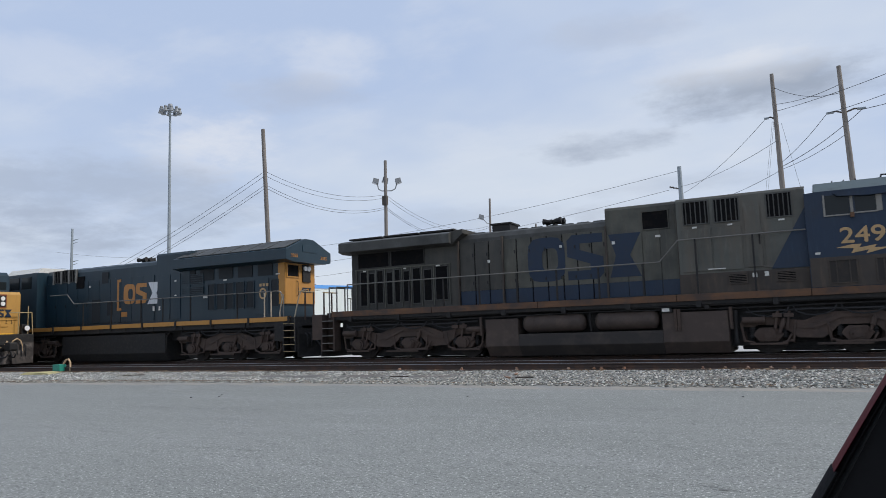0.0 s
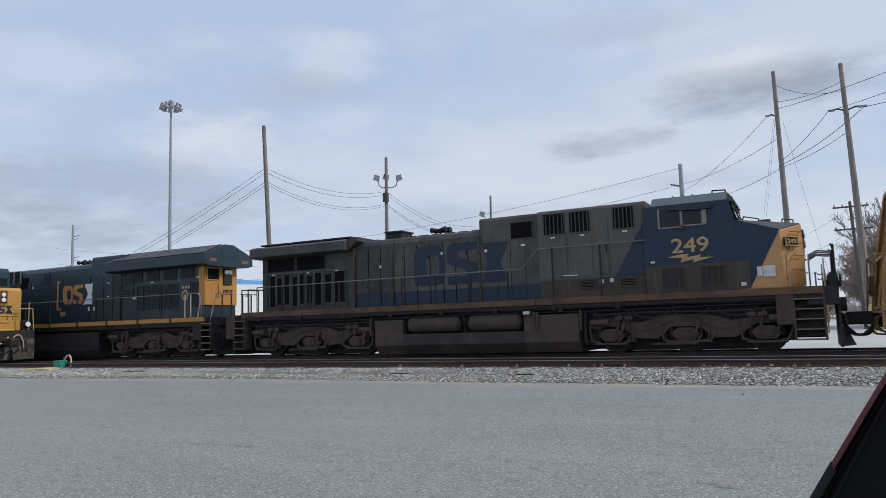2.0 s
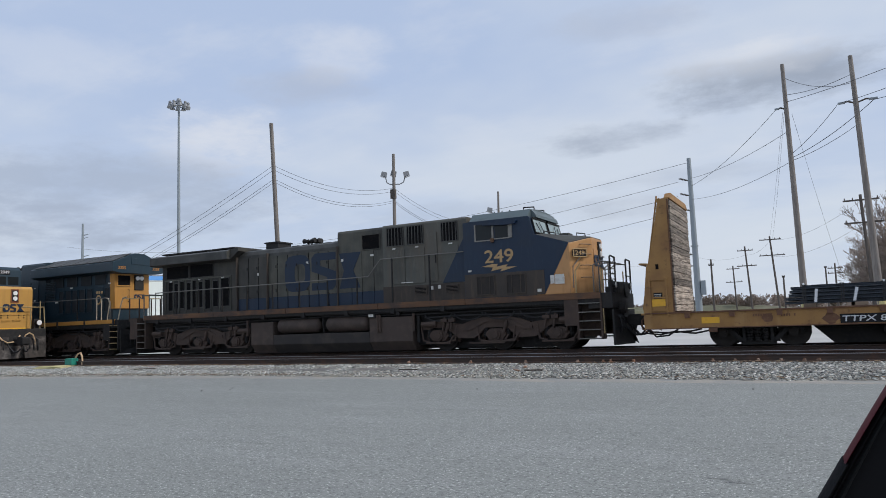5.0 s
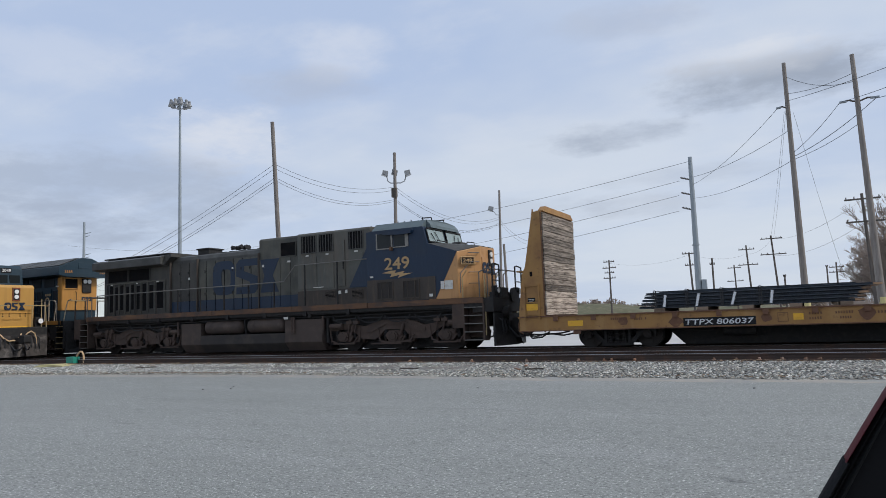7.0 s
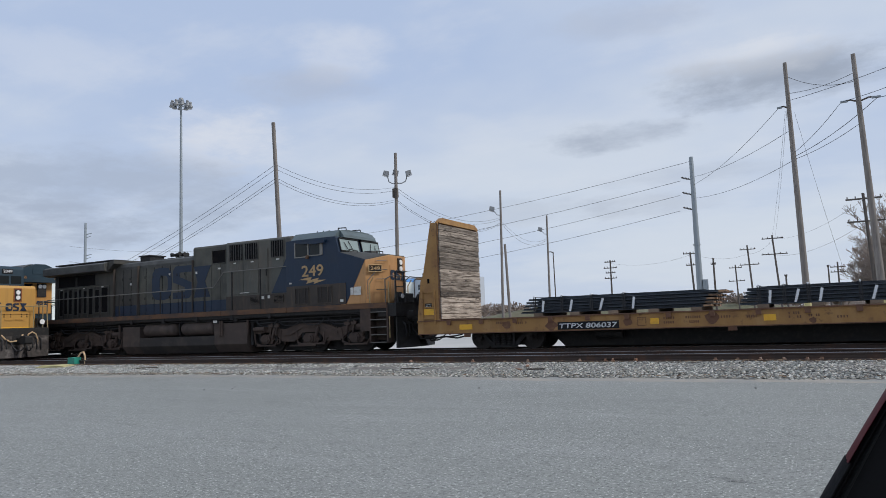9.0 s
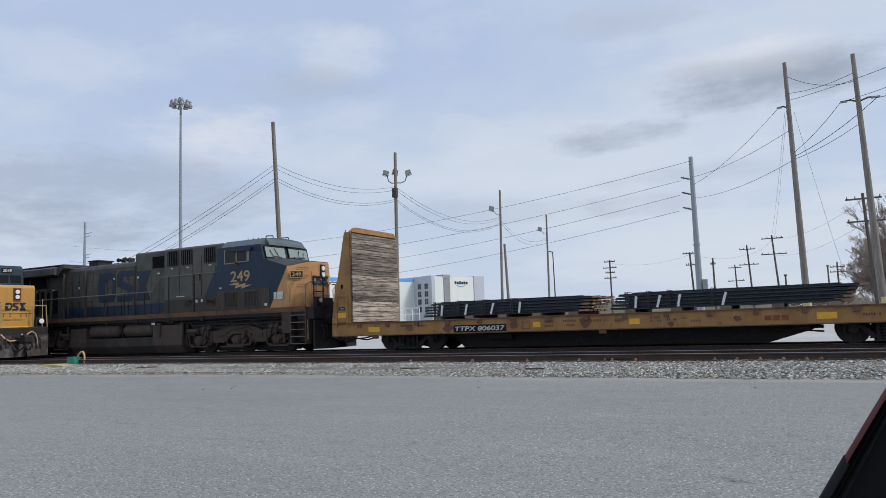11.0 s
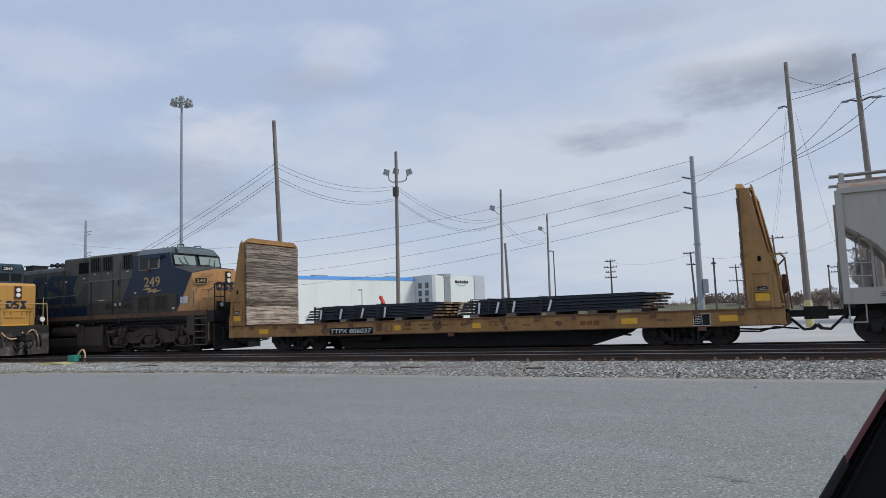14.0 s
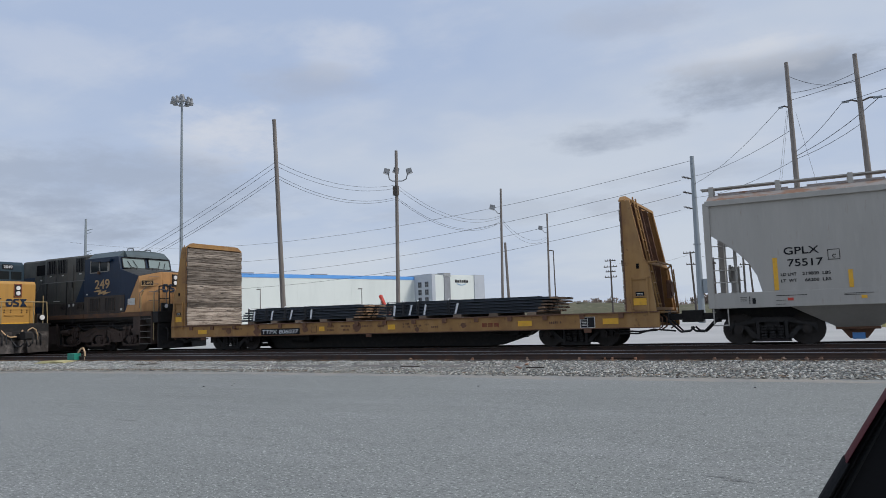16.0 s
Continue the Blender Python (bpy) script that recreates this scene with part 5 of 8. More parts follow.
def loco_truck(parent, xc, pitch, car_c, mat="frame"):
    axles = [xc - pitch, xc, xc + pitch]
    t = parent
    for s in (-1.2, 1.2):
        side_frame(t, xc, axles, s, mat)
    # bolster, plus motor boxes enlarged to block the bright ground between axles
    bm = B()
    box(bm, xc - 2.7, xc + 2.7, -0.95, 0.95, 0.62, 0.98, 0.04)
    for a in (-pitch / 2, pitch / 2):
        box(bm, xc + a - 0.78, xc + a + 0.78, -0.62, 0.62, 0.06, 0.9, 0.08)
    box(bm, xc - 3.0, xc - 2.55, -0.7, 0.7, 0.12, 0.9, 0.05)
    box(bm, xc + 2.6, xc + 2.95, -0.7, 0.7, 0.3, 0.9, 0.05)
    part("bolster", bm, "black", t)
    # brake cylinders, rigging and pipes on the near side
    for k in (-2.62, 2.62):
        bm = B()
        rod(bm, (xc + k - 0.28, -1.36, 0.98), (xc + k + 0.26, -1.36, 0.98), 0.10, 12)
        rod(bm, (xc + k + 0.24, -1.36, 0.98), (xc + k + 0.32, -1.36, 0.98), 0.12, 12)
        part("brake_cylinder", bm, mat, t, smooth=True)
    for k0, k1, z in ((-1.0, 0.35, 0.25), (-0.55, 0.75, 0.31), (-2.75, -1.75, 0.27), (1.7, 2.8, 0.27)):
        bm = B()
        box(bm, xc + k0, xc + k1, -1.40, -1.33, z, z + 0.06, 0.012)
        rod(bm, (xc + k1 - 0.05, -1.37, z + 0.03), (xc + k1 + 0.12, -1.33, z + 0.30), 0.03, 6)
        part("brake_rod", bm, mat, t)
    for k in (-2.05, -1.75, 1.8, 2.1):
        bm = B()
        rod(bm, (xc + k, -1.36, 0.72), (xc + k + 0.1, -1.36, 1.22), 0.04, 8)
        box(bm, xc + k - 0.05, xc + k + 0.2, -1.42, -1.3, 1.04, 1.16, 0.02)
        part("brake_lever", bm, mat, t)
    for k in (-2.2, -1.0, 0.2, 1.5):
        bm = B()
        p = [(xc + k + 0.5 * math.cos(a) * 1.1, -1.38, 1.34 - 0.26 * math.sin(a)) for a in [math.pi * j / 6 for j in range(7)]]
        pipe(bm, p, 0.022, 5)
        part("hose", bm, "hose", t)
    bm = B()
    pipe(bm, [(xc - 2.8, -1.3, 1.22), (xc - 1.2, -1.32, 1.26), (xc + 1.4, -1.32, 1.22), (xc + 2.7, -1.3, 1.27)], 0.03)
    part("sand_pipe", bm, "hose", t)
    for a in axles:
        wheelset(t, a, 0.533, car_c)


def coupler(parent, x, s):
    """Knuckle coupler that points along s (+1 or -1)."""
    bm = B()
    box(bm, min(x, x + 0.5 * s), max(x, x + 0.5 * s), -0.11, 0.11, 0.78, 0.98, 0.02)
    prism(bm, [(x + 0.45 * s, 0.70), (x + 0.8 * s, 0.70), (x + 0.86 * s, 0.76), (x + 0.86 * s, 1.02), (x + 0.8 * s, 1.08), (x + 0.45 * s, 1.08)], -0.17, 0.17, 0.03)
    box(bm, min(x - 0.05 * s, x + 0.05 * s), max(x - 0.05 * s, x + 0.05 * s), -0.28, 0.28, 0.68, 1.1, 0.02)
    ob = part("coupler", bm, "black", parent, "dark cast knuckle coupler")
    for y, d in ((-0.35, 0.55), (0.3, 0.5)):
        bm = B()
        pipe(bm, [(x, y, 0.82), (x + 0.2 * s, y, 0.62), (x + 0.42 * s, y * 0.8, 0.40), (x + d * 1.25 * s, y * 0.7, 0.42), (x + d * 1.5 * s, y * 0.6, 0.55)], 0.032)
        part("air_hose", bm, "hose", ob, "hanging black air hose")
    return ob


def steps(parent, x0, x1, y0, mat, edge, rows=5, z0=0.32, z1=1.74):
    """Corner stairwell with side plates and open treads; y0: outer face (negative: near side)."""
    s = -1 if y0 < 0 else 1
    yi = y0 - s * 0.42
    bm = B()
    for x in (x0, x1):
        prism(bm, [(x - 0.03, z0), (x + 0.03, z0), (x + 0.03, z1), (x - 0.03, z1)], min(y0, yi), max(y0, yi))
    box(bm, x0, x1, min(yi, yi + 0.03 * s), max(yi, yi + 0.03 * s), z0 + 0.1, z1)
    box(bm, x0 - 0.45, x0 + 0.02, min(y0, y0 - s * 0.05), max(y0, y0 - s * 0.05), z0 + 0.45, z1, 0.01)
    w = part("stairwell", bm, mat, parent, "dark corner stairwell")
    for k in range(rows):
        z = z0 + (z1 - z0) * k / rows
        bm = B()
        box(bm, x0 + 0.03, x1 - 0.03, min(y0, yi), max(y0, yi), z, z + 0.035)
        tread = part("tread", bm, "black", w)
        bm = B()
        box(bm, x0 + 0.03, x1 - 0.03, y0 - 0.012 if s < 0 else y0, y0 if s < 0 else y0 + 0.012, z + 0.01, z + 0.04)
        part("tread_edge", bm, edge, w, "worn pale tread edge")


def handrail(parent, pts, posts, y, mat="rail_steel", base=1.82):
    bm = B()
    pipe(bm, [(x, y, z) for x, z in pts], 0.022)
    r = part("handrail", bm, mat, parent, smooth=True)
    for x, z in posts:
        bm = B()
        box(bm, x - 0.028, x + 0.028, y - 0.02, y + 0.02, base - 0.2, z, 0.005)
        part("stanchion", bm, "black", parent)


def grille(parent, x0, x1, z0, z1, y, slats, vertical=True, mat="slat", dark="mesh_dark"):
    """A dark recessed screen in a frame, with slats."""
    bm = B()
    box(bm, x0, x1, y - 0.012, y + 0.01, z0, z1)
    g = part("grille", bm, dark, parent, "dark louvred grille")
    bm = B()
    for a, b, c, d in ((x0 - 0.03, x0, z0 - 0.03, z1 + 0.03), (x1, x1 + 0.03, z0 - 0.03, z1 + 0.03), (x0, x1, z0 - 0.03, z0), (x0, x1, z1, z1 + 0.03)):
        box(bm, a, b, y - 0.035, y + 0.005, c, d)
    part("grille_frame", bm, mat, g)
    if slats:
        bm = B()
        for i in range(slats):
            if vertical:
                q = x0 + (x1 - x0) * (i + 0.5) / slats
                box(bm, q - 0.014, q + 0.014, y - 0.03, y - 0.01, z0, z1)
            else:
                q = z0 + (z1 - z0) * (i + 0.5) / slats
                box(bm, x0, x1, y - 0.03, y - 0.01, q - 0.012, q + 0.012)
        tagged(part("slat", bm, mat, g), kind="stuff")
    return g


def horn(parent, x, z, mat="black"):
    bm = B()
    for k, (dy, s, l) in enumerate(((-0.24, 1, 0.36), (0, 1, 0.42), (0.24, 1, 0.34), (-0.12, -1, 0.34), (0.12, -1, 0.3))):
        rod(bm, (x, dy, z + 0.10), (x + s * l, dy, z + 0.13), 0.035, 8, 0.11)
    rod(bm, (x, 0, z - 0.15), (x, 0, z + 0.1), 0.04, 8)
    box(bm, x - 0.05, x + 0.05, -0.32, 0.32, z + 0.05, z + 0.15, 0.01)
    part("horn", bm, mat, parent, "cluster of dark air horn trumpets", True)


def hood_section(bm, x0, x1, half, z0, z1, r=0.22):
    prof = [(-half, z0), (half, z0), (half, z1 - r), (half - r * 0.35, z1 - r * 0.3), (half - r, z1), (-half + r, z1), (-half + r * 0.35, z1 - r * 0.3), (-half, z1 - r)]
    prism(bm, prof, x0, x1, axis="x")


def fuel_tank(parent, x0, x1, z0, z1, mat, half=1.4):
    bm = B()
    prism(bm, [(-half, z0 + 0.35), (-half + 0.28, z0), (half - 0.28, z0), (half, z0 + 0.35), (half, z1), (-half, z1)], x0, x1, 0.03, axis="x")
    return part("fuel_tank", bm, mat, parent, "dusty dark fuel tank")


def emblem(parent, x0, x1, z0, z1, y, mats, thick=0.008):
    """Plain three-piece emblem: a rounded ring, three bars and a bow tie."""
    w, h = x1 - x0, z1 - z0
    g = 0.03 * w
    a, b, c, d = (x0, x0 + w * 0.35, x0 + w * 0.66, x1) if len(mats) > 2 else (x0, x0 + w * 0.52, x1, x1)
    bm = B()
    n = 20
    outer, inner = [], []
    cx, cz, rx, rz = (a + b - g) / 2, (z0 + z1) / 2, (b - g - a) / 2, h / 2
    for i in range(n):
        t = 2 * math.pi * i / n
        k = (abs(math.cos(t)) ** 4 + abs(math.sin(t)) ** 4) ** -0.25
        outer.append((cx + rx * k * math.cos(t), cz + rz * k * math.sin(t)))
        inner.append((cx + rx * 0.42 * k * math.cos(t) + rx * 0.2, cz + rz * 0.5 * k * math.sin(t)))
    vo, vi, bo, bi = ([bm.verts.new((p[0], q, p[1])) for p in ring] for ring, q in ((outer, y - thick), (inner, y - thick), (outer, y + 0.002), (inner, y + 0.002)))
    for i in range(n):
        j = (i + 1) % n
        bm.faces.new((vo[i], vo[j], vi[j], vi[i]))
        bm.faces.new((vo[i], bo[i], bo[j], vo[j]))
        bm.faces.new((vi[i], vi[j], bi[j], bi[i]))
    bmesh.ops.recalc_face_normals(bm, faces=bm.faces)
    part("emblem_piece", bm, mats[0], parent, "large worn painted emblem shape")
    bm = B()
    e = c - g
    k = (e - b) * 0.36
    prism(bm, [(b, z0), (e - k * 0.4, z0), (e, z0 + h * 0.12), (e, z0 + h * 0.48), (b + k, z0 + h * 0.66), (b + k, z0 + h * 0.8), (e, z0 + h * 0.8), (e, z1), (b + k * 0.4, z1), (b, z0 + h * 0.88),
               (b, z0 + h * 0.52), (e - k, z0 + h * 0.34), (e - k, z0 + h * 0.2), (b, z0 + h * 0.2)], y - thick, y + 0.002)
    part("emblem_piece", bm, mats[1], parent)
    if len(mats) < 3:
        return
    bm = B()
    m = (c + d) / 2
    prism(bm, [(c, z0), (d, z0), (m + 0.13 * (d - c), cz), (d, z1), (c, z1), (m - 0.13 * (d - c), cz)], y - thick, y + 0.002)
    part("emblem_piece", bm, mats[2], parent)


def front_emblem(parent, m, width, height, mat):
    """The same three shapes, small, on a plate whose place and turn are m."""
    old = set(parent.children)
    emblem(parent, 0.0, width, 0.0, height, 0.0, (mat, mat, mat), 0.012)
    for ob in set(parent.children) - old:
        ob.matrix_basis = m @ ob.matrix_basis


def plow(parent, x, s, half=1.42):
    """Bent pilot plate with a snow plow edge, facing s."""
    bm = B()
    prism(bm, [(-half, 0.12), (-half * 0.4, 0.10), (half * 0.4, 0.10), (half, 0.12), (half, 1.25), (-half, 1.25)], min(x, x + 0.06 * s), max(x, x + 0.06 * s), axis="x")
    for q in (-1, 1):
        vs = [(x + 0.06 * s, q * half, 0.14), (x + 0.42 * s, q * 0.25, 0.12), (x + 0.22 * s, q * 0.25, 0.62), (x + 0.06 * s, q * half, 0.70)]
        f = bm.faces.new([bm.verts.new(v) for v in vs])
        r = bmesh.ops.extrude_face_region(bm, geom=[f])
        bmesh.ops.translate(bm, verts=[v for v in r["geom"] if isinstance(v, bmesh.types.BMVert)], vec=(-0.03 * s, 0, 0))
    bmesh.ops.recalc_face_normals(bm, faces=bm.faces)
    part("pilot_plow", bm, "black", parent, "dark steel pilot plate with plow")
    for y in (-1.0, -0.75, -0.5, 0.55, 0.8, 1.05):
        bm = B()
        pipe(bm, [(x, y, 1.1), (x + 0.16 * s, y, 1.0), (x + 0.2 * s, y, 0.7), (x + 0.12 * s, y + 0.05, 0.5)], 0.028)
        part("brake_hose", bm, "hose", parent, "hanging black hose")


# ---- grimy grey and blue locomotive ----
def loco_grey():
    c = -5.5
    t = thing("locomotive", Matrix(), "grimy grey and blue diesel locomotive with orange nose, numbered 249", "locomotive", "train cars")
    bm = B()
    box(bm, -16.35, 4.9, -1.46, 1.46, 1.50, 1.80, 0.02)
    box(bm, -16.2, 4.8, -1.0, 1.0, 0.92, 1.5)
    part("underframe", bm, "black", t)
    for a, b in ((-16.35, -12.0), (-11.98, -8.0), (-7.98, -3.55), (-3.53, 0.1), (0.12, 4.92)):
        bm = B()
        box(bm, a, b, -1.52, -1.40, 1.62, 1.825, 0.012)
        part("side_sill", bm, "sill_rust", t, "rusty orange side sill")
    for k in range(8):
        bm = B()
        q = -15.6 + 2.1 * k
        box(bm, q, q + 0.16, -1.5, -1.3, 1.42, 1.63, 0.02)
        part("pipe_bracket", bm, "black", t)
    bm = B()
    pipe(bm, [(-16, -1.38, 1.5), (-12, -1.38, 1.46), (-8, -1.38, 1.52), (-4, -1.38, 1.47), (1, -1.38, 1.5), (4, -1.38, 1.46)], 0.035)
    part("pipe", bm, "black", t)
    bm = B()
    pipe(bm, [(-15.5, -1.3, 1.4), (-11, -1.3, 1.36), (-6, -1.3, 1.42), (-2, -1.3, 1.36), (3.6, -1.3, 1.4)], 0.03)
    part("pipe", bm, "black", t)
    # hood
    bm = B()
    box(bm, -15.72, -11.1, -1.0, 1.0, 1.8, 4.1)
    part("radiator_compartment", bm, "soot_dark", t, "grimy grey radiator compartment")
    bm = B()
    prism(bm, [(-1.5, 4.08), (-1.2, 4.02), (1.2, 4.02), (1.5, 4.08), (1.5, 4.42), (1.3, 4.5), (0.4, 4.62), (-0.4, 4.62), (-1.3, 4.5), (-1.5, 4.42)], -16.0, -11.2, 0.02, axis="x")
    part("radiator_housing", bm, "grimy_roof", t, "sooty overhanging radiator housing")
    bm = B()
    prism(bm, [(-11.2, 4.05), (-10.75, 4.4), (-10.75, 4.55), (-11.2, 4.5)], -1.3, 1.3)
    part("radiator_end", bm, "soot_dark", t)
    for a, b in ((-15.9, -14.4), (-14.3, -12.8), (-12.7, -11.3)):
        bm = B()
        box(bm, a, b, -0.9, 0.9, 4.6, 4.66, 0.01)
        part("radiator_screen", bm, "black", t)
    bm = B()
    hood_section(bm, -11.1, -5.7, 0.95, 1.8, 4.42)
    part("engine_hood", bm, "grimy_roof", t, "grimy hood with soot stains")
    # near-black sheet behind the doors paints the shade in their gaps
    bm = B()
    box(bm, -11.05, -5.72, -0.962, -0.93, 1.84, 4.06)
    part("door_recess", bm, "mesh_dark", t, "dark sheet that paints shade into the hood door gaps")
    bm = B()
    hood_section(bm, -5.7, -3.42, 1.0, 1.8, 4.79, 0.1)
    part("blower_compartment", bm, "soot_grey", t)
    bm = B()
    hood_section(bm, -3.42, 0.15, 1.25, 1.8, 4.78, 0.08)
    part("equipment_cabinet", bm, "grey", t, "grey full-width equipment cabinet")
    # hood doors: grey above, blue band below
    edges = [-11.05, -10.45, -9.9, -9.35, -8.85, -8.3, -7.75, -7.2, -6.7, -6.2, -5.72]
    for a, b in zip(edges, edges[1:]):
        bm = B()
        box(bm, a + 0.020, b - 0.020, -0.985, -0.94, 2.34, 4.08, 0.008)
        d = part("hood_door", bm, "soot_dark" if b < -9.3 else "soot_grey", t)
        bm = B()
        box(bm, b - 0.09, b - 0.05, -1.01, -0.98, 2.55, 2.67, 0.005)
        box(bm, b - 0.09, b - 0.05, -1.01, -0.98, 3.55, 3.67, 0.005)
        part("latch", bm, "black", d)
        bm = B()
        box(bm, a + 0.020, b - 0.020, -0.985, -0.94, 1.85, 2.335, 0.008)
        part("door_foot", bm, "blue", d, "blue painted band")
    for a, b in ((-5.68, -5.05), (-5.03, -4.55), (-4.53, -4.0), (-3.98, -3.46)):
        bm = B()
        box(bm, a, b, -1.035, -0.99, 2.34, 3.9, 0.008)
        d = part("hood_door", bm, "soot_grey", t)
        bm = B()
        box(bm, a, b, -1.035, -0.99, 1.85, 2.335, 0.008)
        part("door_foot", bm, "blue", d, "blue painted band")
    for x in (-11.08, -5.71, -3.44, -9.36):
        bm = B()
        box(bm, x - 0.03, x + 0.03, -1.08, -0.9, 1.82, 4.2)
        part("door_post", bm, "skirt", t)
    emblem(t, -8.44, -5.75, 2.5, 4.0, -0.986, ("logo_blue", "logo_blue"))
    overlay("emblem_piece", [(-5.62, 2.5), (-4.62, 2.5), (-4.95, 3.2), (-4.58, 3.9), (-5.62, 3.9), (-5.4, 3.2)], -1.037, "logo_blue", t)
    # rear grilles
    for i, (a, b) in enumerate(((-15.3, -15.02), (-14.92, -14.68), (-14.55, -14.3), (-14.12, -13.88), (-13.76, -13.55), (-13.38, -13.14), (-12.98, -12.68), (-12.5, -12.2), (-12.02, -11.55))):
        grille(t, a, b, 2.1 if i % 3 else 2.02, 3.22 if i % 2 else 3.3, -1.0, 0)
    grille(t, -15.4, -14.02, 3.46, 4.0, -1.0, 0, False, "soot_dark")
    grille(t, -13.9, -12.5, 3.46, 4.0, -1.0, 0, False, "soot_dark")
    bm = B()
    for a in (-15.5, -14.98, -14.62, -14.2, -13.82, -13.46, -13.05, -12.6, -12.1, -11.45):
        box(bm, a - 0.02, a + 0.02, -1.045, -1.0, 1.9, 3.36)
    box(bm, -15.55, -11.4, -1.045, -1.0, 3.36, 3.41)
    part("door_frame", bm, "soot_grey", t)
    for a, b in ((-3.2, -2.5), (-2.31, -1.64), (-0.86, -0.22)):
        grille(t, a, b, 3.97, 4.64, -1.25, 5)
    grille(t, -4.5, -3.72, 3.97, 4.52, -1.0, 0, False, "soot_grey")
    bm = B()
    box(bm, -1.5, -1.06, -1.285, -1.24, 2.54, 4.34, 0.01)
    d = part("cabinet_door", bm, "grey", t)
    bm = B()
    box(bm, -1.14, -1.1, -1.32, -1.28, 3.2, 3.5, 0.01)
    part("handle", bm, "black", d)
    for a, b in ((-3.3, -2.45), (-2.4, -1.6), (-0.98, -0.2)):
        bm = B()
        box(bm, a, b, -1.275, -1.24, 2.5, 3.8, 0.01)
        part("cabinet_panel", bm, "grey", t)
    overlay("paint_flash", [(-0.86, 2.45), (0.14, 2.45), (0.14, 4.2)], -1.286, "blue", t, "blue diagonal paint flash")
    overlay("lower_panel", rect(-3.42, 0.14, 1.83, 2.43), -1.262, "skirt", t, "brown dust-covered lower panel", 0.02)
    grille(t, -2.02, -1.55, 2.1, 2.35, -1.285, 5, False, "skirt")
    grille(t, -0.72, -0.25, 2.1, 2.35, -1.285, 5, False, "skirt")
    # cab
    bm = B()
    prism(bm, [(0.12, 1.82), (2.78, 1.82), (2.78, 3.9), (2.64, 4.46), (2.6, 4.52), (0.4, 4.52), (0.12, 4.5)], -1.5, 1.5, 0.015)
    part("cab", bm, "blue", t, "blue cab with a dark lower band")
    bm = B()
    prism(bm, [(-1.5, 4.52), (1.5, 4.52), (1.18, 4.80), (0.5, 4.86), (-0.5, 4.86), (-1.18, 4.80)], 0.38, 2.58, 0.01, axis="x")
    prism(bm, [(2.58, 4.52), (2.78, 4.50), (2.74, 4.62), (2.58, 4.80)], -1.15, 1.15)
    part("cab_roof", bm, "cab_roof", t, "pale faded cab roof")
    for q in (0.9, 1.2, 1.5):
        bm = B()
        rod(bm, (q, -0.4, 4.84), (q, -0.4, 4.97), 0.02, 6)
        part("roof_antenna", bm, "black", t)
    for y in (-0.6, 0.4):
        bm = B()
        pipe(bm, [(2.1, y, 4.84), (2.12, y, 4.97), (2.5, y, 4.95), (2.52, y, 4.82)], 0.022)
        part("roof_grab", bm, "black", t)
    bm = B()
    box(bm, 1.55, 2.0, -0.3, 0.3, 4.84, 4.92, 0.02)
    part("antenna_dome", bm, "black", t)
    overlay("lower_panel", rect(0.14, 3.08, 1.84, 2.66), -1.502, "skirt", t, "brown dust-covered lower panel", 0.014)
    for a, b in ((0.62, 1.26), (1.75, 2.4)):
        grille(t, a, b, 1.95, 2.55, -1.516, 2, True, "skirt", "screen_brown")
    bm = B()
    box(bm, 0.62, 1.22, -1.51, -1.46, 3.84, 4.38)
    w = part("side_window", bm, "glass", t, "dark cab side window")
    bm = B()
    box(bm, 1.36, 1.86, -1.51, -1.46, 3.86, 4.36)
    w2 = part("side_window", bm, "glass", t, "dark cab side window")
    bm = B()
    for a, b, e, f in ((0.58, 0.63, 3.80, 4.40), (0.58, 1.26, 3.79, 3.83), (1.24, 1.31, 3.78, 4.36), (1.86, 2.0, 3.84, 4.36), (1.31, 1.9, 3.82, 3.86)):
        box(bm, a, b, -1.53, -1.49, e, f, 0.004)
    part("window_trim", bm, "trim", t, "worn pale window trim")
    bm = B()
    prism(bm, [(0.85, 4.42), (2.2, 4.42), (2.15, 4.30), (1.75, 4.28), (0.95, 4.33)], -1.64, -1.5)
    part("awning", bm, "blue", t, "folded dark window awning")
    bm = B()
    box(bm, 1.22, 1.32, -1.62, -1.5, 3.72, 3.86, 0.02)
    part("window_bracket", bm, "sill_rust", t)
    for s in (-1, 1):
        bm = B()
        y0, y1 = sorted((s * 0.12, s * 1.36))
        prism(bm, [(2.80, 3.97), (2.815, 3.97), (2.70, 4.44), (2.685, 4.44)], y0, y1)
        g = part("windscreen", bm, "windscreen", t, "windscreen pane with reflection put into its pale colour")
        bm = B()
        for q, r in ((y0 - 0.04, y0), (y1, y1 + 0.04)):
            prism(bm, [(2.79, 3.95), (2.83, 3.95), (2.71, 4.46), (2.68, 4.46)], q, r)
        rod(bm, (2.82, y0, 3.95), (2.82, y1, 3.95), 0.03, 6)
        rod(bm, (2.71, y0, 4.46), (2.71, y1, 4.46), 0.035, 6)
        part("windscreen_frame", bm, "black", g)
        bm = B()
        rod(bm, (2.86, s * 0.6, 3.98), (2.74, s * 0.8, 4.36), 0.014, 5)
        rod(bm, (2.86, s * 0.95, 3.98), (2.75, s * 1.1, 4.30), 0.014, 5)
        part("wiper", bm, "black", g)
    # nose
    bm = B()
    base = [(2.78, -1.49), (3.95, -1.42), (4.5, -0.62), (4.5, 0.62), (3.95, 1.42), (2.78, 1.49)]
    tops = [3.87, 3.50, 3.70, 3.70, 3.50, 3.87]
    lo = [bm.verts.new((x, y, 1.82)) for x, y in base]
    hi = [bm.verts.new((x, y, z)) for (x, y), z in zip(base, tops)]
    n = len(base)
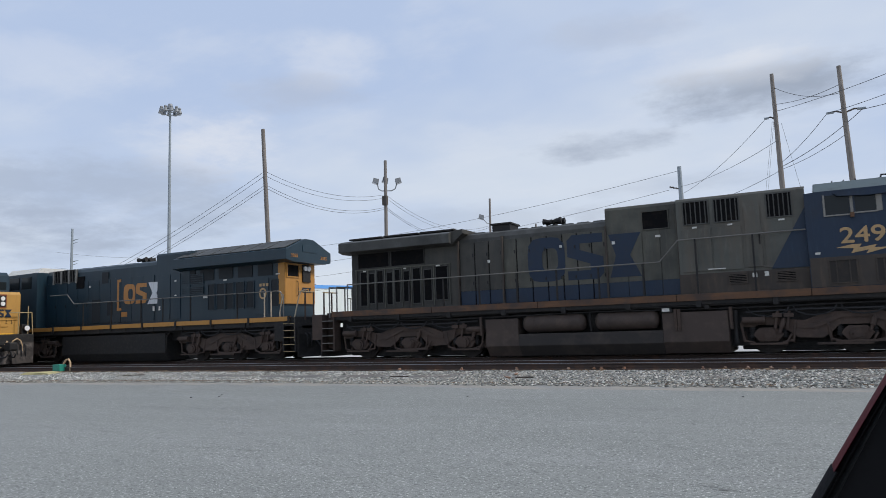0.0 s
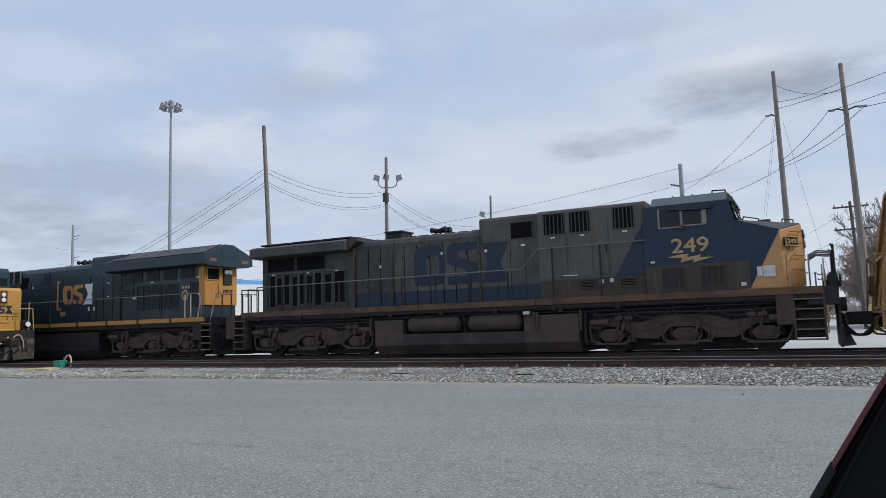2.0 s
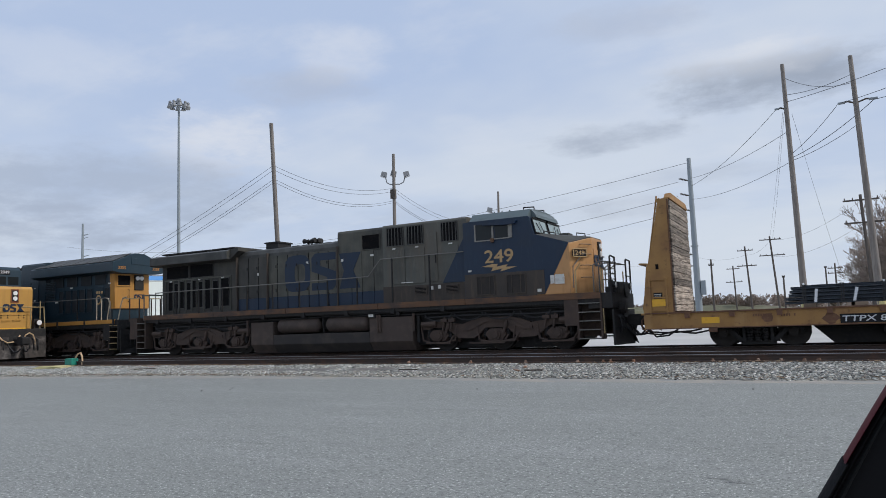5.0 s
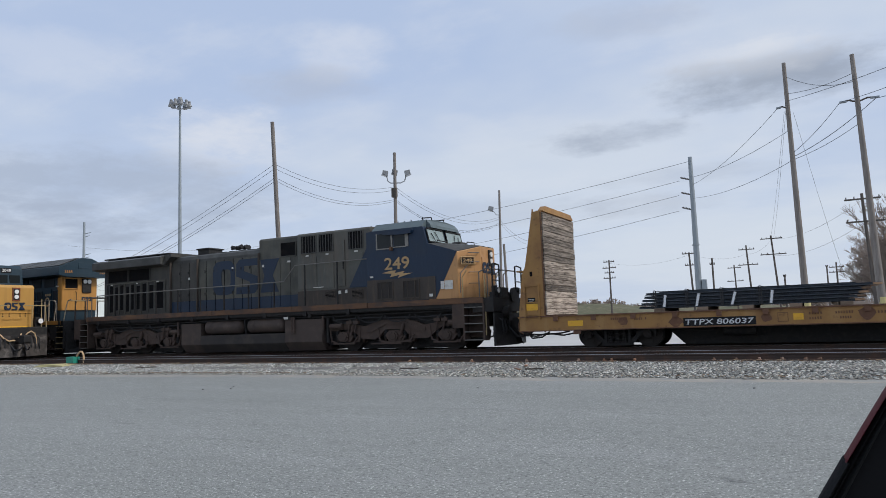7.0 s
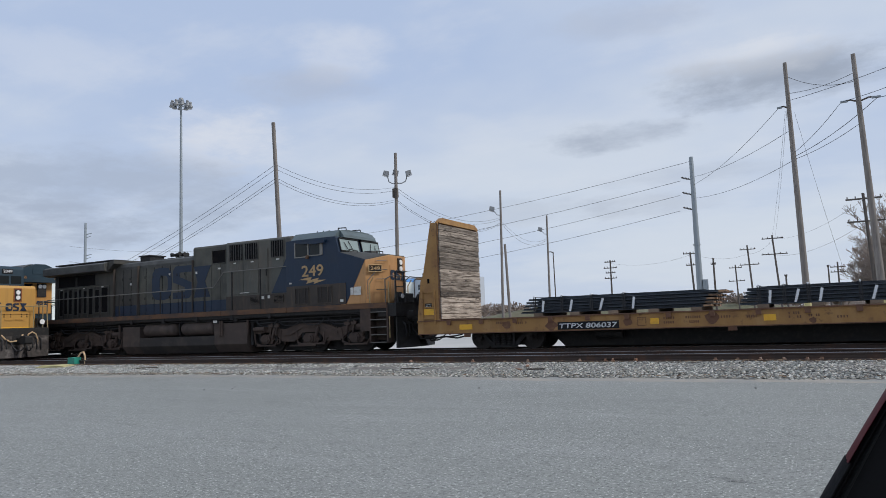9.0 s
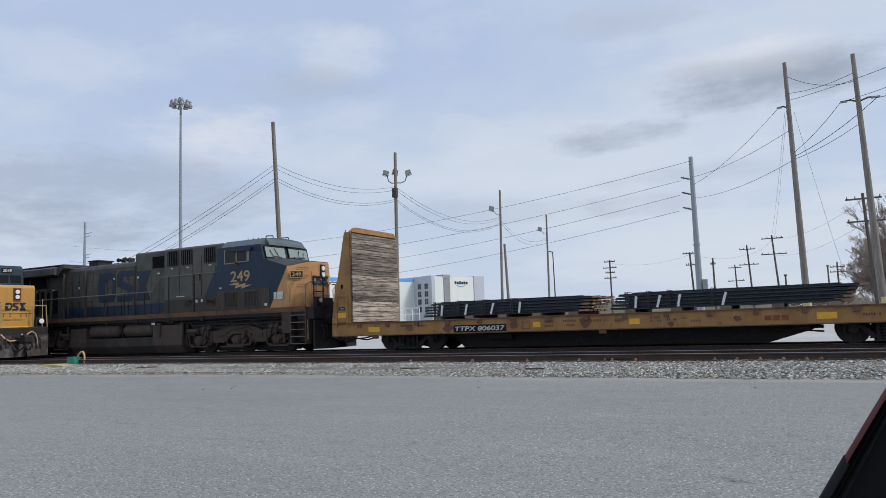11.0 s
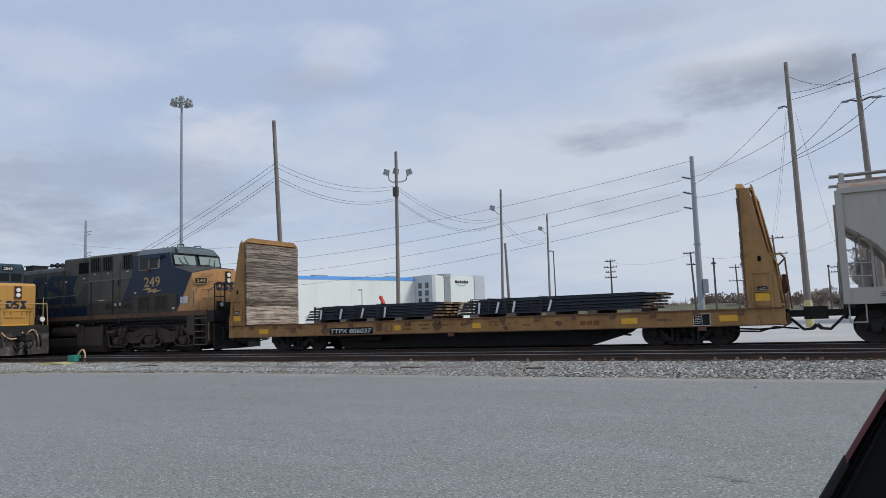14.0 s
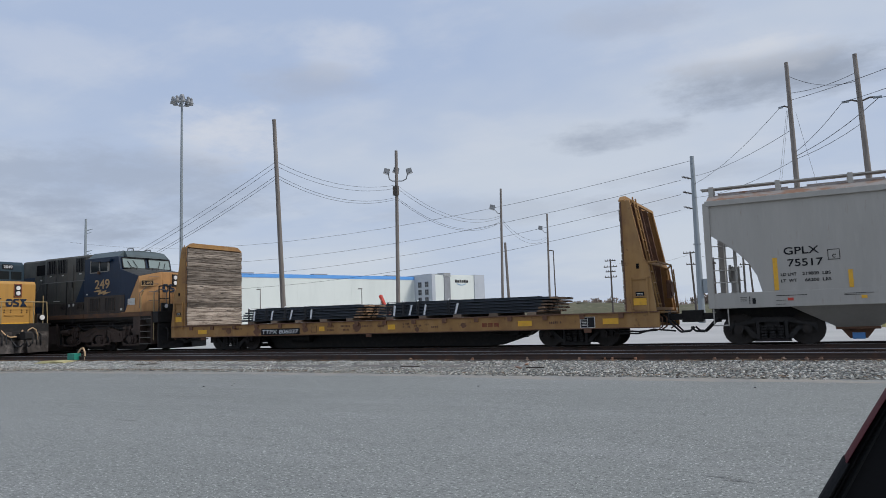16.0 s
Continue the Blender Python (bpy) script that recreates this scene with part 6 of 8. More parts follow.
    for i in range(n):
        bm.faces.new((lo[i], lo[(i + 1) % n], hi[(i + 1) % n], hi[i]))
    bm.faces.new(lo[::-1])
    bm.faces.new((hi[0], hi[1], hi[4], hi[5]))
    bm.faces.new((hi[1], hi[2], hi[3], hi[4]))
    bmesh.ops.recalc_face_normals(bm, faces=bm.faces)
    bmesh.ops.bevel(bm, geom=list(bm.edges), offset=0.03, segments=2, affect="EDGES", profile=0.6)
    part("nose", bm, "orange", t, "faded orange nose with rust stains")
    bm = B()
    ring = [(2.78, -1.47, 3.885), (3.94, -1.39, 3.52), (4.47, -0.62, 3.725), (2.78, -0.70, 3.97)]
    near = [bm.verts.new(v) for v in ring]
    away = [bm.verts.new((x, -y, z)) for x, y, z in ring]
    tops_ = [bm.faces.new(near), bm.faces.new(away[::-1]), bm.faces.new((near[3], near[2], away[2], away[3]))]
    r = bmesh.ops.extrude_face_region(bm, geom=tops_)
    bmesh.ops.translate(bm, verts=[v for v in r["geom"] if isinstance(v, bmesh.types.BMVert)], vec=(0, 0, -0.03))
    bmesh.ops.recalc_face_normals(bm, faces=bm.faces)
    box(bm, 3.35, 3.7, -0.6, -0.1, 3.80, 3.93, 0.02)
    pipe(bm, [(4.0, -0.7, 3.74), (4.02, -0.7, 3.88), (4.3, -0.7, 3.83), (4.32, -0.7, 3.70)], 0.018)
    pipe(bm, [(2.95, -1.1, 3.85), (3.0, -1.1, 4.0), (3.4, -1.1, 3.9), (3.42, -1.1, 3.72)], 0.018)
    part("nose_roof", bm, "grimy_roof", t, "dark sooty top of the nose")
    bm = B()
    vs = [(2.775, -1.505, 1.86), (3.08, -1.488, 1.86), (3.945, -1.436, 3.505), (2.775, -1.505, 3.885)]
    f = bm.faces.new([bm.verts.new(v) for v in vs])
    r = bmesh.ops.extrude_face_region(bm, geom=[f])
    bmesh.ops.translate(bm, verts=[v for v in r["geom"] if isinstance(v, bmesh.types.BMVert)], vec=(0, 0.03, 0))
    bmesh.ops.recalc_face_normals(bm, faces=bm.faces)
    part("paint_flash", bm, "blue", t, "blue diagonal paint on the nose side")
    overlay("label_plate", rect(3.28, 3.42, 2.18, 2.46), -1.475, "label", t, "worn white label")
    overlay("label_plate", rect(3.44, 3.76, 2.16, 2.48), -1.468, "label", t, "worn white label")
    # nose front fittings: number box, headlights, door, grab irons
    side = Vector((0.55, 0.80, 0)).normalized()   # along the angled near corner face
    nrm = Vector((side.y, -side.x, 0))
    def corner(k, z, out=0.0):
        p = Vector((3.95, -1.42, z)) + side * k + nrm * out
        return p
    bm = B()
    for k0, k1, z0, z1, o0, o1 in ((0.12, 0.62, 3.05, 3.27, 0.0, 0.09),):
        vs = [corner(k, z, o) for o in (o0, o1) for k, z in ((k0, z0), (k1, z0), (k1, z1), (k0, z1))]
        v = [bm.verts.new(p) for p in vs]
        for q in ((0, 1, 2, 3), (7, 6, 5, 4), (0, 4, 5, 1), (1, 5, 6, 2), (2, 6, 7, 3), (3, 7, 4, 0)):
            bm.faces.new([v[i] for i in q])
    bmesh.ops.recalc_face_normals(bm, faces=bm.faces)
    nb = part("number_box", bm, "ink", t, "dark framed number box on the nose")
    bm = B()
    ring = [corner(k, z, 0.1) for k, z in ((0.10, 3.03), (0.64, 3.03), (0.64, 3.29), (0.10, 3.29), (0.10, 3.03))]
    pipe(bm, ring, 0.018)
    part("box_rim", bm, "cream", nb, "pale rim of the number box")
    txt = lettering("249", 0.2, "cream", nb, 0, 0, 0, 0.38, "number")
    txt.matrix_basis = Matrix.Translation(corner(0.18, 3.09, 0.095)) @ Matrix.Rotation(math.atan2(side.y, side.x), 4, "Z")
    bm = B()
    box(bm, 4.48, 4.56, 0.02, 0.32, 3.02, 3.60, 0.02)
    hl = part("headlight_housing", bm, "black", t, "dark headlight housing with two lamps")
    for z in (3.18, 3.44):
        bm = B()
        rod(bm, (4.55, 0.17, z), (4.59, 0.17, z), 0.10, 14)
        part("headlight", bm, "head_lamp", hl, "round white headlight", True)
    bm = B()
    box(bm, 4.49, 4.525, -0.55, -0.02, 1.9, 3.3, 0.01)
    part("nose_door", bm, "orange", t)
    bm = B()
    for z in (3.45, 3.12, 2.75, 2.35):
        pipe(bm, [corner(0.45, z, 0.0), corner(0.45, z, 0.09), corner(0.85, z, 0.09), corner(0.85, z, 0.0)], 0.014)
    for z in (2.3, 2.7, 3.1):
        pipe(bm, [(4.5, 0.7 - 0.3, z), (4.58, 0.4, z), (4.58, 0.6, z), (4.5, 0.6, z)], 0.014)
    p0 = corner(0.05, 2.0, 0.08)
    pipe(bm, [p0, corner(0.05, 2.7, 0.1), corner(0.35, 3.0, 0.1)], 0.016)
    part("grab_iron", bm, "rail_steel", t)
    front_emblem(t, Matrix.Translation((4.535, -0.56, 2.72)) @ pose(0, 0, 0, 0, 0, 90), 1.12, 0.40, "logo_blue")
    # lettering
    lettering("249", 0.62, "cream", t, 0.94, -1.512, 3.02, 1.06, "number")
    bm = B()
    zz = [(0.80, 2.90), (1.20, 2.975), (1.42, 2.97), (1.36, 2.87), (1.78, 2.93), (1.72, 2.85), (2.12, 2.84), (1.52, 2.70), (1.58, 2.80), (1.16, 2.73), (1.24, 2.86)]
    prism(bm, zz, -1.513, -1.5)
    part("lightning_flash", bm, "cream", t, "pale yellow lightning flash")
    for u, y, z, w, h in ((-13.0 + 12, -1.30, 2.32, 0.11, 0.13), (-1.35 + 0.64, -1.30, 2.32, 0.0, 0.0), (-1.32, -1.30, 2.30, 0.13, 0.13), (-7.25, -1.0, 3.66, 0.09, 0.09), (-5.46, -1.05, 3.62, 0.1, 0.1), (-9.9, -1.0, 3.35, 0.09, 0.1), (-4.05, -1.05, 3.72, 0.16, 0.07),
                          (2.9, -1.53, 1.98, 0.14, 0.1), (0.35, -1.52, 2.78, 0.13, 0.06), (-15.1, -1.06, 3.33, 0.12, 0.05), (-13.3, -1.06, 3.33, 0.12, 0.05), (-11.9, -1.06, 3.34, 0.16, 0.05), (-2.9, -1.29, 3.85, 0.14, 0.05), (-1.9, -1.29, 3.85, 0.14, 0.05), (-2.35, -1.3, 2.55, 0.5, 0.03), (-0.5, -1.29, 3.86, 0.16, 0.05)):
        if w:
            overlay("label_plate", rect(u - w / 2, u + w / 2, z - h / 2, z + h / 2), y, "label", t)
    # roof
    bm = B()
    box(bm, -9.97, -9.27, -0.42, 0.42, 4.38, 4.72, 0.03)
    box(bm, -10.02, -9.22, -0.48, 0.48, 4.70, 4.76, 0.01)
    part("exhaust_stack", bm, "black", t, "sooty square exhaust housing")
    horn(t, -7.78, 4.55)
    bm = B()
    for k in range(9):
        q = -10.6 + 0.55 * k
        if not -10.2 < q < -9.0:
            box(bm, q, q + 0.4, -0.62, 0.62, 4.41, 4.47, 0.02)
    box(bm, -5.65, 0.1, -0.6, 0.6, 4.76, 4.82, 0.02)
    part("roof_hatch", bm, "grimy_roof", t)
    # walkways, rails and ends
    handrail(t, [(-15.62, 1.82), (-15.62, 2.83), (-3.98, 2.86), (-3.4, 3.48), (0.1, 3.5)], [(u, 2.83) for u in (-14.3, -12.9, -11.5, -10.1, -8.7, -7.3, -5.9, -4.5)] + [(-2.9, 3.48), (-1.3, 3.48)], -1.47)
    for x in (-16.25, -16.6):
        bm = B()
        pipe(bm, [(x, -1.3, 1.6), (x, -1.3, 2.78), (x + 0.1, -0.4, 2.78), (x + 0.1, -0.4, 1.7)], 0.028)
        part("end_rail", bm, "rail_steel", t)
    steps(t, -16.85, -16.28, -1.5, "frame", "rail_steel")
    steps(t, -16.85, -16.28, 1.5, "frame", "rail_steel")
    steps(t, 4.15, 4.92, -1.5, "frame", "rail_steel")
    steps(t, 4.15, 4.92, 1.5, "frame", "rail_yellow")
    bm = B()
    box(bm, -16.9, -16.3, -1.08, 1.08, 1.4, 1.8, 0.02)
    part("end_platform", bm, "black", t, "dark end platform")
    bm = B()
    box(bm, 4.5, 5.3, -1.45, 1.45, 1.30, 1.80, 0.03)
    box(bm, 4.95, 5.3, -1.0, 1.0, 1.75, 2.0, 0.03)
    part("end_platform", bm, "black", t, "dark end platform")
    for y in (-1.42, 1.42):
        for way in ([(4.12, y, 1.5), (4.12, y, 2.55), (4.3, y, 2.8)], [(4.98, y, 0.5), (4.98, y, 2.6)]):
            bm = B()
            pipe(bm, way, 0.022)
            part("grab_rail", bm, "rail_yellow", t, "worn yellow stair grab rail")
    for y0, y1 in ((-1.35, -0.75), (0.75, 1.35)):
        bm = B()
        pipe(bm, [(5.25, y0, 1.7), (5.25, y0, 2.95), (5.2, (y0 + y1) / 2, 3.0), (5.25, y1, 2.95), (5.25, y1, 1.7)], 0.03)
        pipe(bm, [(5.25, y0, 2.4), (5.25, y1, 2.4)], 0.02)
        part("front_rail", bm, "black", t, "dark front platform railing")
    for y in (-1.0, 1.0):
        bm = B()
        rod(bm, (5.2, y, 2.05), (5.32, y, 2.05), 0.11, 12)
        box(bm, 5.1, 5.22, y - 0.14, y + 0.14, 1.8, 2.2, 0.02)
        dl = part("ditch_light", bm, "black", t)
        bm = B()
        rod(bm, (5.32, y, 2.05), (5.34, y, 2.05), 0.095, 12)
        part("lens", bm, "head_lamp", dl, smooth=True)
    for y in (-1.1, -0.4, 0.4, 1.1):
        bm = B()
        pipe(bm, [(4.62, y, 1.8), (4.62, y, 2.72), (4.85, y * 0.9, 2.85), (5.2, y * 0.85, 2.8)], 0.022)
        part("platform_rail", bm, "rail_steel", t, "thin grey platform rail")
    bm = B()
    rod(bm, (5.28, 0.3, 1.9), (5.36, 0.3, 1.9), 0.26, 18)
    part("brake_wheel", bm, "black", t, "dark round brake wheel", True)
    bm = B()
    rod(bm, (5.2, -0.5, 1.3), (5.5, -0.5, 1.3), 0.2, 14)
    part("buffer_drum", bm, "black", t, smooth=True)
    bm = B()
    box(bm, 5.05, 5.4, -0.9, -0.3, 1.8, 2.15, 0.04)
    part("jumper_box", bm, "black", t)
    plow(t, 5.25, 1)
    plow(t, -16.9, -1)
    coupler(t, 5.3, 1)
    coupler(t, -16.9, -1)
    # tanks
    fuel_tank(t, -9.95, -8.75, 0.03, 1.30, "tank_dust")
    fuel_tank(t, -8.75, -4.02, 0.03, 0.77, "tank")
    fuel_tank(t, -4.02, -2.13, 0.05, 1.30, "tank_dust")
    for a, b in ((-8.62, -6.48), (-6.15, -4.15)):
        bm = B()
        rod(bm, (a + 0.2, -1.12, 1.11), (b - 0.2, -1.12, 1.11), 0.30, 24)
        for q, s in ((a + 0.2, -1), (b - 0.2, 1)):
            bmesh.ops.create_uvsphere(bm, u_segments=24, v_segments=12, radius=0.299, matrix=Matrix.Translation((q, -1.12, 1.11)) @ Matrix.Diagonal((0.75, 1, 1, 1)))
        r = part("air_reservoir", bm, "tank_dust", t, "dusty cylindrical air reservoir", True)
        for q in (a + 0.45, b - 0.45):
            bm = B()
            rod(bm, (q - 0.02, -1.12, 1.11), (q + 0.02, -1.12, 1.11), 0.306, 24)
            part("band", bm, "tank_dust", r)
    bm = B()
    box(bm, -8.7, -4.05, -0.8, 0.8, 0.7, 1.5)
    pipe(bm, [(-6.32, -1.2, 1.5), (-6.32, -1.25, 1.2), (-6.3, -1.2, 0.8)], 0.04)
    box(bm, -3.98, -3.7, -1.46, -1.4, 1.3, 1.42, 0.01)
    rod(bm, (-2.7, -1.48, 1.42), (-2.7, -1.40, 1.42), 0.07, 12)
    part("tank_support", bm, "black", t)
    overlay("label_plate", rect(-4.0, -3.78, 1.33, 1.43), -1.47, "label", t)
    for q in (-3.62, -3.52, -2.05, -10.1):
        bm = B()
        rod(bm, (q, -1.44, 0.75), (q, -1.44, 1.4), 0.05, 8)
        part("filler_pipe", bm, "frame", t)
    # dark box added beside the post to close the bright gap before the truck
    bm = B()
    box(bm, -2.2, -1.5, -0.95, 0.95, 0.24, 1.0, 0.04)
    rod(bm, (-1.95, -1.25, 0.35), (-1.95, -1.25, 1.3), 0.07, 10)
    part("sand_trap", bm, "black", t)
    loco_truck(t, 1.15, 2.24, c)
    loco_truck(t, -13.0, 2.2, c)
    finish(t, c)
    return t


loco_grey()
# ---- yellow bulkhead flatcar and its load ----
def freight_frame(parent, a1, a2, y, r, mat):
    """Cast freight side frame with spring group between two axles."""
    m, h = (a1 + a2) / 2, (a2 - a1) / 2
    s = -1 if y < 0 else 1
    bm = B()
    # top chord, two struts down to the spring seat, and the pedestals
    for o in ([(-h - 0.26, r - 0.10), (-h - 0.26, r + 0.17), (-h + 0.16, r + 0.22), (-0.45, r + 0.35), (0.45, r + 0.35), (h - 0.16, r + 0.22), (h + 0.26, r + 0.17), (h + 0.26, r - 0.10), (h + 0.16, r + 0.06), (0.42, r + 0.20), (-0.42, r + 0.20), (-h - 0.16, r + 0.06)],
              [(-h + 0.06, r + 0.10), (-h + 0.24, r + 0.10), (-0.34, r - 0.26), (-0.46, r - 0.32)], [(h - 0.06, r + 0.10), (h - 0.24, r + 0.10), (0.34, r - 0.26), (0.46, r - 0.32)],
              [(-0.5, r - 0.36), (0.5, r - 0.36), (0.46, r - 0.26), (-0.46, r - 0.26)]):
        prism(bm, [(m + p, q) for p, q in o], y - 0.05, y + 0.05)
    for q in (-1, 1):
        prism(bm, [(m + q * 0.42, r - 0.30), (m + q * 0.34, r - 0.30), (m + q * 0.34, r + 0.26), (m + q * 0.42, r + 0.26)], y - 0.06, y + 0.08 * s)
    f = part("side_frame", bm, mat, parent, "dark cast freight truck side frame")
    for q in (-0.22, 0.0, 0.22):
        bm = B()
        for k in range(5):
            rod(bm, (m + q, y + 0.06 * s, r - 0.27 + 0.08 * k), (m + q, y + 0.06 * s, r - 0.22 + 0.08 * k), 0.085, 10)
        part("spring", bm, "black", f)
    for a in (a1, a2):
        bm = B()
        rod(bm, (a, y - 0.06, r), (a, y + 0.10 * s + 0.0001, r), 0.13, 14)
        rod(bm, (a, y + 0.08 * s, r), (a, y + 0.13 * s, r), 0.06, 8)
        part("bearing_cap", bm, "wheel", f, smooth=True)


def freight_truck(parent, a1, a2, r, c, mat="black"):
    for y in (-1.02, 1.02):
        freight_frame(parent, a1, a2, y, r, mat)
    bm = B()
    m = (a1 + a2) / 2
    box(bm, m - 0.2, m + 0.2, -1.0, 1.0, r - 0.05, r + 0.28, 0.03)
    box(bm, a1 + 0.5, a1 + 0.58, -0.85, 0.85, r - 0.15, r - 0.03)
    box(bm, a2 - 0.58, a2 - 0.5, -0.85, 0.85, r - 0.15, r - 0.03)
    part("bolster", bm, "black", parent)
    # dark plate added behind the side frame to close bright gaps in the truck
    bm = B()
    box(bm, a1 + 0.45, a2 - 0.45, -0.55, -0.47, r - 0.28, r + 0.22, 0.02)
    part("brake_beam", bm, "black", parent)
    for a in (a1, a2):
        wheelset(parent, a, r, c)


WIDE = 1.84            # far edge of the flatcar from the track centre


def bulkhead(t, xf, s):
    """End wall: planks face the load at xf, sloping side plates run out behind (s: -1 behind is -x, +1 is +x)."""
    def X(d):
        return xf + s * d
    for y0, y1 in ((-1.52, -1.44), (WIDE - 0.04, WIDE + 0.04)):
        bm = B()
        o = [(X(0.03), 1.08), (X(-0.02), 0.58), (X(0.94), 0.58), (X(0.94), 1.2), (X(0.78), 2.5), (X(0.66), 2.75), (X(0.30), 4.60), (X(0.0), 4.62)]
        prism(bm, o, y0, y1, 0.008)
        sp = part("side_plate", bm, "flat_yellow", t, "faded yellow tapered side plate")
        if y0 < 0:
            bm = B()
            for a, b in ((0.18, 0.24), (0.68, 0.74)):
                box(bm, min(X(a), X(b)), max(X(a), X(b)), y0 - 0.05, y0 - 0.005, 0.95, 2.15, 0.008)
            for z in (1.15, 1.55, 2.1):
                box(bm, min(X(0.2), X(0.72)), max(X(0.2), X(0.72)), y0 - 0.045, y0 - 0.01, z - 0.02, z + 0.02)
            part("ladder_panel", bm, "flat_yellow", sp)
            bm = B()
            box(bm, min(X(0.26), X(0.66)), max(X(0.26), X(0.66)), y0 - 0.015, y0 - 0.002, 1.28, 1.5)
            part("yellow_patch", bm, "bright_yellow", sp, "bright yellow reflective patch")
            bm = B()
            box(bm, min(X(0.34), X(0.6)), max(X(0.34), X(0.6)), y0 - 0.02, y0 - 0.004, 1.52, 1.70)
            pl = part("data_plate", bm, "ink", sp, "small black data plate")
            bm = B()
            for k in range(3):
                box(bm, min(X(0.37), X(0.57)), max(X(0.37), X(0.57)), y0 - 0.024, y0 - 0.018, 1.54 + 0.05 * k, 1.555 + 0.05 * k)
            part("plate_text", bm, "label", sp)
            bm = B()
            prism(bm, [(X(0.40), 2.42), (X(0.49), 2.42), (X(0.49), 2.58), (X(0.40), 2.58)], y0 - 0.012, y0 - 0.002, 0.003)
            part("slot", bm, "mesh_dark", sp)
            bm = B()
            box(bm, min(X(0.0), X(0.04)), max(X(0.0), X(0.04)), y0 - 0.012, y0 - 0.002, 1.1, 4.58)
            for k in range(22):
                rod(bm, (X(0.02), y0 - 0.022, 1.2 + 0.155 * k), (X(0.02), y0 - 0.002, 1.2 + 0.155 * k), 0.014, 6)
            part("bolt_strip", bm, "flat_rust_shade", sp, "dark bolted edge strip")
    # plank face, board by board
    bm = B()
    box(bm, min(X(-0.05), X(0.0)), max(X(-0.05), X(0.0)), -1.50, WIDE, -0.094, 0.094, 0.010)
    first = None
    n = 17
    for k in range(n):
        z = 1.21 + 0.203 * k
        m = pose(random.uniform(-0.012, 0.012), random.uniform(-0.015, 0.015), z, 0.0, 0, 0)
        if first is None:
            first = part("plank", bm, "plank", t, "weathered grey plank")
            first.matrix_basis = m
        else:
            again(first, m=m)
    bm = B()
    prism(bm, [(-1.46, 4.60), (WIDE - 0.04, 4.60), (WIDE - 0.04, 4.64), (WIDE - 0.3, 4.80), (-1.2, 4.80), (-1.46, 4.64)], min(X(-0.06), X(0.12)), max(X(-0.06), X(0.12)), 0.01, axis="x")
    part("top_cap", bm, "flat_yellow", t, "yellow cap over the planks")
    # ribs and back plate, with shade put into their dark rust colour
    bm = B()
    prism(bm, [(X(0.02), 1.08), (X(0.08), 1.08), (X(0.08), 4.6), (X(0.02), 4.6)], -1.43, WIDE - 0.05)
    part("back_plate", bm, "flat_rust_shade", t, "back of the end wall, shade painted in as dark rust")
    for y in (-0.75, 0.2, 1.1):
        bm = B()
        prism(bm, [(X(0.08), 1.1), (X(0.7), 1.1), (X(0.62), 2.6), (X(0.28), 4.58), (X(0.08), 4.58)], y - 0.03, y + 0.03, 0.005)
        part("rib", bm, "flat_rust_shade", t, "upright rib, shade painted in as dark rust")
    bm = B()
    y = -1.12
    for d in (-0.2, 0.2):
        rod(bm, (X(0.98), y + d, 1.2), (X(0.36), y + d, 4.72), 0.025, 6)
    for k in range(10):
        q = k / 10
        rod(bm, (X(0.98 - 0.62 * q), y - 0.2, 1.3 + 3.4 * q), (X(0.98 - 0.62 * q), y + 0.2, 1.3 + 3.4 * q), 0.018, 6)
    part("ladder", bm, "flat_yellow", t, "yellow end ladder")
    for y in (-0.82, WIDE - 0.12):
        bm = B()
        rod(bm, (X(0.86), y, 1.15), (X(0.70), y, 2.62), 0.035, 8)
        rod(bm, (X(0.70), y, 2.62), (X(0.33), y, 4.60), 0.035, 8)
        part("edge_bar", bm, "flat_yellow", t, "yellow edge bar")
    for z, d in ((2.62, 0.70), (4.58, 0.34), (1.16, 0.86)):
        bm = B()
        box(bm, min(X(d - 0.04), X(d + 0.03)), max(X(d - 0.04), X(d + 0.03)), -1.42, WIDE - 0.06, z - 0.045, z + 0.045, 0.008)
        part("cross_bar", bm, "flat_yellow", t, "yellow cross bar")
    bm = B()
    box(bm, min(X(0.9), X(1.02)), max(X(0.9), X(1.02)), 0.5, 0.95, 1.5, 2.1, 0.02)
    rod(bm, (X(1.02), 0.72, 1.8), (X(1.06), 0.72, 1.8), 0.24, 16)
    part("hand_brake", bm, "flat_rust_shade", t, "rusty hand brake housing and wheel")
    for y in (-1.3, -0.6, 0.9):
        bm = B()
        pipe(bm, [(X(0.92), y, 1.0), (X(1.06), y, 0.86), (X(1.05), y, 0.60), (X(0.9), y, 0.5)], 0.022)
        part("grab_iron", bm, "flat_rust_shade", t)
    bm = B()
    pipe(bm, [(X(0.75), -1.45, 2.6), (X(1.0), -1.4, 2.62), (X(1.02), 0.9, 2.62), (X(0.8), 0.95, 2.4)], 0.03)
    pipe(bm, [(X(1.02), 0.9, 2.62), (X(1.08), 1.2, 1.2)], 0.025)
    pipe(bm, [(X(1.0), 1.4, 2.5), (X(1.1), 1.4, 1.0)], 0.025)
    box(bm, min(X(0.6), X(1.05)), max(X(0.6), X(1.05)), -1.4, WIDE - 0.06, 1.02, 1.08, 0.01)
    part("brake_platform", bm, "flat_yellow", t)


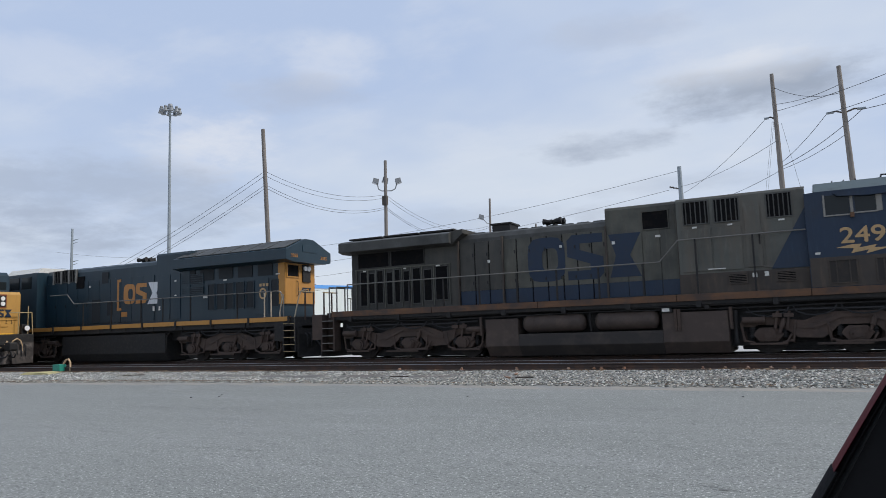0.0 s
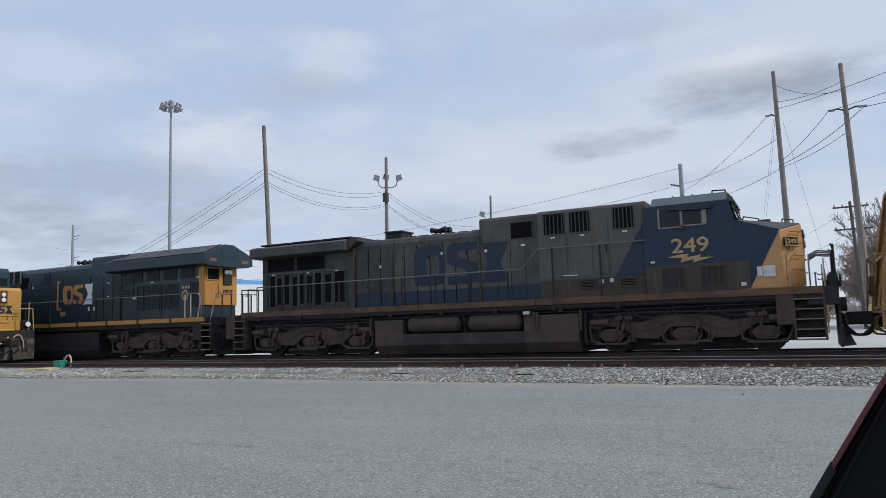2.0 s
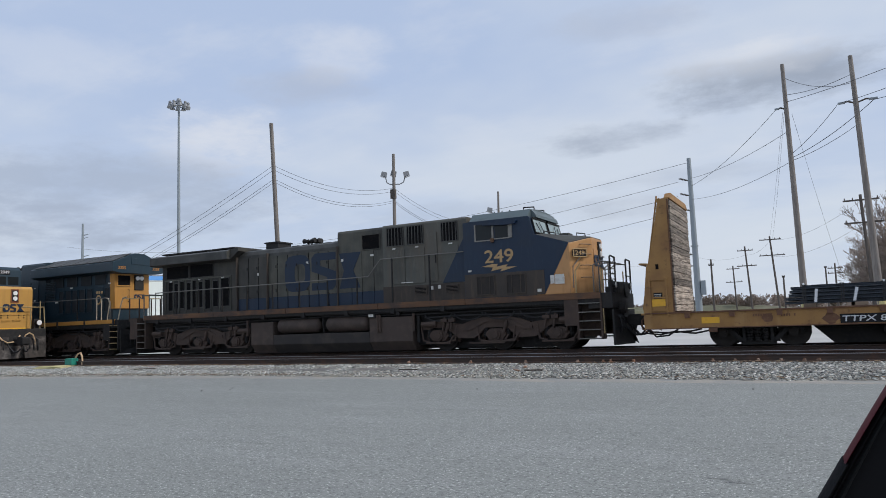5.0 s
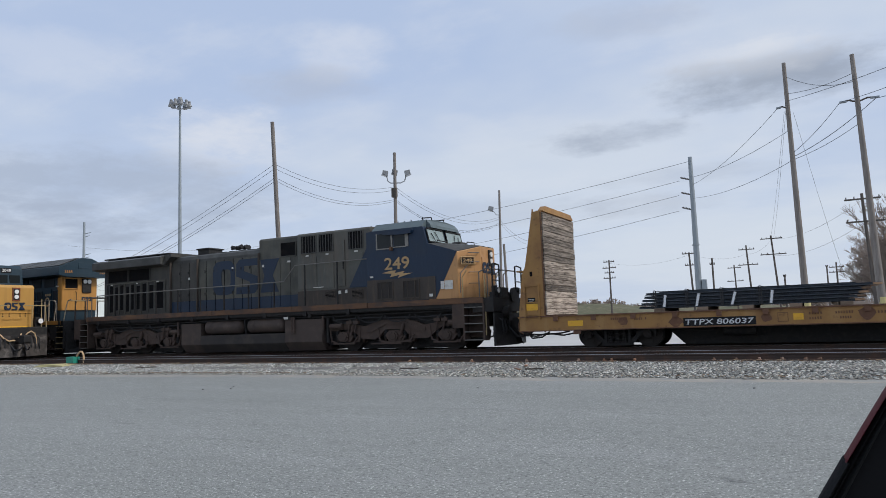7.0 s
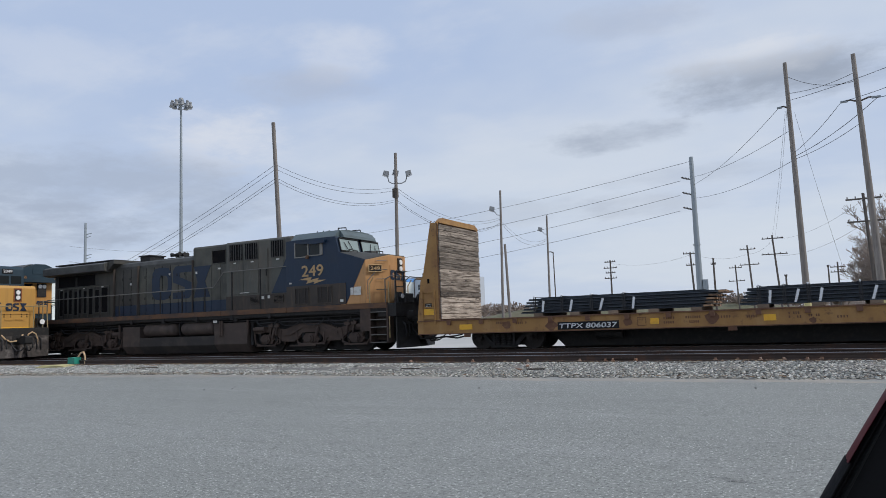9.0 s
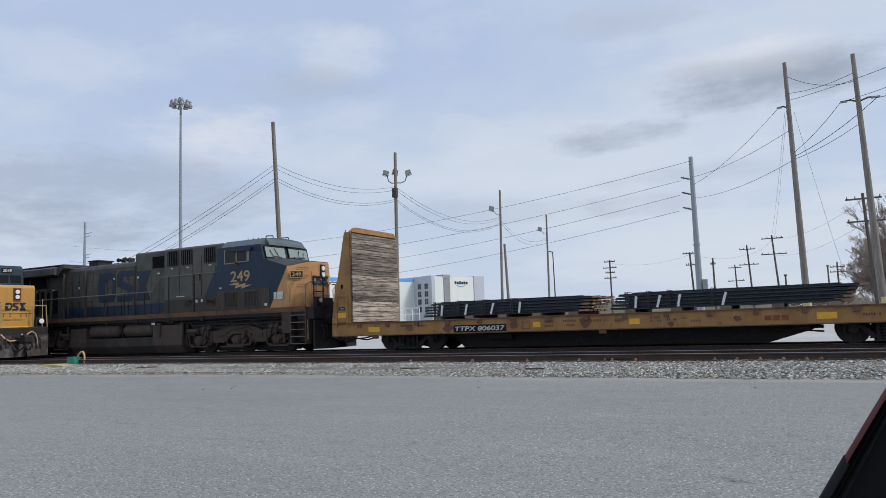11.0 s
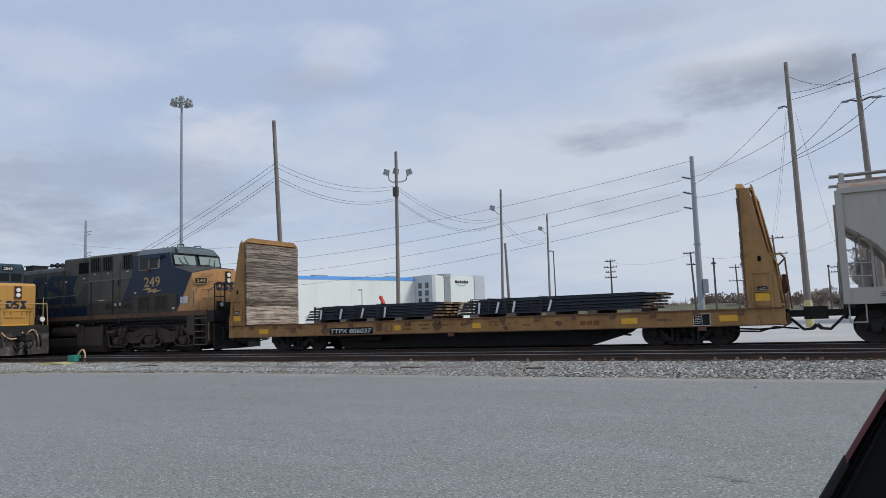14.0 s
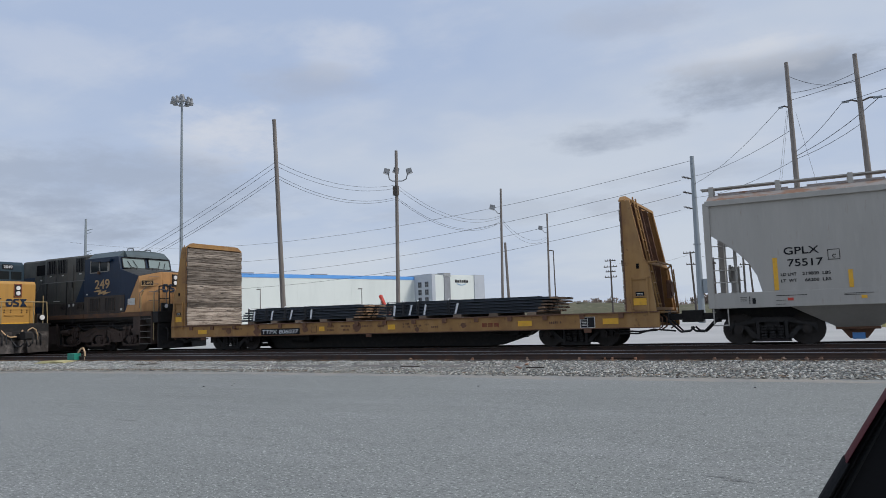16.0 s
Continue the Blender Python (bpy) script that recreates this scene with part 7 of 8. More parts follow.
def flatcar():
    c = 16.95
    t = thing("bulkhead_flatcar", Matrix(), "faded yellow bulkhead flatcar with plank end walls", "flatcar", "train cars")
    edges = [6.3, 8.9, 11.4, 14.1, 17.0, 19.6, 22.4, 25.0, 27.6]
    for y0, y1 in ((-1.52, -1.44), (WIDE - 0.04, WIDE + 0.04)):
        bm = B()
        box(bm, 6.27, 27.62, y0, y1, 0.60, 1.07)
        part("side_sill", bm, "flat_yellow", t, "faded rust-stained yellow side sill")
        bm = B()
        box(bm, 6.3, 27.6, min(y0, y0 - 0.05), y1 + 0.02, 1.045, 1.085, 0.006)
        part("top_flange", bm, "flat_rust_shade", t, "rusty top flange")
        bm = B()
        box(bm, 6.3, 27.6, y0 - 0.04 if y0 < 0 else y0, y1 if y0 < 0 else y1 + 0.04, 0.575, 0.605, 0.004)
        part("bottom_flange", bm, "flat_rust_shade", t)
    first = None
    for k in range(16):
        u = 7.55 + 1.26 * k
        if first is None:
            bm = B()
            prism(bm, [(-0.08, 1.04), (0.08, 1.04), (0.07, 0.90), (-0.07, 0.90)], -1.60, -1.52, 0.006)
            first = part("stake_pocket", bm, "flat_rust_shade", t, "rusty stake pocket")
            first.location = (u, 0, 0)
        else:
            again(first, m=pose(u, 0, 0))
    bm = B()
    box(bm, -0.115, 0.115, -1.42, WIDE - 0.06, 1.03, 1.075, 0.006)
    d0 = None
    for k in range(80):
        u = 7.3 + 0.241 * k
        if d0 is None:
            d0 = part("deck_board", bm, "deck", t)
            d0.location = (u, 0, 0)
        else:
            again(d0, m=pose(u, 0, random.uniform(-0.006, 0.006)))
    bm = B()
    prism(bm, [(6.4, 0.72), (10.7, 0.72), (11.4, 0.04), (21.6, 0.04), (22.8, 0.40), (23.3, 0.72), (27.5, 0.72), (27.5, 1.0), (6.4, 1.0)], -0.35, 0.35)
    for k in range(9):
        q = 7.6 + 2.3 * k
        box(bm, q, q + 0.12, -1.42, 1.42, 0.75, 1.0)
    part("centre_sill", bm, "black", t, "dark deep centre sill")
    for way in ([(11.0, -0.7, 0.55), (11.8, -0.75, 0.5), (12.3, -0.75, 0.52)], [(21.5, -0.7, 0.5), (22.2, -0.75, 0.42), (23.0, -0.7, 0.5)],
                [(6.3, -1.1, 0.5), (6.9, -1.2, 0.46), (7.6, -1.25, 0.5), (7.9, -1.2, 0.56)], [(26.2, -1.1, 0.5), (26.9, -1.2, 0.46), (27.5, -1.25, 0.5)],
                [(22.5, -0.9, 0.62), (22.7, -0.95, 0.40), (23.1, -0.95, 0.36)], [(25.9, -1.25, 0.58), (26.3, -1.3, 0.42), (26.9, -1.3, 0.40), (27.3, -1.0, 0.52), (27.9, -0.5, 0.44)],
                [(5.9, -0.35, 0.72), (6.15, -0.6, 0.44), (6.6, -0.9, 0.40), (7.1, -1.2, 0.50), (7.7, -1.28, 0.43), (8.2, -1.2, 0.52)], [(6.2, -0.9, 0.62), (6.5, -1.0, 0.34), (6.9, -1.1, 0.38), (7.2, -1.2, 0.56)]):
        bm = B()
        pipe(bm, way, 0.026)
        part("brake_pipe", bm, "black", t)
    bm = B()
    rod(bm, (12.6, -0.7, 0.45), (13.5, -0.7, 0.45), 0.16, 12)
    part("brake_cylinder", bm, "black", t, smooth=True)
    bm = B()
    box(bm, 22.35, 22.75, -0.95, -0.65, 0.42, 0.66, 0.02)
    rod(bm, (22.75, -0.8, 0.5), (23.1, -0.8, 0.5), 0.05, 8)
    part("brake_valve", bm, "black", t)
    # markings
    overlay("number_panel", rect(11.56, 13.58, 0.62, 0.87), -1.522, "ink", t, "black panel with white car number")
    lettering("TTPX 806037", 0.22, "white", t, 11.62, -1.534, 0.665, 1.9, "car_number", shear=0.12)
    for u, w in ((7.95, 0.5), (14.55, 0.26), (17.75, 0.32), (22.95, 0.5), (25.85, 0.5)):
        overlay("reflector", rect(u, u + w, 0.72, 0.90), -1.522, "bright_yellow", t, "bright yellow reflector")
    overlay("data_plate", rect(25.13, 25.58, 0.63, 0.95), -1.523, "ink", t, "black data plate with white border")
    for a in (rect(25.11, 25.6, 0.61, 0.63), rect(25.11, 25.6, 0.95, 0.97), rect(25.11, 25.13, 0.63, 0.95), rect(25.58, 25.6, 0.63, 0.95), rect(25.35, 25.365, 0.65, 0.93)):
        overlay("plate_border", a, -1.526, "label", t)
    for k in range(5):
        overlay("plate_text", rect(25.16, 25.32, 0.68 + 0.05 * k, 0.70 + 0.05 * k), -1.535, "label", t)
    for a, b in ((21.62, 21.8), (21.84, 22.02), (22.06, 22.24)):
        overlay("painted_mark", rect(a, b, 0.72, 0.86), -1.523, "rust_red", t, "faded rust-red painted block")
    rng = random.Random(6)
    for u0, u1, z in ((14.95, 15.3, 0.86), (14.95, 15.28, 0.72), (15.6, 16.05, 0.86), (15.7, 16.0, 0.72), (16.6, 16.9, 0.84), (17.3, 17.6, 0.82), (18.4, 18.7, 0.88), (18.4, 18.75, 0.77), (18.9, 19.2, 0.8), (19.6, 19.9, 0.74), (9.3, 9.9, 0.88), (24.0, 24.5, 0.78), (10.1, 10.5, 0.86)):
        n = max(3, int((u1 - u0) / 0.06))
        for k in range(n):
            if rng.random() < 0.85:
                a = u0 + (u1 - u0) * k / n
                overlay("stencil_mark", rect(a, a + 0.035, z, z + 0.07), -1.522, "flat_rust_shade", t)
    for a in (rect(14.15, 14.42, 0.68, 0.695), rect(14.15, 14.42, 0.925, 0.94), rect(14.15, 14.165, 0.695, 0.925), rect(14.405, 14.42, 0.695, 0.925)):
        overlay("stencil_box", a, -1.522, "flat_rust_shade", t)
    for u, z, r in ((9.75, 0.82, 0.16), (11.35, 0.76, 0.2), (13.85, 0.8, 0.14), (16.35, 0.85, 0.2), (20.9, 0.8, 0.12), (19.0, 0.7, 0.1)):
        n = 14
        o = [(u + r * (0.7 + 0.5 * rng.random()) * math.cos(2 * math.pi * k / n), z + r * 0.9 * (0.7 + 0.4 * rng.random()) * math.sin(2 * math.pi * k / n)) for k in range(n)]
        overlay("rust_stain", o, -1.521, "flat_rust_shade", t, "dark rust stain", 0.004)
    for u in (8.25, 16.9, 25.35):
        bm = B()
        box(bm, u - 0.12, u + 0.12, -1.56, -1.5, 0.46, 0.60, 0.01)
        rod(bm, (u, -1.57, 0.52), (u, -1.55, 0.52), 0.05, 10)
        part("jacking_pad", bm, "flat_rust_shade", t)
    bulkhead(t, 7.2, -1)
    bulkhead(t, 26.6, 1)
    coupler(t, 6.3, -1)
    coupler(t, 27.6, 1)
    freight_truck(t, 8.48, 10.38, 0.42, c)
    freight_truck(t, 23.82, 25.74, 0.42, c)
    finish(t, c)


flatcar()


def steel_bundle(u0, u1, label, straps, stagger):
    """Layers of long dark rolled sections on timber, held by white straps."""
    c, rng = (u0 + u1) / 2, random.Random(int(u0))
    t = thing("steel_bundle", Matrix(), label, "steel load", "steel bundles")
    length = u1 - u0 - 0.75
    bm = B()
    prism(bm, [(-0.13, 0.0), (0.13, 0.0), (0.13, 0.018), (0.025, 0.028), (0.025, 0.046), (0.06, 0.052), (0.06, 0.070), (-0.06, 0.070), (-0.06, 0.052), (-0.025, 0.046), (-0.025, 0.028), (-0.13, 0.018)], -length / 2, length / 2, axis="x")
    me = None
    em = None
    for layer in range(5):
        z = 1.19 + 0.105 * layer
        for k in range(9):
            y = -1.2 + 0.28 * k
            shift = rng.uniform(-0.045, 0.045) + (0.22 if layer == 4 else 0) * (k % 3 == 0) - stagger * (2 - layer) * 0.05
            if me is None:
                ob = part("steel_bar", bm, "steel_black", t, "long dark rolled steel bar")
                me = ob
                ob.matrix_basis = pose(c + shift, y, z)
                bm = B()
                box(bm, -0.22, 0.004, -0.1405, 0.1405, 0.004, 0.060)
                em = part("cut_end", bm, "steel_cut", ob, "rusty cut end")
                em.location = (length / 2 + 0.004, 0, 0)
            else:
                ob = again(me, m=pose(c + shift, y, z))
                e = again(em, parent=ob, m=pose(length / 2 + 0.004, 0, 0))
            if k < 8:
                # an added shorter bar, nested head down to darken the see-through gaps
                again(me, m=pose(c + shift * 0.5, y + 0.14, z + 0.105, 180) @ Matrix.Diagonal((0.86, 0.9, 0.95, 1)))
    for u in straps:
        bm = B()
        lean = rng.uniform(0.04, 0.12)
        prism(bm, [(u - 0.035, 1.22), (u + 0.035, 1.22), (u + 0.035 + lean, 1.58), (u - 0.035 + lean, 1.60)], -1.362, -1.345)
        part("strap_tag", bm, "strap", t, "white hanging strap end")
        for w in (-0.3, -0.24):
            bm = B()
            box(bm, u + w - 0.018, u + w + 0.018, -1.345, -1.335, 1.19, 1.735)
            box(bm, u + w - 0.018, u + w + 0.018, -1.345, 1.15, 1.722, 1.732)
            part("strap", bm, "hose", t, "dark steel strap")
        bm = B()
        rod(bm, (u - 0.27, -1.36, 1.73), (u - 0.27, -1.28, 1.745), 0.03, 8)
        part("strap_clip", bm, "strap", t)
    for u in [u0 + 0.9 + (u1 - u0 - 1.8) * k / 4 for k in range(5)]:
        bm = B()
        box(bm, u - 0.16, u + 0.16, -1.38, 1.2, 1.088, 1.188, 0.01)
        part("dunnage", bm, "dunnage", t, "pale timber dunnage")
    finish(t, c, 1.085)


steel_bundle(9.95, 16.8, "bundle of long black steel bars with rusty ends", (11.0, 11.95, 12.95, 14.0), 1)
steel_bundle(16.85, 24.3, "longer bundle of black steel bars with rusty ends", (17.93, 18.6, 19.22, 20.5), 1)


# ---- grey covered hopper ----
def hopper():
    c, x1 = 36.7, 44.3
    t = thing("covered_hopper", Matrix(), "dull grey covered hopper car with black markings", "hopper car", "train cars")
    cut = [(29.22, 3.28), (29.55, 3.05), (29.95, 2.72), (30.25, 2.38), (30.45, 2.0), (30.56, 1.54)]
    m = [(2 * c - a, b) for a, b in cut]
    bm = B()
    prism(bm, [(29.22, 4.2)] + cut + m[::-1] + [(2 * c - 29.22, 4.2)], -1.56, -1.50, 0.006)
    part("side_sheet", bm, "hopper", t, "dull grey side sheet")
    bm = B()
    prism(bm, [(29.22, 4.2)] + cut + m[::-1] + [(2 * c - 29.22, 4.2)], 1.50, 1.56, 0.006)
    part("side_sheet", bm, "hopper", t, "dull grey side sheet")
    slope = [(29.3, 4.2), (29.3, 3.42), (29.75, 3.1), (30.2, 2.7), (30.55, 2.2), (30.72, 1.6), (30.8, 1.6), (30.62, 2.25), (30.26, 2.76), (29.8, 3.17), (29.38, 3.47), (29.38, 4.2)]
    for o in (slope, [(2 * c - a, b) for a, b in slope]):
        bm = B()
        prism(bm, o, -1.49, 1.49)
        part("end_slope_sheet", bm, "hopper", t)
    bm = B()
    prism(bm, [(-1.6, 4.16), (1.6, 4.16), (1.62, 4.28), (1.5, 4.34), (1.1, 4.52), (0.5, 4.62), (-0.5, 4.62), (-1.1, 4.52), (-1.5, 4.34), (-1.62, 4.28)], 29.2, 2 * c - 29.2, 0.008, axis="x")
    part("roof", bm, "hopper_rust", t, "grey roof with rust patches")
    bm = B()
    box(bm, 29.15, 2 * c - 29.15, -1.64, -1.54, 4.14, 4.30, 0.012)
    part("top_chord", bm, "hopper", t)
    for y in (-0.95, 0.95):
        bm = B()
        box(bm, 29.0, 2 * c - 29.0, y - 0.2, y + 0.2, 4.72, 4.76, 0.005)
        rw = part("running_board", bm, "hopper", t, "roof running board")
        for k in range(9):
            q = 29.3 + 1.85 * k
            bm = B()
            box(bm, q - 0.07, q + 0.07, y - 0.22, y + 0.22, 4.45, 4.79, 0.01)
            part("bracket", bm, "hopper", rw)
    bm = B()
    for k in range(6):
        q = 30.4 + 2.5 * k
        box(bm, q - 1.0, q + 1.0, -0.35, 0.35, 4.6, 4.70, 0.02)
    part("hatch_cover", bm, "hopper_rust", t)
    for y0, y1 in ((-1.6, -1.48), (1.48, 1.6)):
        bm = B()
        box(bm, 29.15, 2 * c - 29.15, y0, y1, 1.09, 1.54, 0.012)
        part("side_sill", bm, "hopper", t, "grey side sill")
    bm = B()
    box(bm, 29.2, 2 * c - 29.2, -0.4, 0.4, 0.75, 1.2)
    box(bm, 29.15, 29.35, -1.5, 1.5, 1.0, 1.5, 0.01)
    box(bm, 2 * c - 29.35, 2 * c - 29.15, -1.5, 1.5, 1.0, 1.5, 0.01)
    part("centre_sill", bm, "black", t)
    for y in (-1.55, 1.55):
        for q in (29.17, 2 * c - 29.17):
            bm = B()
            box(bm, q - 0.09, q + 0.09, y - 0.08, y + 0.08, 1.1, 4.24, 0.012)
            part("corner_post", bm, "hopper", t)
    for y in (-1.2, 1.2):
        bm = B()
        box(bm, 29.84, 29.90, y - 0.04, y + 0.04, 1.4, 2.9, 0.01)
        box(bm, 29.57, 29.61, y - 0.03, y + 0.03, 1.4, 3.2, 0.01)
        part("end_post", bm, "hopper", t)
    bm = B()
    for k in range(5):
        rod(bm, (29.14, -1.45, 1.6 + 0.4 * k), (29.14, -0.9, 1.6 + 0.4 * k), 0.016, 6)
        rod(bm, (29.25, -1.52, 1.5 + 0.36 * k), (29.85, -1.25, 1.5 + 0.36 * k), 0.016, 6)
        rod(bm, (29.14, 0.9, 1.6 + 0.4 * k), (29.14, 1.45, 1.6 + 0.4 * k), 0.016, 6)
    pipe(bm, [(29.14, -1.45, 1.4), (29.14, -1.45, 3.6)], 0.02)
    pipe(bm, [(29.14, -0.9, 1.4), (29.14, -0.9, 3.6)], 0.02)
    part("end_ladder", bm, "hopper", t, "grey end ladder")
    bm = B()
    box(bm, 29.2, 30.5, -1.45, 1.45, 1.46, 1.52, 0.01)
    rod(bm, (29.5, 0.4, 2.2), (29.56, 0.4, 2.2), 0.28, 16)
    box(bm, 29.55, 29.8, 0.25, 0.55, 1.5, 2.4, 0.02)
    part("end_platform", bm, "hopper", t)
    bm = B()
    pipe(bm, [(29.2, -1.55, 1.1), (29.2, -1.55, 0.6), (29.6, -1.55, 0.6), (29.6, -1.55, 1.1)], 0.02)
    part("stirrup", bm, "hopper", t, "bent grey stirrup step")
    # outlet bays
    for q in (32.9, 36.7, 40.5):
        bm = B()
        lo = [(q - 0.48, -0.62, 0.45), (q + 0.48, -0.62, 0.45), (q + 0.48, 0.62, 0.45), (q - 0.48, 0.62, 0.45)]
        hi = [(q - 1.7, -1.46, 1.12), (q + 1.7, -1.46, 1.12), (q + 1.7, 1.46, 1.12), (q - 1.7, 1.46, 1.12)]
        v = [bm.verts.new(p) for p in lo + hi]
        for f in ((0, 1, 5, 4), (1, 2, 6, 5), (2, 3, 7, 6), (3, 0, 4, 7), (3, 2, 1, 0), (4, 5, 6, 7)):
            bm.faces.new([v[i] for i in f])
        bmesh.ops.recalc_face_normals(bm, faces=bm.faces)
        bay = part("outlet_bay", bm, "hopper", t, "tapered grey outlet bay")
        bm = B()
        box(bm, q - 0.55, q + 0.55, -0.7, 0.7, 0.40, 0.47, 0.01)
        prism(bm, [(q - 0.42, 0.40), (q + 0.42, 0.40), (q + 0.22, 0.14), (q - 0.22, 0.14)], -0.5, 0.5)
        part("outlet_gate", bm, "flat_rust_shade", bay, "rusty outlet gate")
        bm = B()
        box(bm, q - 0.16, q + 0.16, -0.56, -0.5, 0.12, 0.30, 0.01)
        part("gate_tag", bm, "blue_tag", bay, "bright blue gate tag")
    # markings
    lettering("GPLX", 0.29, "ink", t, 31.19, -1.567, 2.56, 0.88, "car_number")
    lettering("75517", 0.29, "ink", t, 31.27, -1.567, 2.22, 0.88, "car_number")
    lettering("LD LMT", 0.12, "ink", t, 31.07, -1.567, 1.96, 0.40, "stencil")
    lettering("219800  LBS", 0.12, "ink", t, 31.62, -1.567, 1.96, 0.70, "stencil")
    lettering("LT  WT", 0.12, "ink", t, 31.07, -1.567, 1.78, 0.40, "stencil")
    lettering("66200  LBS", 0.12, "ink", t, 31.68, -1.567, 1.78, 0.64, "stencil")
    lettering("C", 0.14, "ink", t, 32.39, -1.567, 2.40, 0.09, "stencil")
    for a in (rect(32.28, 32.58, 2.35, 2.365), rect(32.28, 32.58, 2.625, 2.64), rect(32.28, 32.295, 2.365, 2.625), rect(32.565, 32.58, 2.365, 2.625)):
        overlay("stencil_box", a, -1.562, "ink", t)
    overlay("reflector", [(30.88, 1.56), (31.0, 1.56), (31.0, 2.49), (30.88, 2.49)], -1.562, "bright_yellow", t, "upright yellow reflector strip")
    for q in (32.74, 34.6, 36.5):
        overlay("reflector", rect(q, q + 0.11, 1.56, 2.05), -1.562, "bright_yellow", t, "upright yellow reflector strip")
    for a in (rect(29.96, 30.14, 1.39, 1.4), rect(29.96, 30.14, 1.34, 1.35), rect(29.96, 30.14, 1.29, 1.3), rect(30.2, 30.22, 1.2, 1.42), rect(30.28, 30.37, 1.2, 1.36), rect(30.9, 31.15, 1.16, 1.17), rect(30.9, 31.15, 1.27, 1.28), rect(30.9, 31.7, 1.4, 1.415), rect(32.6, 33.3, 1.4, 1.41), rect(32.6, 33.0, 1.36, 1.37)):
        overlay("stencil_mark", a, -1.602, "ink", t)
    overlay("chalk_mark", rect(31.2, 31.35, 1.26, 1.34), -1.602, "red", t)
    overlay("chalk_mark", rect(33.0, 33.14, 1.26, 1.34), -1.602, "bright_yellow", t)
    coupler(t, 29.15, -1)
    freight_truck(t, 29.81, 31.62, 0.457, c)
    freight_truck(t, 2 * c - 31.62, 2 * c - 29.81, 0.457, c)
    finish(t, c)


hopper()
# ---- navy and gold locomotive ahead in the train ----
def loco_navy():
    c = -28.9
    t = thing("locomotive", Matrix(), "navy blue diesel locomotive with gold hood end, numbered 3355", "locomotive", "train cars")
    bm = B()
    box(bm, -39.6, -18.15, -1.46, 1.46, 1.35, 1.72, 0.02)
    box(bm, -39.4, -18.6, -1.0, 1.0, 0.92, 1.4)
    part("underframe", bm, "black", t)
    for k in range(10):
        a = -39.4 + 2.1 * k
        bm = B()
        box(bm, a, a + 2.07, -1.52, -1.40, 1.55, 1.735, 0.01)
        part("side_sill", bm, "gold_dim", t, "worn gold side sill stripe")
        bm = B()
        box(bm, a + 2.0, a + 2.1, -1.545, -1.50, 1.45, 1.76, 0.008)
        part("sill_post", bm, "black", t)
    bm = B()
    hood_section(bm, -34.6, -26.45, 0.97, 1.72, 4.62)
    part("engine_hood", bm, "navy", t, "navy engine hood")
    bm = B()
    hood_section(bm, -26.5, -24.4, 1.05, 1.72, 4.9, 0.1)
    part("exhaust_compartment", bm, "navy", t)
    bm = B()
    box(bm, -24.45, -19.15, -1.0, 1.0, 1.72, 4.1, 0.02)
    part("radiator_compartment", bm, "navy", t, "navy radiator compartment with dark screens")
    bm = B()
    prism(bm, [(-1.5, 4.06), (-1.1, 3.98), (1.1, 3.98), (1.5, 4.06), (1.5, 4.48), (0.28, 4.98), (-0.28, 4.98), (-1.5, 4.48)], -25.0, -18.56, 0.012, axis="x")
    part("radiator_housing", bm, "navy", t, "navy gabled radiator housing")
    for s in (-1, 1):
        for k in range(6):
            bm = B()
            a = -24.8 + 1.03 * k
            vs = [(a, s * 1.42, 4.535), (a + 0.95, s * 1.42, 4.535), (a + 0.95, s * 0.36, 4.965), (a, s * 0.36, 4.965)]
            f = bm.faces.new([bm.verts.new(v) for v in vs])
            r = bmesh.ops.extrude_face_region(bm, geom=[f])
            bmesh.ops.translate(bm, verts=[v for v in r["geom"] if isinstance(v, bmesh.types.BMVert)], vec=(0, 0, 0.025))
            bmesh.ops.recalc_face_normals(bm, faces=bm.faces)
            part("radiator_screen", bm, "grimy_roof", t, "grey radiator roof screen")
    # gable fittings, facing +x
    bm = B()
    box(bm, -18.57, -18.54, -0.45, 0.45, 4.42, 4.72, 0.01)
    part("gable_panel", bm, "navy", t)
    for y in (-1.2, 0.78):
        lettering("3355", 0.19, "logo_orange", t, -18.552, y, 4.17 if y < 0 else 4.17, 0.42, "number", front="end")
    bm = B()
    for k in range(5):
        a = -25.0 + 1.1 * k
        box(bm, a + 0.12, a + 0.92, -1.03, -1.0, 3.5, 3.98, 0.005)
    part("upper_screen", bm, "screen_navy", t)
    grille(t, -24.85, -23.6, 3.38, 3.78, -1.02, 4, False, "navy", "screen_navy")
    grille(t, -24.85, -23.6, 2.95, 3.22, -1.02, 3, False, "navy", "screen_navy")
    for a, b in ((-23.3, -22.95), (-22.8, -22.35), (-22.25, -21.85), (-21.7, -21.25), (-21.1, -20.7), (-19.75, -19.4)):
        grille(t, a, b, 2.2, 3.3, -1.0, 0, True, "navy", "screen_navy")
    bm = B()
    box(bm, -20.5, -19.9, -1.03, -0.99, 1.9, 3.4, 0.01)
    d = part("hood_door", bm, "navy", t)
    bm = B()
    n = 16
    vo = [bm.verts.new((-20.2 + 0.2 * math.cos(2 * math.pi * k / n), -1.036, 2.75 + 0.24 * math.sin(2 * math.pi * k / n))) for k in range(n)]
    vi = [bm.verts.new((-20.2 + 0.13 * math.cos(2 * math.pi * k / n), -1.036, 2.75 + 0.16 * math.sin(2 * math.pi * k / n))) for k in range(n)]
    for k in range(n):
        bm.faces.new((vo[k], vo[(k + 1) % n], vi[(k + 1) % n], vi[k]))
    part("round_badge", bm, "cream", d, "pale round painted badge")
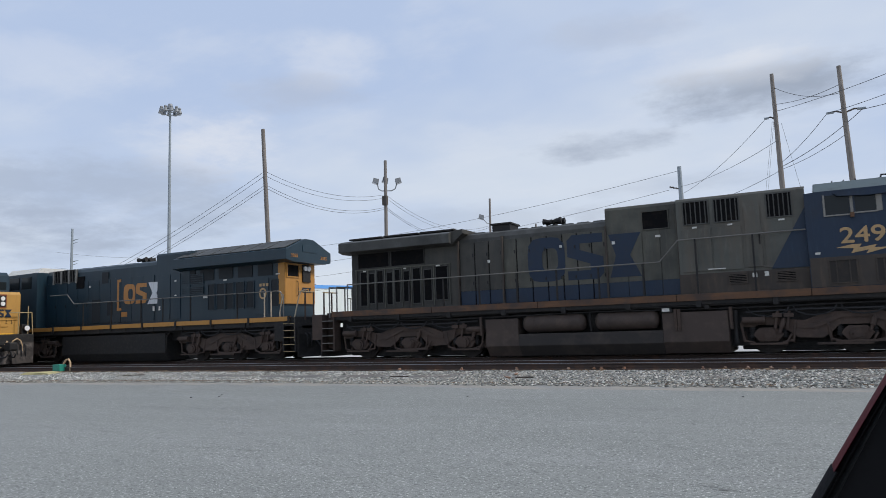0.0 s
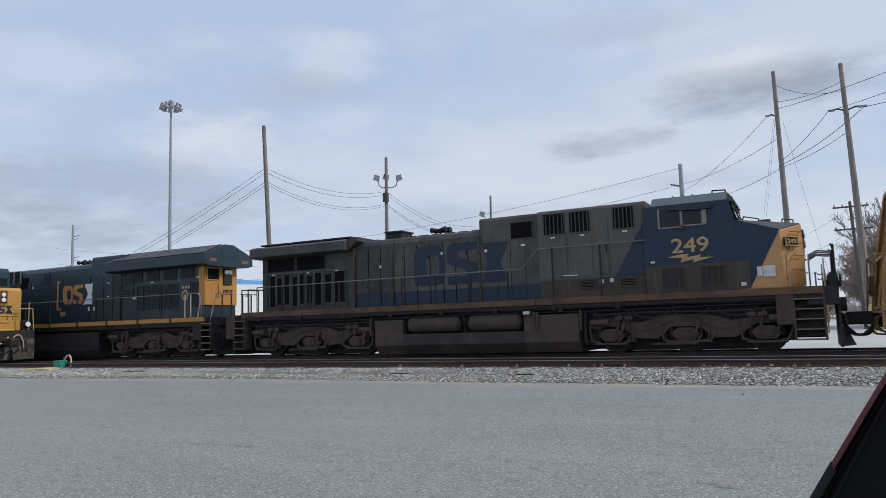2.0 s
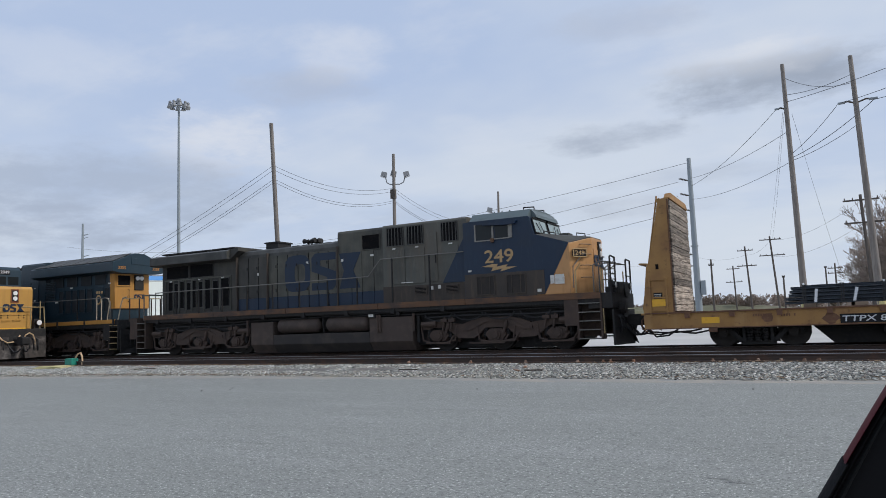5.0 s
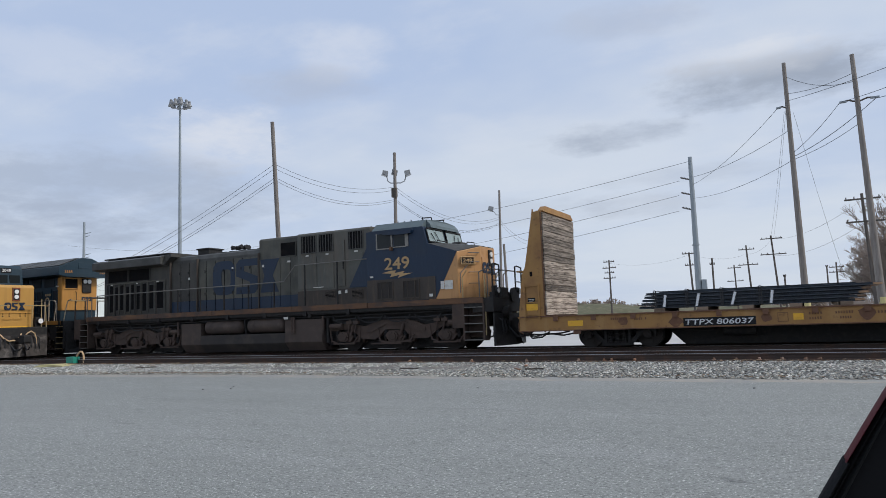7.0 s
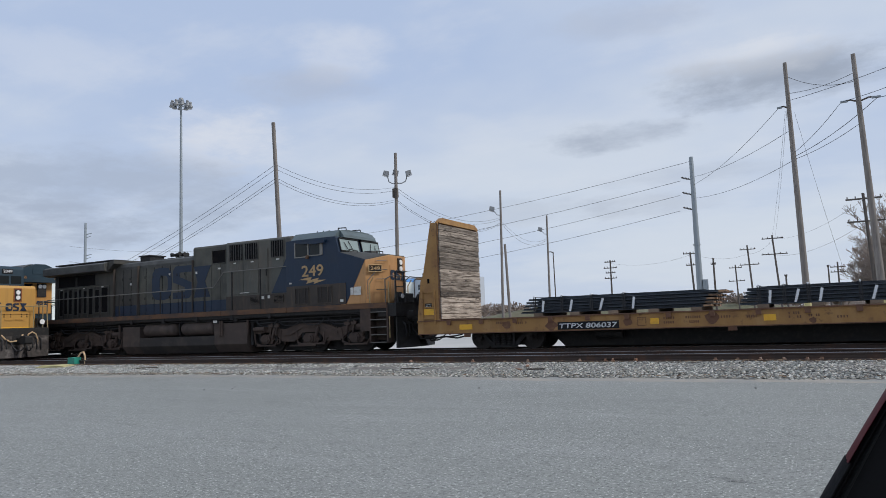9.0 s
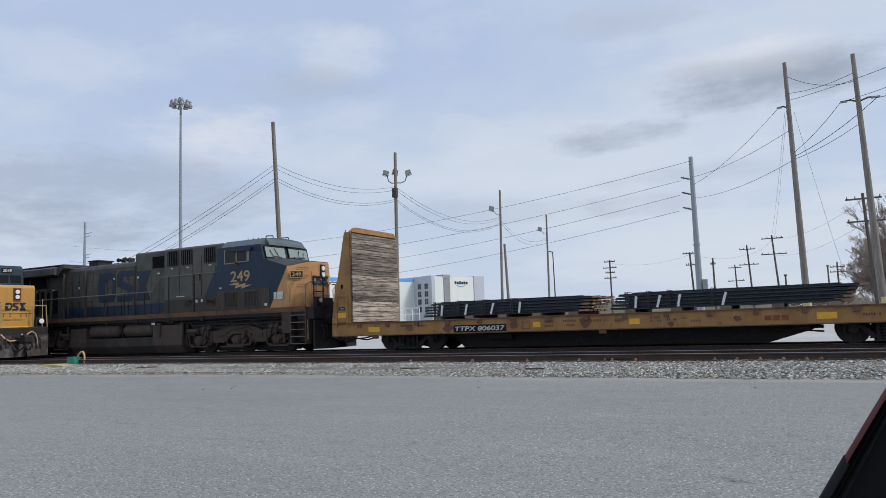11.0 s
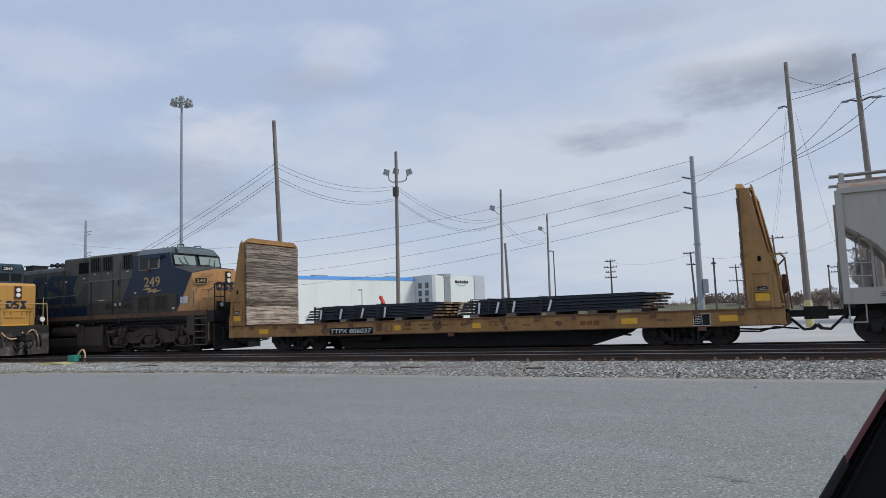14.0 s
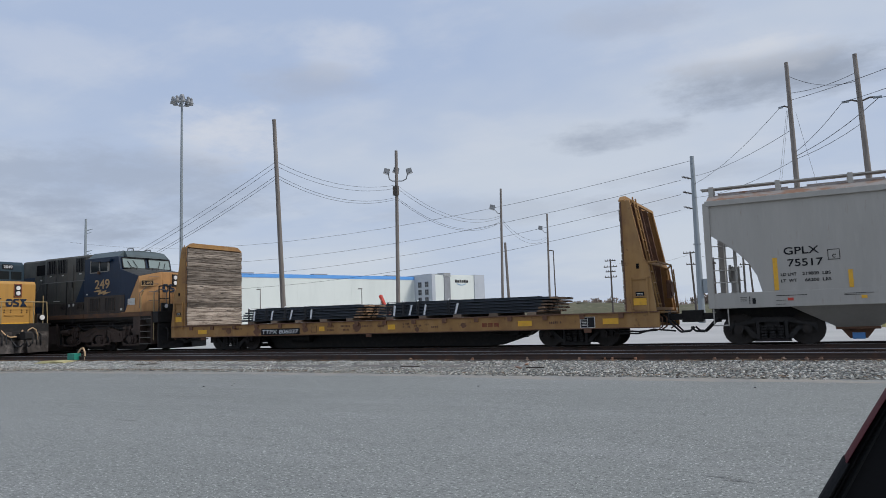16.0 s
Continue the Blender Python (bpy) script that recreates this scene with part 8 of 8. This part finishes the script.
    for k, x in enumerate((-20.38, -20.2, -20.02)):
        overlay("badge_mark", rect(x, x + 0.12, 3.05, 3.17), -1.034, "cream", t)
    edges = [-34.5, -33.7, -32.9, -32.1, -31.3, -30.5, -29.7, -28.95, -28.2, -27.45, -26.7]
    for a, b in zip(edges, edges[1:]):
        bm = B()
        box(bm, a + 0.012, b - 0.012, -1.0, -0.96, 1.85, 3.95, 0.008)
        d = part("hood_door", bm, "navy", t)
        bm = B()
        box(bm, b - 0.1, b - 0.06, -1.02, -0.99, 2.7, 2.85, 0.005)
        part("latch", bm, "black", d)
    for a, b in ((-26.4, -25.6), (-25.55, -24.95)):
        bm = B()
        box(bm, a, b, -1.08, -1.04, 1.85, 3.9, 0.008)
        part("hood_door", bm, "navy", t)
    # emblem with brackets
    emblem(t, -28.75, -27.15, 2.68, 3.62, -1.0, ("logo_orange", "logo_orange"))
    overlay("emblem_piece", [(-27.08, 2.62), (-26.2, 2.62), (-26.5, 3.12), (-26.15, 3.62), (-27.02, 3.62), (-26.75, 3.12)], -1.05, "white", t, "white bow-tie emblem shape")
    for pts in ([(-29.2, 2.4), (-28.9, 2.4), (-28.9, 2.52), (-29.08, 2.52), (-29.08, 3.76), (-28.95, 3.76), (-28.95, 3.88), (-29.2, 3.88)], [(-25.62, 2.6), (-25.76, 2.6), (-25.76, 3.72), (-26.0, 3.72), (-26.0, 3.84), (-25.62, 3.84)]):
        overlay("bracket_mark", pts, -1.05 if pts[0][0] > -26 else -1.0, "logo_orange", t, "orange bracket stripe")
    overlay("painted_mark", rect(-28.9, -28.5, 2.1, 2.32), -1.0, "logo_orange", t)
    for x, z, w, h in ((-26.75, 2.3, 0.12, 0.2), (-26.3, 2.3, 0.1, 0.18), (-24.7, 2.5, 0.2, 0.16), (-23.6, 2.72, 0.25, 0.08), (-25.3, 3.55, 0.12, 0.06), (-25.3, 2.9, 0.12, 0.06), (-22.4, 3.42, 0.2, 0.05), (-19.5, 3.5, 0.2, 0.05), (-31.2, 3.6, 0.1, 0.1)):
        overlay("label_plate", rect(x, x + w, z, z + h), -1.082 if -26.4 < x < -24.9 else -1.03, "label", t)
    # gold hood end
    bm = B()
    box(bm, -19.16, -19.05, -0.98, 0.98, 2.28, 4.0, 0.02)
    part("hood_end", bm, "gold_dim", t, "gold painted hood end")
    overlay("hood_end_side", rect(-19.95 + 0.55, -19.06, 2.28, 3.98), -1.0, "gold_dim", t)
    bm = B()
    box(bm, -19.06, -19.03, -0.85, -0.15, 3.42, 3.90, 0.02)
    ew = part("end_window", bm, "mesh_dark", t, "dark hood end window")
    bm = B()
    for y0, y1, z0, z1 in ((-0.9, -0.85, 3.37, 3.95), (-0.15, -0.1, 3.37, 3.95), (-0.85, -0.15, 3.37, 3.42), (-0.85, -0.15, 3.9, 3.95)):
        box(bm, -19.06, -19.01, y0, y1, z0, z1)
    part("window_frame", bm, "gold_dim", ew)
    bm = B()
    box(bm, -19.06, -18.98, 0.1, 0.62, 3.2, 3.95, 0.03)
    hb = part("headlight_housing", bm, "black", t)
    for y in (0.24, 0.48):
        bm = B()
        rod(bm, (-18.99, y, 3.78), (-18.94, y, 3.78), 0.11, 14)
        part("headlight", bm, "head_lamp", hb, "round white headlight", True)
    front_emblem(t, Matrix.Translation((-19.045, 0.1, 2.76)) @ pose(0, 0, 0, 0, 0, 90), 0.62, 0.22, "logo_blue")
    bm = B()
    pipe(bm, [(-19.05, -0.25, 2.6), (-18.97, -0.25, 2.65), (-18.97, -0.25, 3.2), (-19.05, -0.25, 3.25)], 0.015)
    part("grab_iron", bm, "black", t)
    # cooling cage, horn, cab
    grille(t, -34.0, -32.15, 3.98, 4.55, -1.0, 14, True, "slat")
    horn(t, -28.5, 4.72)
    bm = B()
    for k in range(6):
        q = -33.8 + 1.15 * k
        box(bm, q, q + 0.9, -0.6, 0.6, 4.6, 4.66, 0.02)
    part("roof_hatch", bm, "navy", t)
    bm = B()
    box(bm, -32.2, -31.6, -1.01, -0.97, 3.6, 4.2, 0.01)
    part("side_vent", bm, "mesh_dark", t)
    bm = B()
    prism(bm, [(-34.55, 1.75), (-37.3, 1.75), (-37.3, 3.9), (-37.15, 4.5), (-34.55, 4.55)], -1.5, 1.5, 0.02)
    part("cab", bm, "navy", t)
    # the white label colour puts sunlight into the cab roof
    bm = B()
    prism(bm, [(-1.5, 4.52), (1.5, 4.52), (1.2, 4.8), (-1.2, 4.8)], -37.15, -34.6, 0.01, axis="x")
    part("cab_roof", bm, "label", t, "cab roof with sunlight painted in as near-white")
    for a, b in ((-36.8, -36.0), (-35.8, -35.0)):
        bm = B()
        box(bm, a, b, -1.52, -1.47, 3.75, 4.35, 0.01)
        part("side_window", bm, "glass", t)
    bm = B()
    prism(bm, [(-37.3, 1.75), (-38.9, 1.75), (-38.8, 3.4), (-37.3, 3.85)], -1.2, 1.2, 0.05)
    part("nose", bm, "gold", t)
    # rails, steps, ends, tank, trucks
    handrail(t, [(-33.5, 3.3), (-32.2, 3.3), (-31.7, 2.83), (-19.0, 2.78), (-18.75, 2.6), (-18.75, 1.5)], [(u, 2.82) for u in (-31.0, -29.0, -27.0, -25.6, -23.9, -21.2)], -1.47, base=1.72)
    for way in ([(-19.75, 1.75), (-19.75, 2.74)], [(-18.95, 0.75), (-18.95, 1.9), (-18.82, 2.5), (-18.9, 2.74), (-19.1, 2.78)], [(-18.2, 0.75), (-18.2, 1.7), (-17.98, 2.5), (-17.86, 2.72), (-17.6, 2.76)], [(-19.4, 1.75), (-19.4, 2.76)]):
        bm = B()
        pipe(bm, [(x, -1.45, z) for x, z in way], 0.026)
        part("grab_rail", bm, "rail_cream", t, "worn cream stair grab rail", True)
    for x in (-33.95, -33.35, -32.75, -32.2):
        bm = B()
        box(bm, x - 0.05, x + 0.05, -1.05, -1.0, 3.9, 4.58, 0.008)
        part("screen_post", bm, "trim", t, "pale post beside the cooling screen")
    for a, b, z0, z1 in ((-30.3, -29.85, 3.75, 4.3), (-31.0, -30.4, 1.9, 3.0), (-29.9, -29.5, 2.2, 2.9)):
        overlay("side_vent", rect(a, b, z0, z1), -1.0, "screen_navy", t, "dark side vent")
    for y in (-0.9, -0.35, 0.35, 0.9):
        bm = B()
        pipe(bm, [(-18.1, y, 1.6), (-18.1, y, 2.72)], 0.035)
        part("end_post", bm, "frame", t, "brown end rail post")
    bm = B()
    pipe(bm, [(-18.1, -1.3, 2.72), (-18.1, -0.3, 2.72)], 0.025)
    pipe(bm, [(-18.1, 0.3, 2.72), (-18.1, 1.3, 2.72)], 0.025)
    part("end_rail", bm, "rail_yellow", t)
    steps(t, -18.75, -18.15, -1.5, "black", "rail_yellow", 5, 0.32, 1.7)
    steps(t, -18.75, -18.15, 1.5, "black", "rail_yellow", 5, 0.32, 1.7)
    plow(t, -18.1, 1)
    coupler(t, -18.05, 1)
    fuel_tank(t, -32.6, -25.5, 0.04, 1.25, "black")
    bm = B()
    pipe(bm, [(-25.4, -1.42, 0.5), (-25.4, -1.42, 1.1), (-25.1, -1.42, 1.4), (-24.5, -1.42, 1.45)], 0.03)
    pipe(bm, [(-39, -1.38, 1.4), (-33, -1.38, 1.36), (-26, -1.38, 1.42), (-19, -1.38, 1.38)], 0.035)
    for k in range(8):
        q = -33.5 + 1.8 * k
        box(bm, q, q + 0.14, -1.5, -1.3, 1.36, 1.56, 0.02)
    part("piping", bm, "black", t)
    loco_truck(t, -21.8, 2.1, c)
    loco_truck(t, -36.0, 2.1, c)
    finish(t, c)


loco_navy()


# ---- parked locomotive on the near track ----
def loco_parked():
    fx = -33.0
    t = thing("locomotive", Matrix.Translation((fx - 8, NEAR, RAIL)), "parked blue locomotive with bright gold nose, numbered 2049", "locomotive")
    X = 8.0   # nose front in its own space; y is across
    bm = B()
    box(bm, -10.5, X + 0.3, -1.46, 1.46, 1.05, 1.45, 0.03)
    part("underframe", bm, "black", t)
    bm = B()
    prism(bm, [(X - 1.75, 1.45), (X, 1.45), (X, 3.30), (X - 0.08, 3.42), (X - 1.75, 3.48)], -0.98, 0.98, 0.04)
    part("nose", bm, "gold", t, "bright gold short nose")
    bm = B()
    box(bm, X - 0.02, X + 0.02, -0.7, 0.7, 1.36, 1.5, 0.01)
    part("nose_step", bm, "bright_yellow", t)
    bm = B()
    box(bm, X - 0.01, X + 0.04, -0.02, 0.26, 2.72, 3.24, 0.02)
    hb = part("headlight_housing", bm, "black", t, "dark red-edged headlight housing")
    for z in (2.86, 3.1):
        bm = B()
        rod(bm, (X + 0.04, 0.12, z), (X + 0.07, 0.12, z), 0.10, 14)
        part("headlight", bm, "head_lamp", hb, "round white headlight", True)
    # plain emblem blocks on the nose
    front_emblem(t, Matrix.Translation((X + 0.012, -0.42, 2.24)) @ pose(0, 0, 0, 0, 0, 90), 0.98, 0.36, "logo_blue")
    overlay_box = B()
    for a, b, z in ((-0.72, -0.62, 2.58), (-0.72, -0.62, 2.18)):
        box(overlay_box, X + 0.004, X + 0.016, a, b, z, z + 0.05)
    box(overlay_box, X + 0.004, X + 0.016, -0.72, -0.68, 2.18, 2.63)
    part("bracket_mark", overlay_box, "logo_blue", t)
    for y0, y1, z0, z1 in ((-0.06, -0.02, 2.70, 3.26), (0.26, 0.30, 2.70, 3.26), (-0.06, 0.30, 3.24, 3.29), (-0.06, 0.30, 2.67, 2.72)):
        bm = B()
        box(bm, X - 0.005, X + 0.035, y0, y1, z0, z1)
        part("lamp_rim", bm, "rust_red", hb, "red rim of the headlight housing")
    bm = B()
    box(bm, X - 0.01, X + 0.03, -0.95, 0.95, 2.10, 2.13)
    part("nose_ledge", bm, "gold", t)
    for y in (-0.45, 0.05):
        bm = B()
        pipe(bm, [(X, y, 1.85), (X + 0.07, y, 1.85), (X + 0.07, y + 0.35, 1.85), (X, y + 0.35, 1.85)], 0.014)
        part("grab_iron", bm, "gold", t)
    bm = B()
    for z in (2.05, 1.95):
        for y in (-0.5, -0.2, 0.3, 0.55):
            box(bm, X + 0.005, X + 0.015, y, y + 0.05, z, z + 0.05)
    part("nose_marks", bm, "ink", t)
    bm = B()
    prism(bm, [(X - 1.75, 1.45), (X - 1.75, 3.5), (X - 1.85, 4.35), (X - 2.0, 4.5), (X - 4.2, 4.55), (X - 4.2, 1.45)], -1.5, 1.5, 0.03)
    part("cab", bm, "navy", t, "navy cab")
    for y0, y1 in ((-1.35, -0.85), (-0.75, -0.1), (0.1, 0.75), (0.85, 1.35)):
        bm = B()
        box(bm, X - 1.80, X - 1.76, y0, y1, 3.62, 4.02, 0.02)
        part("windscreen", bm, "glass", t, "dark cab windscreen")
    for y in (-0.9, 0.45):
        bm = B()
        box(bm, X - 1.9, X - 1.80, y, y + 0.5, 4.12, 4.36, 0.02)
        nb = part("number_board", bm, "ink", t, "lit number board")
        lettering("2049", 0.2, "white", nb, X - 1.795, y + 0.04, 4.17, 0.42, "number", front="end")
    bm = B()
    hood_section(bm, X - 18.0, X - 4.2, 0.95, 1.45, 4.4)
    part("engine_hood", bm, "navy", t, "navy engine hood")
    bm = B()
    box(bm, X - 0.02, X + 0.32, -1.46, 1.46, 1.05, 1.42, 0.02)
    part("front_platform", bm, "black", t)
    for y in (-1.12, 1.12):
        bm = B()
        rod(bm, (X + 0.18, y, 1.72), (X + 0.32, y, 1.72), 0.14, 14)
        box(bm, X + 0.05, X + 0.2, y - 0.17, y + 0.17, 1.42, 1.9, 0.02)
        dl = part("ditch_light", bm, "black", t)
        bm = B()
        rod(bm, (X + 0.32, y, 1.72), (X + 0.35, y, 1.72), 0.12, 14)
        part("lens", bm, "head_lamp", dl, "white ditch light lens", True)
    for s in (-1, 1):
        bm = B()
        pipe(bm, [(X + 0.25, s * 0.3, 2.45), (X + 0.25, s * 1.38, 2.45), (X + 0.28, s * 1.44, 1.2)], 0.025)
        pipe(bm, [(X + 0.25, s * 0.75, 2.45), (X + 0.25, s * 0.75, 1.42)], 0.025)
        pipe(bm, [(X + 0.25, s * 1.2, 2.75), (X + 0.25, s * 1.2, 1.42)], 0.022)
        part("front_rail", bm, "rail_yellow", t, "pale front railing")
        steps(t, X - 0.75, X - 0.1, s * 1.5, "black", "rail_yellow", 4, 0.35, 1.4)
    bm = B()
    pipe(bm, [(X + 0.3, -0.75, 1.15), (X + 0.4, -0.62, 0.95), (X + 0.42, -0.4, 0.83), (X + 0.42, -0.1, 0.86), (X + 0.4, 0.1, 1.0), (X + 0.35, 0.2, 1.15)], 0.032)
    pipe(bm, [(X + 0.34, 0.35, 0.9), (X + 0.42, 0.42, 1.15), (X + 0.46, 0.58, 1.25), (X + 0.46, 0.75, 1.15), (X + 0.44, 0.85, 0.9), (X + 0.38, 0.88, 0.6)], 0.03)
    part("jumper_cable", bm, "tan", t, "looped tan jumper cable")
    bm = B()
    prism(bm, [(-1.45, 0.10), (1.45, 0.10), (1.45, 1.08), (-1.45, 1.08)], X + 0.28, X + 0.34, axis="x")
    for q in (-1, 1):
        vs = [(X + 0.34, q * 1.44, 0.12), (X + 0.62, q * 0.3, 0.10), (X + 0.5, q * 0.3, 0.65), (X + 0.34, q * 1.44, 0.75)]
        f = bm.faces.new([bm.verts.new(v) for v in vs])
        r = bmesh.ops.extrude_face_region(bm, geom=[f])
        bmesh.ops.translate(bm, verts=[v for v in r["geom"] if isinstance(v, bmesh.types.BMVert)], vec=(-0.03, 0, 0))
    bmesh.ops.recalc_face_normals(bm, faces=bm.faces)
    part("pilot_plow", bm, "pilot_grime", t, "blotched grey and brown pilot with plow")
    for y in (-1.0, -0.8, -0.6, 0.6, 0.8, 1.0):
        bm = B()
        pipe(bm, [(X + 0.32, y, 1.0), (X + 0.46, y, 0.9), (X + 0.48, y, 0.6), (X + 0.4, y + 0.04, 0.42)], 0.03)
        part("brake_hose", bm, "hose", t, "hanging black hose")
    ob = coupler(t, X + 0.3, 1)
    side_frame(t, X - 2.9, [X - 5.0, X - 2.9, X - 0.9], -1.2)
    bm = B()
    for a in (X - 5.0, X - 2.9, X - 0.9, X - 13.0, X - 15.0, X - 17.0):
        for s in (-0.72, 0.72):
            rod(bm, (a, s - 0.065, 0.53), (a, s + 0.065, 0.53), 0.53, 24)
    part("wheels", bm, "wheel", t, smooth=True)
    bm = B()
    box(bm, X - 11.5, X - 6.2, -1.4, 1.4, 0.2, 1.1, 0.05)
    part("fuel_tank", bm, "black", t)


loco_parked()


# ---- small things by the track, and the car that the camera looks past ----
def derail_kit():
    t = thing("hose_stand", Matrix.Translation((-27.3, 18.75, 0.2)), "green valve box with bent tan pipe beside the rail", "valve box")
    bm = B()
    box(bm, -0.28, 0.16, -0.15, 0.15, 0.0, 0.3, 0.02)
    part("box", bm, "green", t, "bright green box")
    bm = B()
    pipe(bm, [(0.5, 0.1, -0.05), (0.48, 0.1, 0.35), (0.38, 0.1, 0.5), (0.22, 0.1, 0.48), (0.1, 0.05, 0.3), (-0.05, 0, 0.12)], 0.035, 8)
    part("pipe", bm, "tan", t, "bent tan pipe")
    bm = B()
    pipe(bm, [(0.1, 0.0, 0.28), (0.2, -0.05, 0.42), (0.28, -0.05, 0.44)], 0.02)
    part("hose", bm, "hose", t)
    bm = B()
    prism(bm, [(-0.85, 0.0), (0.85, 0.0), (0.75, 0.12), (0.3, 0.17), (-0.5, 0.15), (-0.8, 0.08)], -0.3, 0.3, 0.03)
    for v in bm.verts:
        v.co += Vector((0.06, 0.05, 0.03)) * noise.noise(v.co * 3)
    ob = part("board_pile", bm, "straw")
    ob.matrix_basis = pose(-27.35, 17.95, 0.09, 0, 0, 6)
    tagged(ob, "low pale yellow pile lying on the ballast", "pile")
    rng3 = random.Random(12)
    for k in range(7):
        bm = B()
        box(bm, -rng3.uniform(0.12, 0.4), rng3.uniform(0.12, 0.4), -0.04, 0.04, 0, 0.03, 0.005)
        o = part("wood_scrap", bm, "clip" if k % 2 else "tie")
        o.matrix_basis = pose(rng3.uniform(-24, -3), rng3.uniform(16.4, 18.2), 0.17, 0, 0, rng3.uniform(0, 180))
        tagged(o, "small rusty scrap lying on the stones", "scrap")


derail_kit()


def yard_vehicles():
    b = ground_at(-32.6, 120)
    t = thing("loader_crane", Matrix.Translation(b), "far folded red loader crane standing in the yard", "crane")
    r = Vector((math.cos(radians(32.6)), math.sin(radians(32.6)), 0))
    for name, k0, z0, k1, z1, w, mat in (("boom", -1.15, 5.5, 0.85, 0.9, 0.32, "red"), ("jib", -0.95, 4.6, 0.35, 1.0, 0.2, "rust_red"), ("mast", -1.1, 0.0, -1.12, 5.2, 0.16, "truck_white")):
        p, q = r * k0 + Vector((0, 0, z0)), r * k1 + Vector((0, 0, z1))
        bm = B()
        rod(bm, p, q, w, 4, w * 0.8)
        bmesh.ops.create_uvsphere(bm, u_segments=8, v_segments=6, radius=w * 1.15, matrix=Matrix.Translation(p))
        part(name, bm, mat, t)
    bm = B()
    box(bm, -1.6, 1.6, -1.1, 1.1, 0.0, 0.9, 0.06)
    part("base", bm, "truck_white", t)
    b = ground_at(-31.3, 118)
    t = thing("pipe_railing", Matrix.Translation(b), "far white pipe railing in the yard", "railing")
    for z in (1.5, 2.7, 3.7):
        bm = B()
        rod(bm, r * -2.2 + Vector((0, 0, z)), r * 2.6 + Vector((0, 0, z)), 0.06, 6)
        part("rail", bm, "truck_white", t)
    for k in range(5):
        bm = B()
        rod(bm, r * (-2.2 + 1.2 * k), r * (-2.2 + 1.2 * k) + Vector((0, 0, 3.75)), 0.07, 6)
        part("post", bm, "truck_white", t)
    b = ground_at(-36.9, 125)
    t = thing("flatbed_truck", Matrix.Translation(b) @ pose(0, 0, 0, 0, 0, 37), "far white work truck standing in the yard", "truck")
    bm = B()
    prism(bm, [(1.0, 0.7), (4.0, 0.7), (4.0, 1.9), (3.2, 2.2), (2.6, 3.4), (1.0, 3.5)], -1.2, 1.2, 0.1)
    part("cab", bm, "truck_white", t)
    bm = B()
    box(bm, -5.0, 0.9, -1.2, 1.2, 0.8, 2.9, 0.05)
    rod(bm, (0.6, 0, 2.9), (1.8, 0, 4.3), 0.15, 8)
    part("body", bm, "truck_white", t)
    for x in (-3.8, -2.6, 2.8):
        bm = B()
        rod(bm, (x, -1.25, 0.5), (x, 1.25, 0.5), 0.5, 14)
        part("wheel", bm, "rubber", t)


yard_vehicles()


def car_door():
    """Edge of the red car beside the camera: slanting door pillar, seal and dark window."""
    d = 0.9
    t = thing("car_door", Matrix.Translation((0.05, d, 0.0)), "dark red car door edge with black seal, out of focus", "car door")
    o = Vector((0.05, d, 0.0))

    def line(k, az0, el0, az1, el1, dd=d):
        return toward(az0 + (az1 - az0) * k, el0 + (el1 - el0) * k, dd) - o

    A = (-1.06, -13.1, 3.33, -5.92)
    G = (0.18, -13.02, 3.22, -7.62)

    def strip(name, mat, la, lb, k0, k1, thick, label, f0=0.0, f1=1.0, round_=True):
        bm = B()
        n = 10
        rows = []
        for i in range(n + 1):
            k = k0 + (k1 - k0) * i / n
            a, b = line(k, *la), line(k, *lb)
            p, q = a.lerp(b, f0), a.lerp(b, f1)
            m = p.lerp(q, 0.5)
            rows.append([bm.verts.new(v) for v in (p + Vector((0, thick, 0)), p, m + Vector((0, -thick * 0.6 if round_ else 0, 0)), q, q + Vector((0, thick, 0)))])
        for r0, r1 in zip(rows, rows[1:]):
            for j in range(4):
                bm.faces.new((r0[j], r1[j], r1[j + 1], r0[j + 1]))
            bm.faces.new((r0[4], r1[4], r1[0], r0[0]))
        bm.faces.new(rows[0])
        bm.faces.new(rows[-1][::-1])
        bmesh.ops.recalc_face_normals(bm, faces=bm.faces)
        part(name, bm, mat, t, label, True)

    strip("pillar", "red_body", A, G, 0.36, 1.9, 0.02, "dark red painted pillar", 0.0, 0.30)
    strip("pillar_foot", "rubber", A, G, -0.7, 0.37, 0.022, "black pillar foot", -0.06, 0.6)
    strip("seal", "rubber", A, G, -0.7, 1.9, 0.016, "black rubber seal", 0.28, 0.75)
    strip("trim", "mirror_grey", A, G, -0.7, 1.9, 0.014, "grey inner trim", 0.72, 1.15)
    far = (9.0, -13.0, 12.0, -7.6)
    strip("window", "rubber", G, far, -0.7, 1.9, 0.01, "dark window interior", 0.0, 1.0, False)
    bm = B()
    a, b = line(-0.7, *A), line(-0.7, *far)
    box(bm, a.x - 0.02, b.x + 0.02, 0.0, 0.08, 0.02, a.z + 0.02, 0.02)
    part("door_panel", bm, "red_body", t, "dark red lower door panel")


car_door()
def motions():
    times = [0.5 * k for k in range(33)]
    for t, u, z, y in MOVERS:
        walk(t, [(k, pose(u - travel(k), FAR + y, RAIL + z)) for k in times])
    turns = [0.3 * k for k in range(53)] + [16.0]
    for ob, x, r in WHEELS:
        walk(ob, [(k, pose(x, 0, r, 0, -math.degrees(travel(k) / r), 0)) for k in turns])


motions()
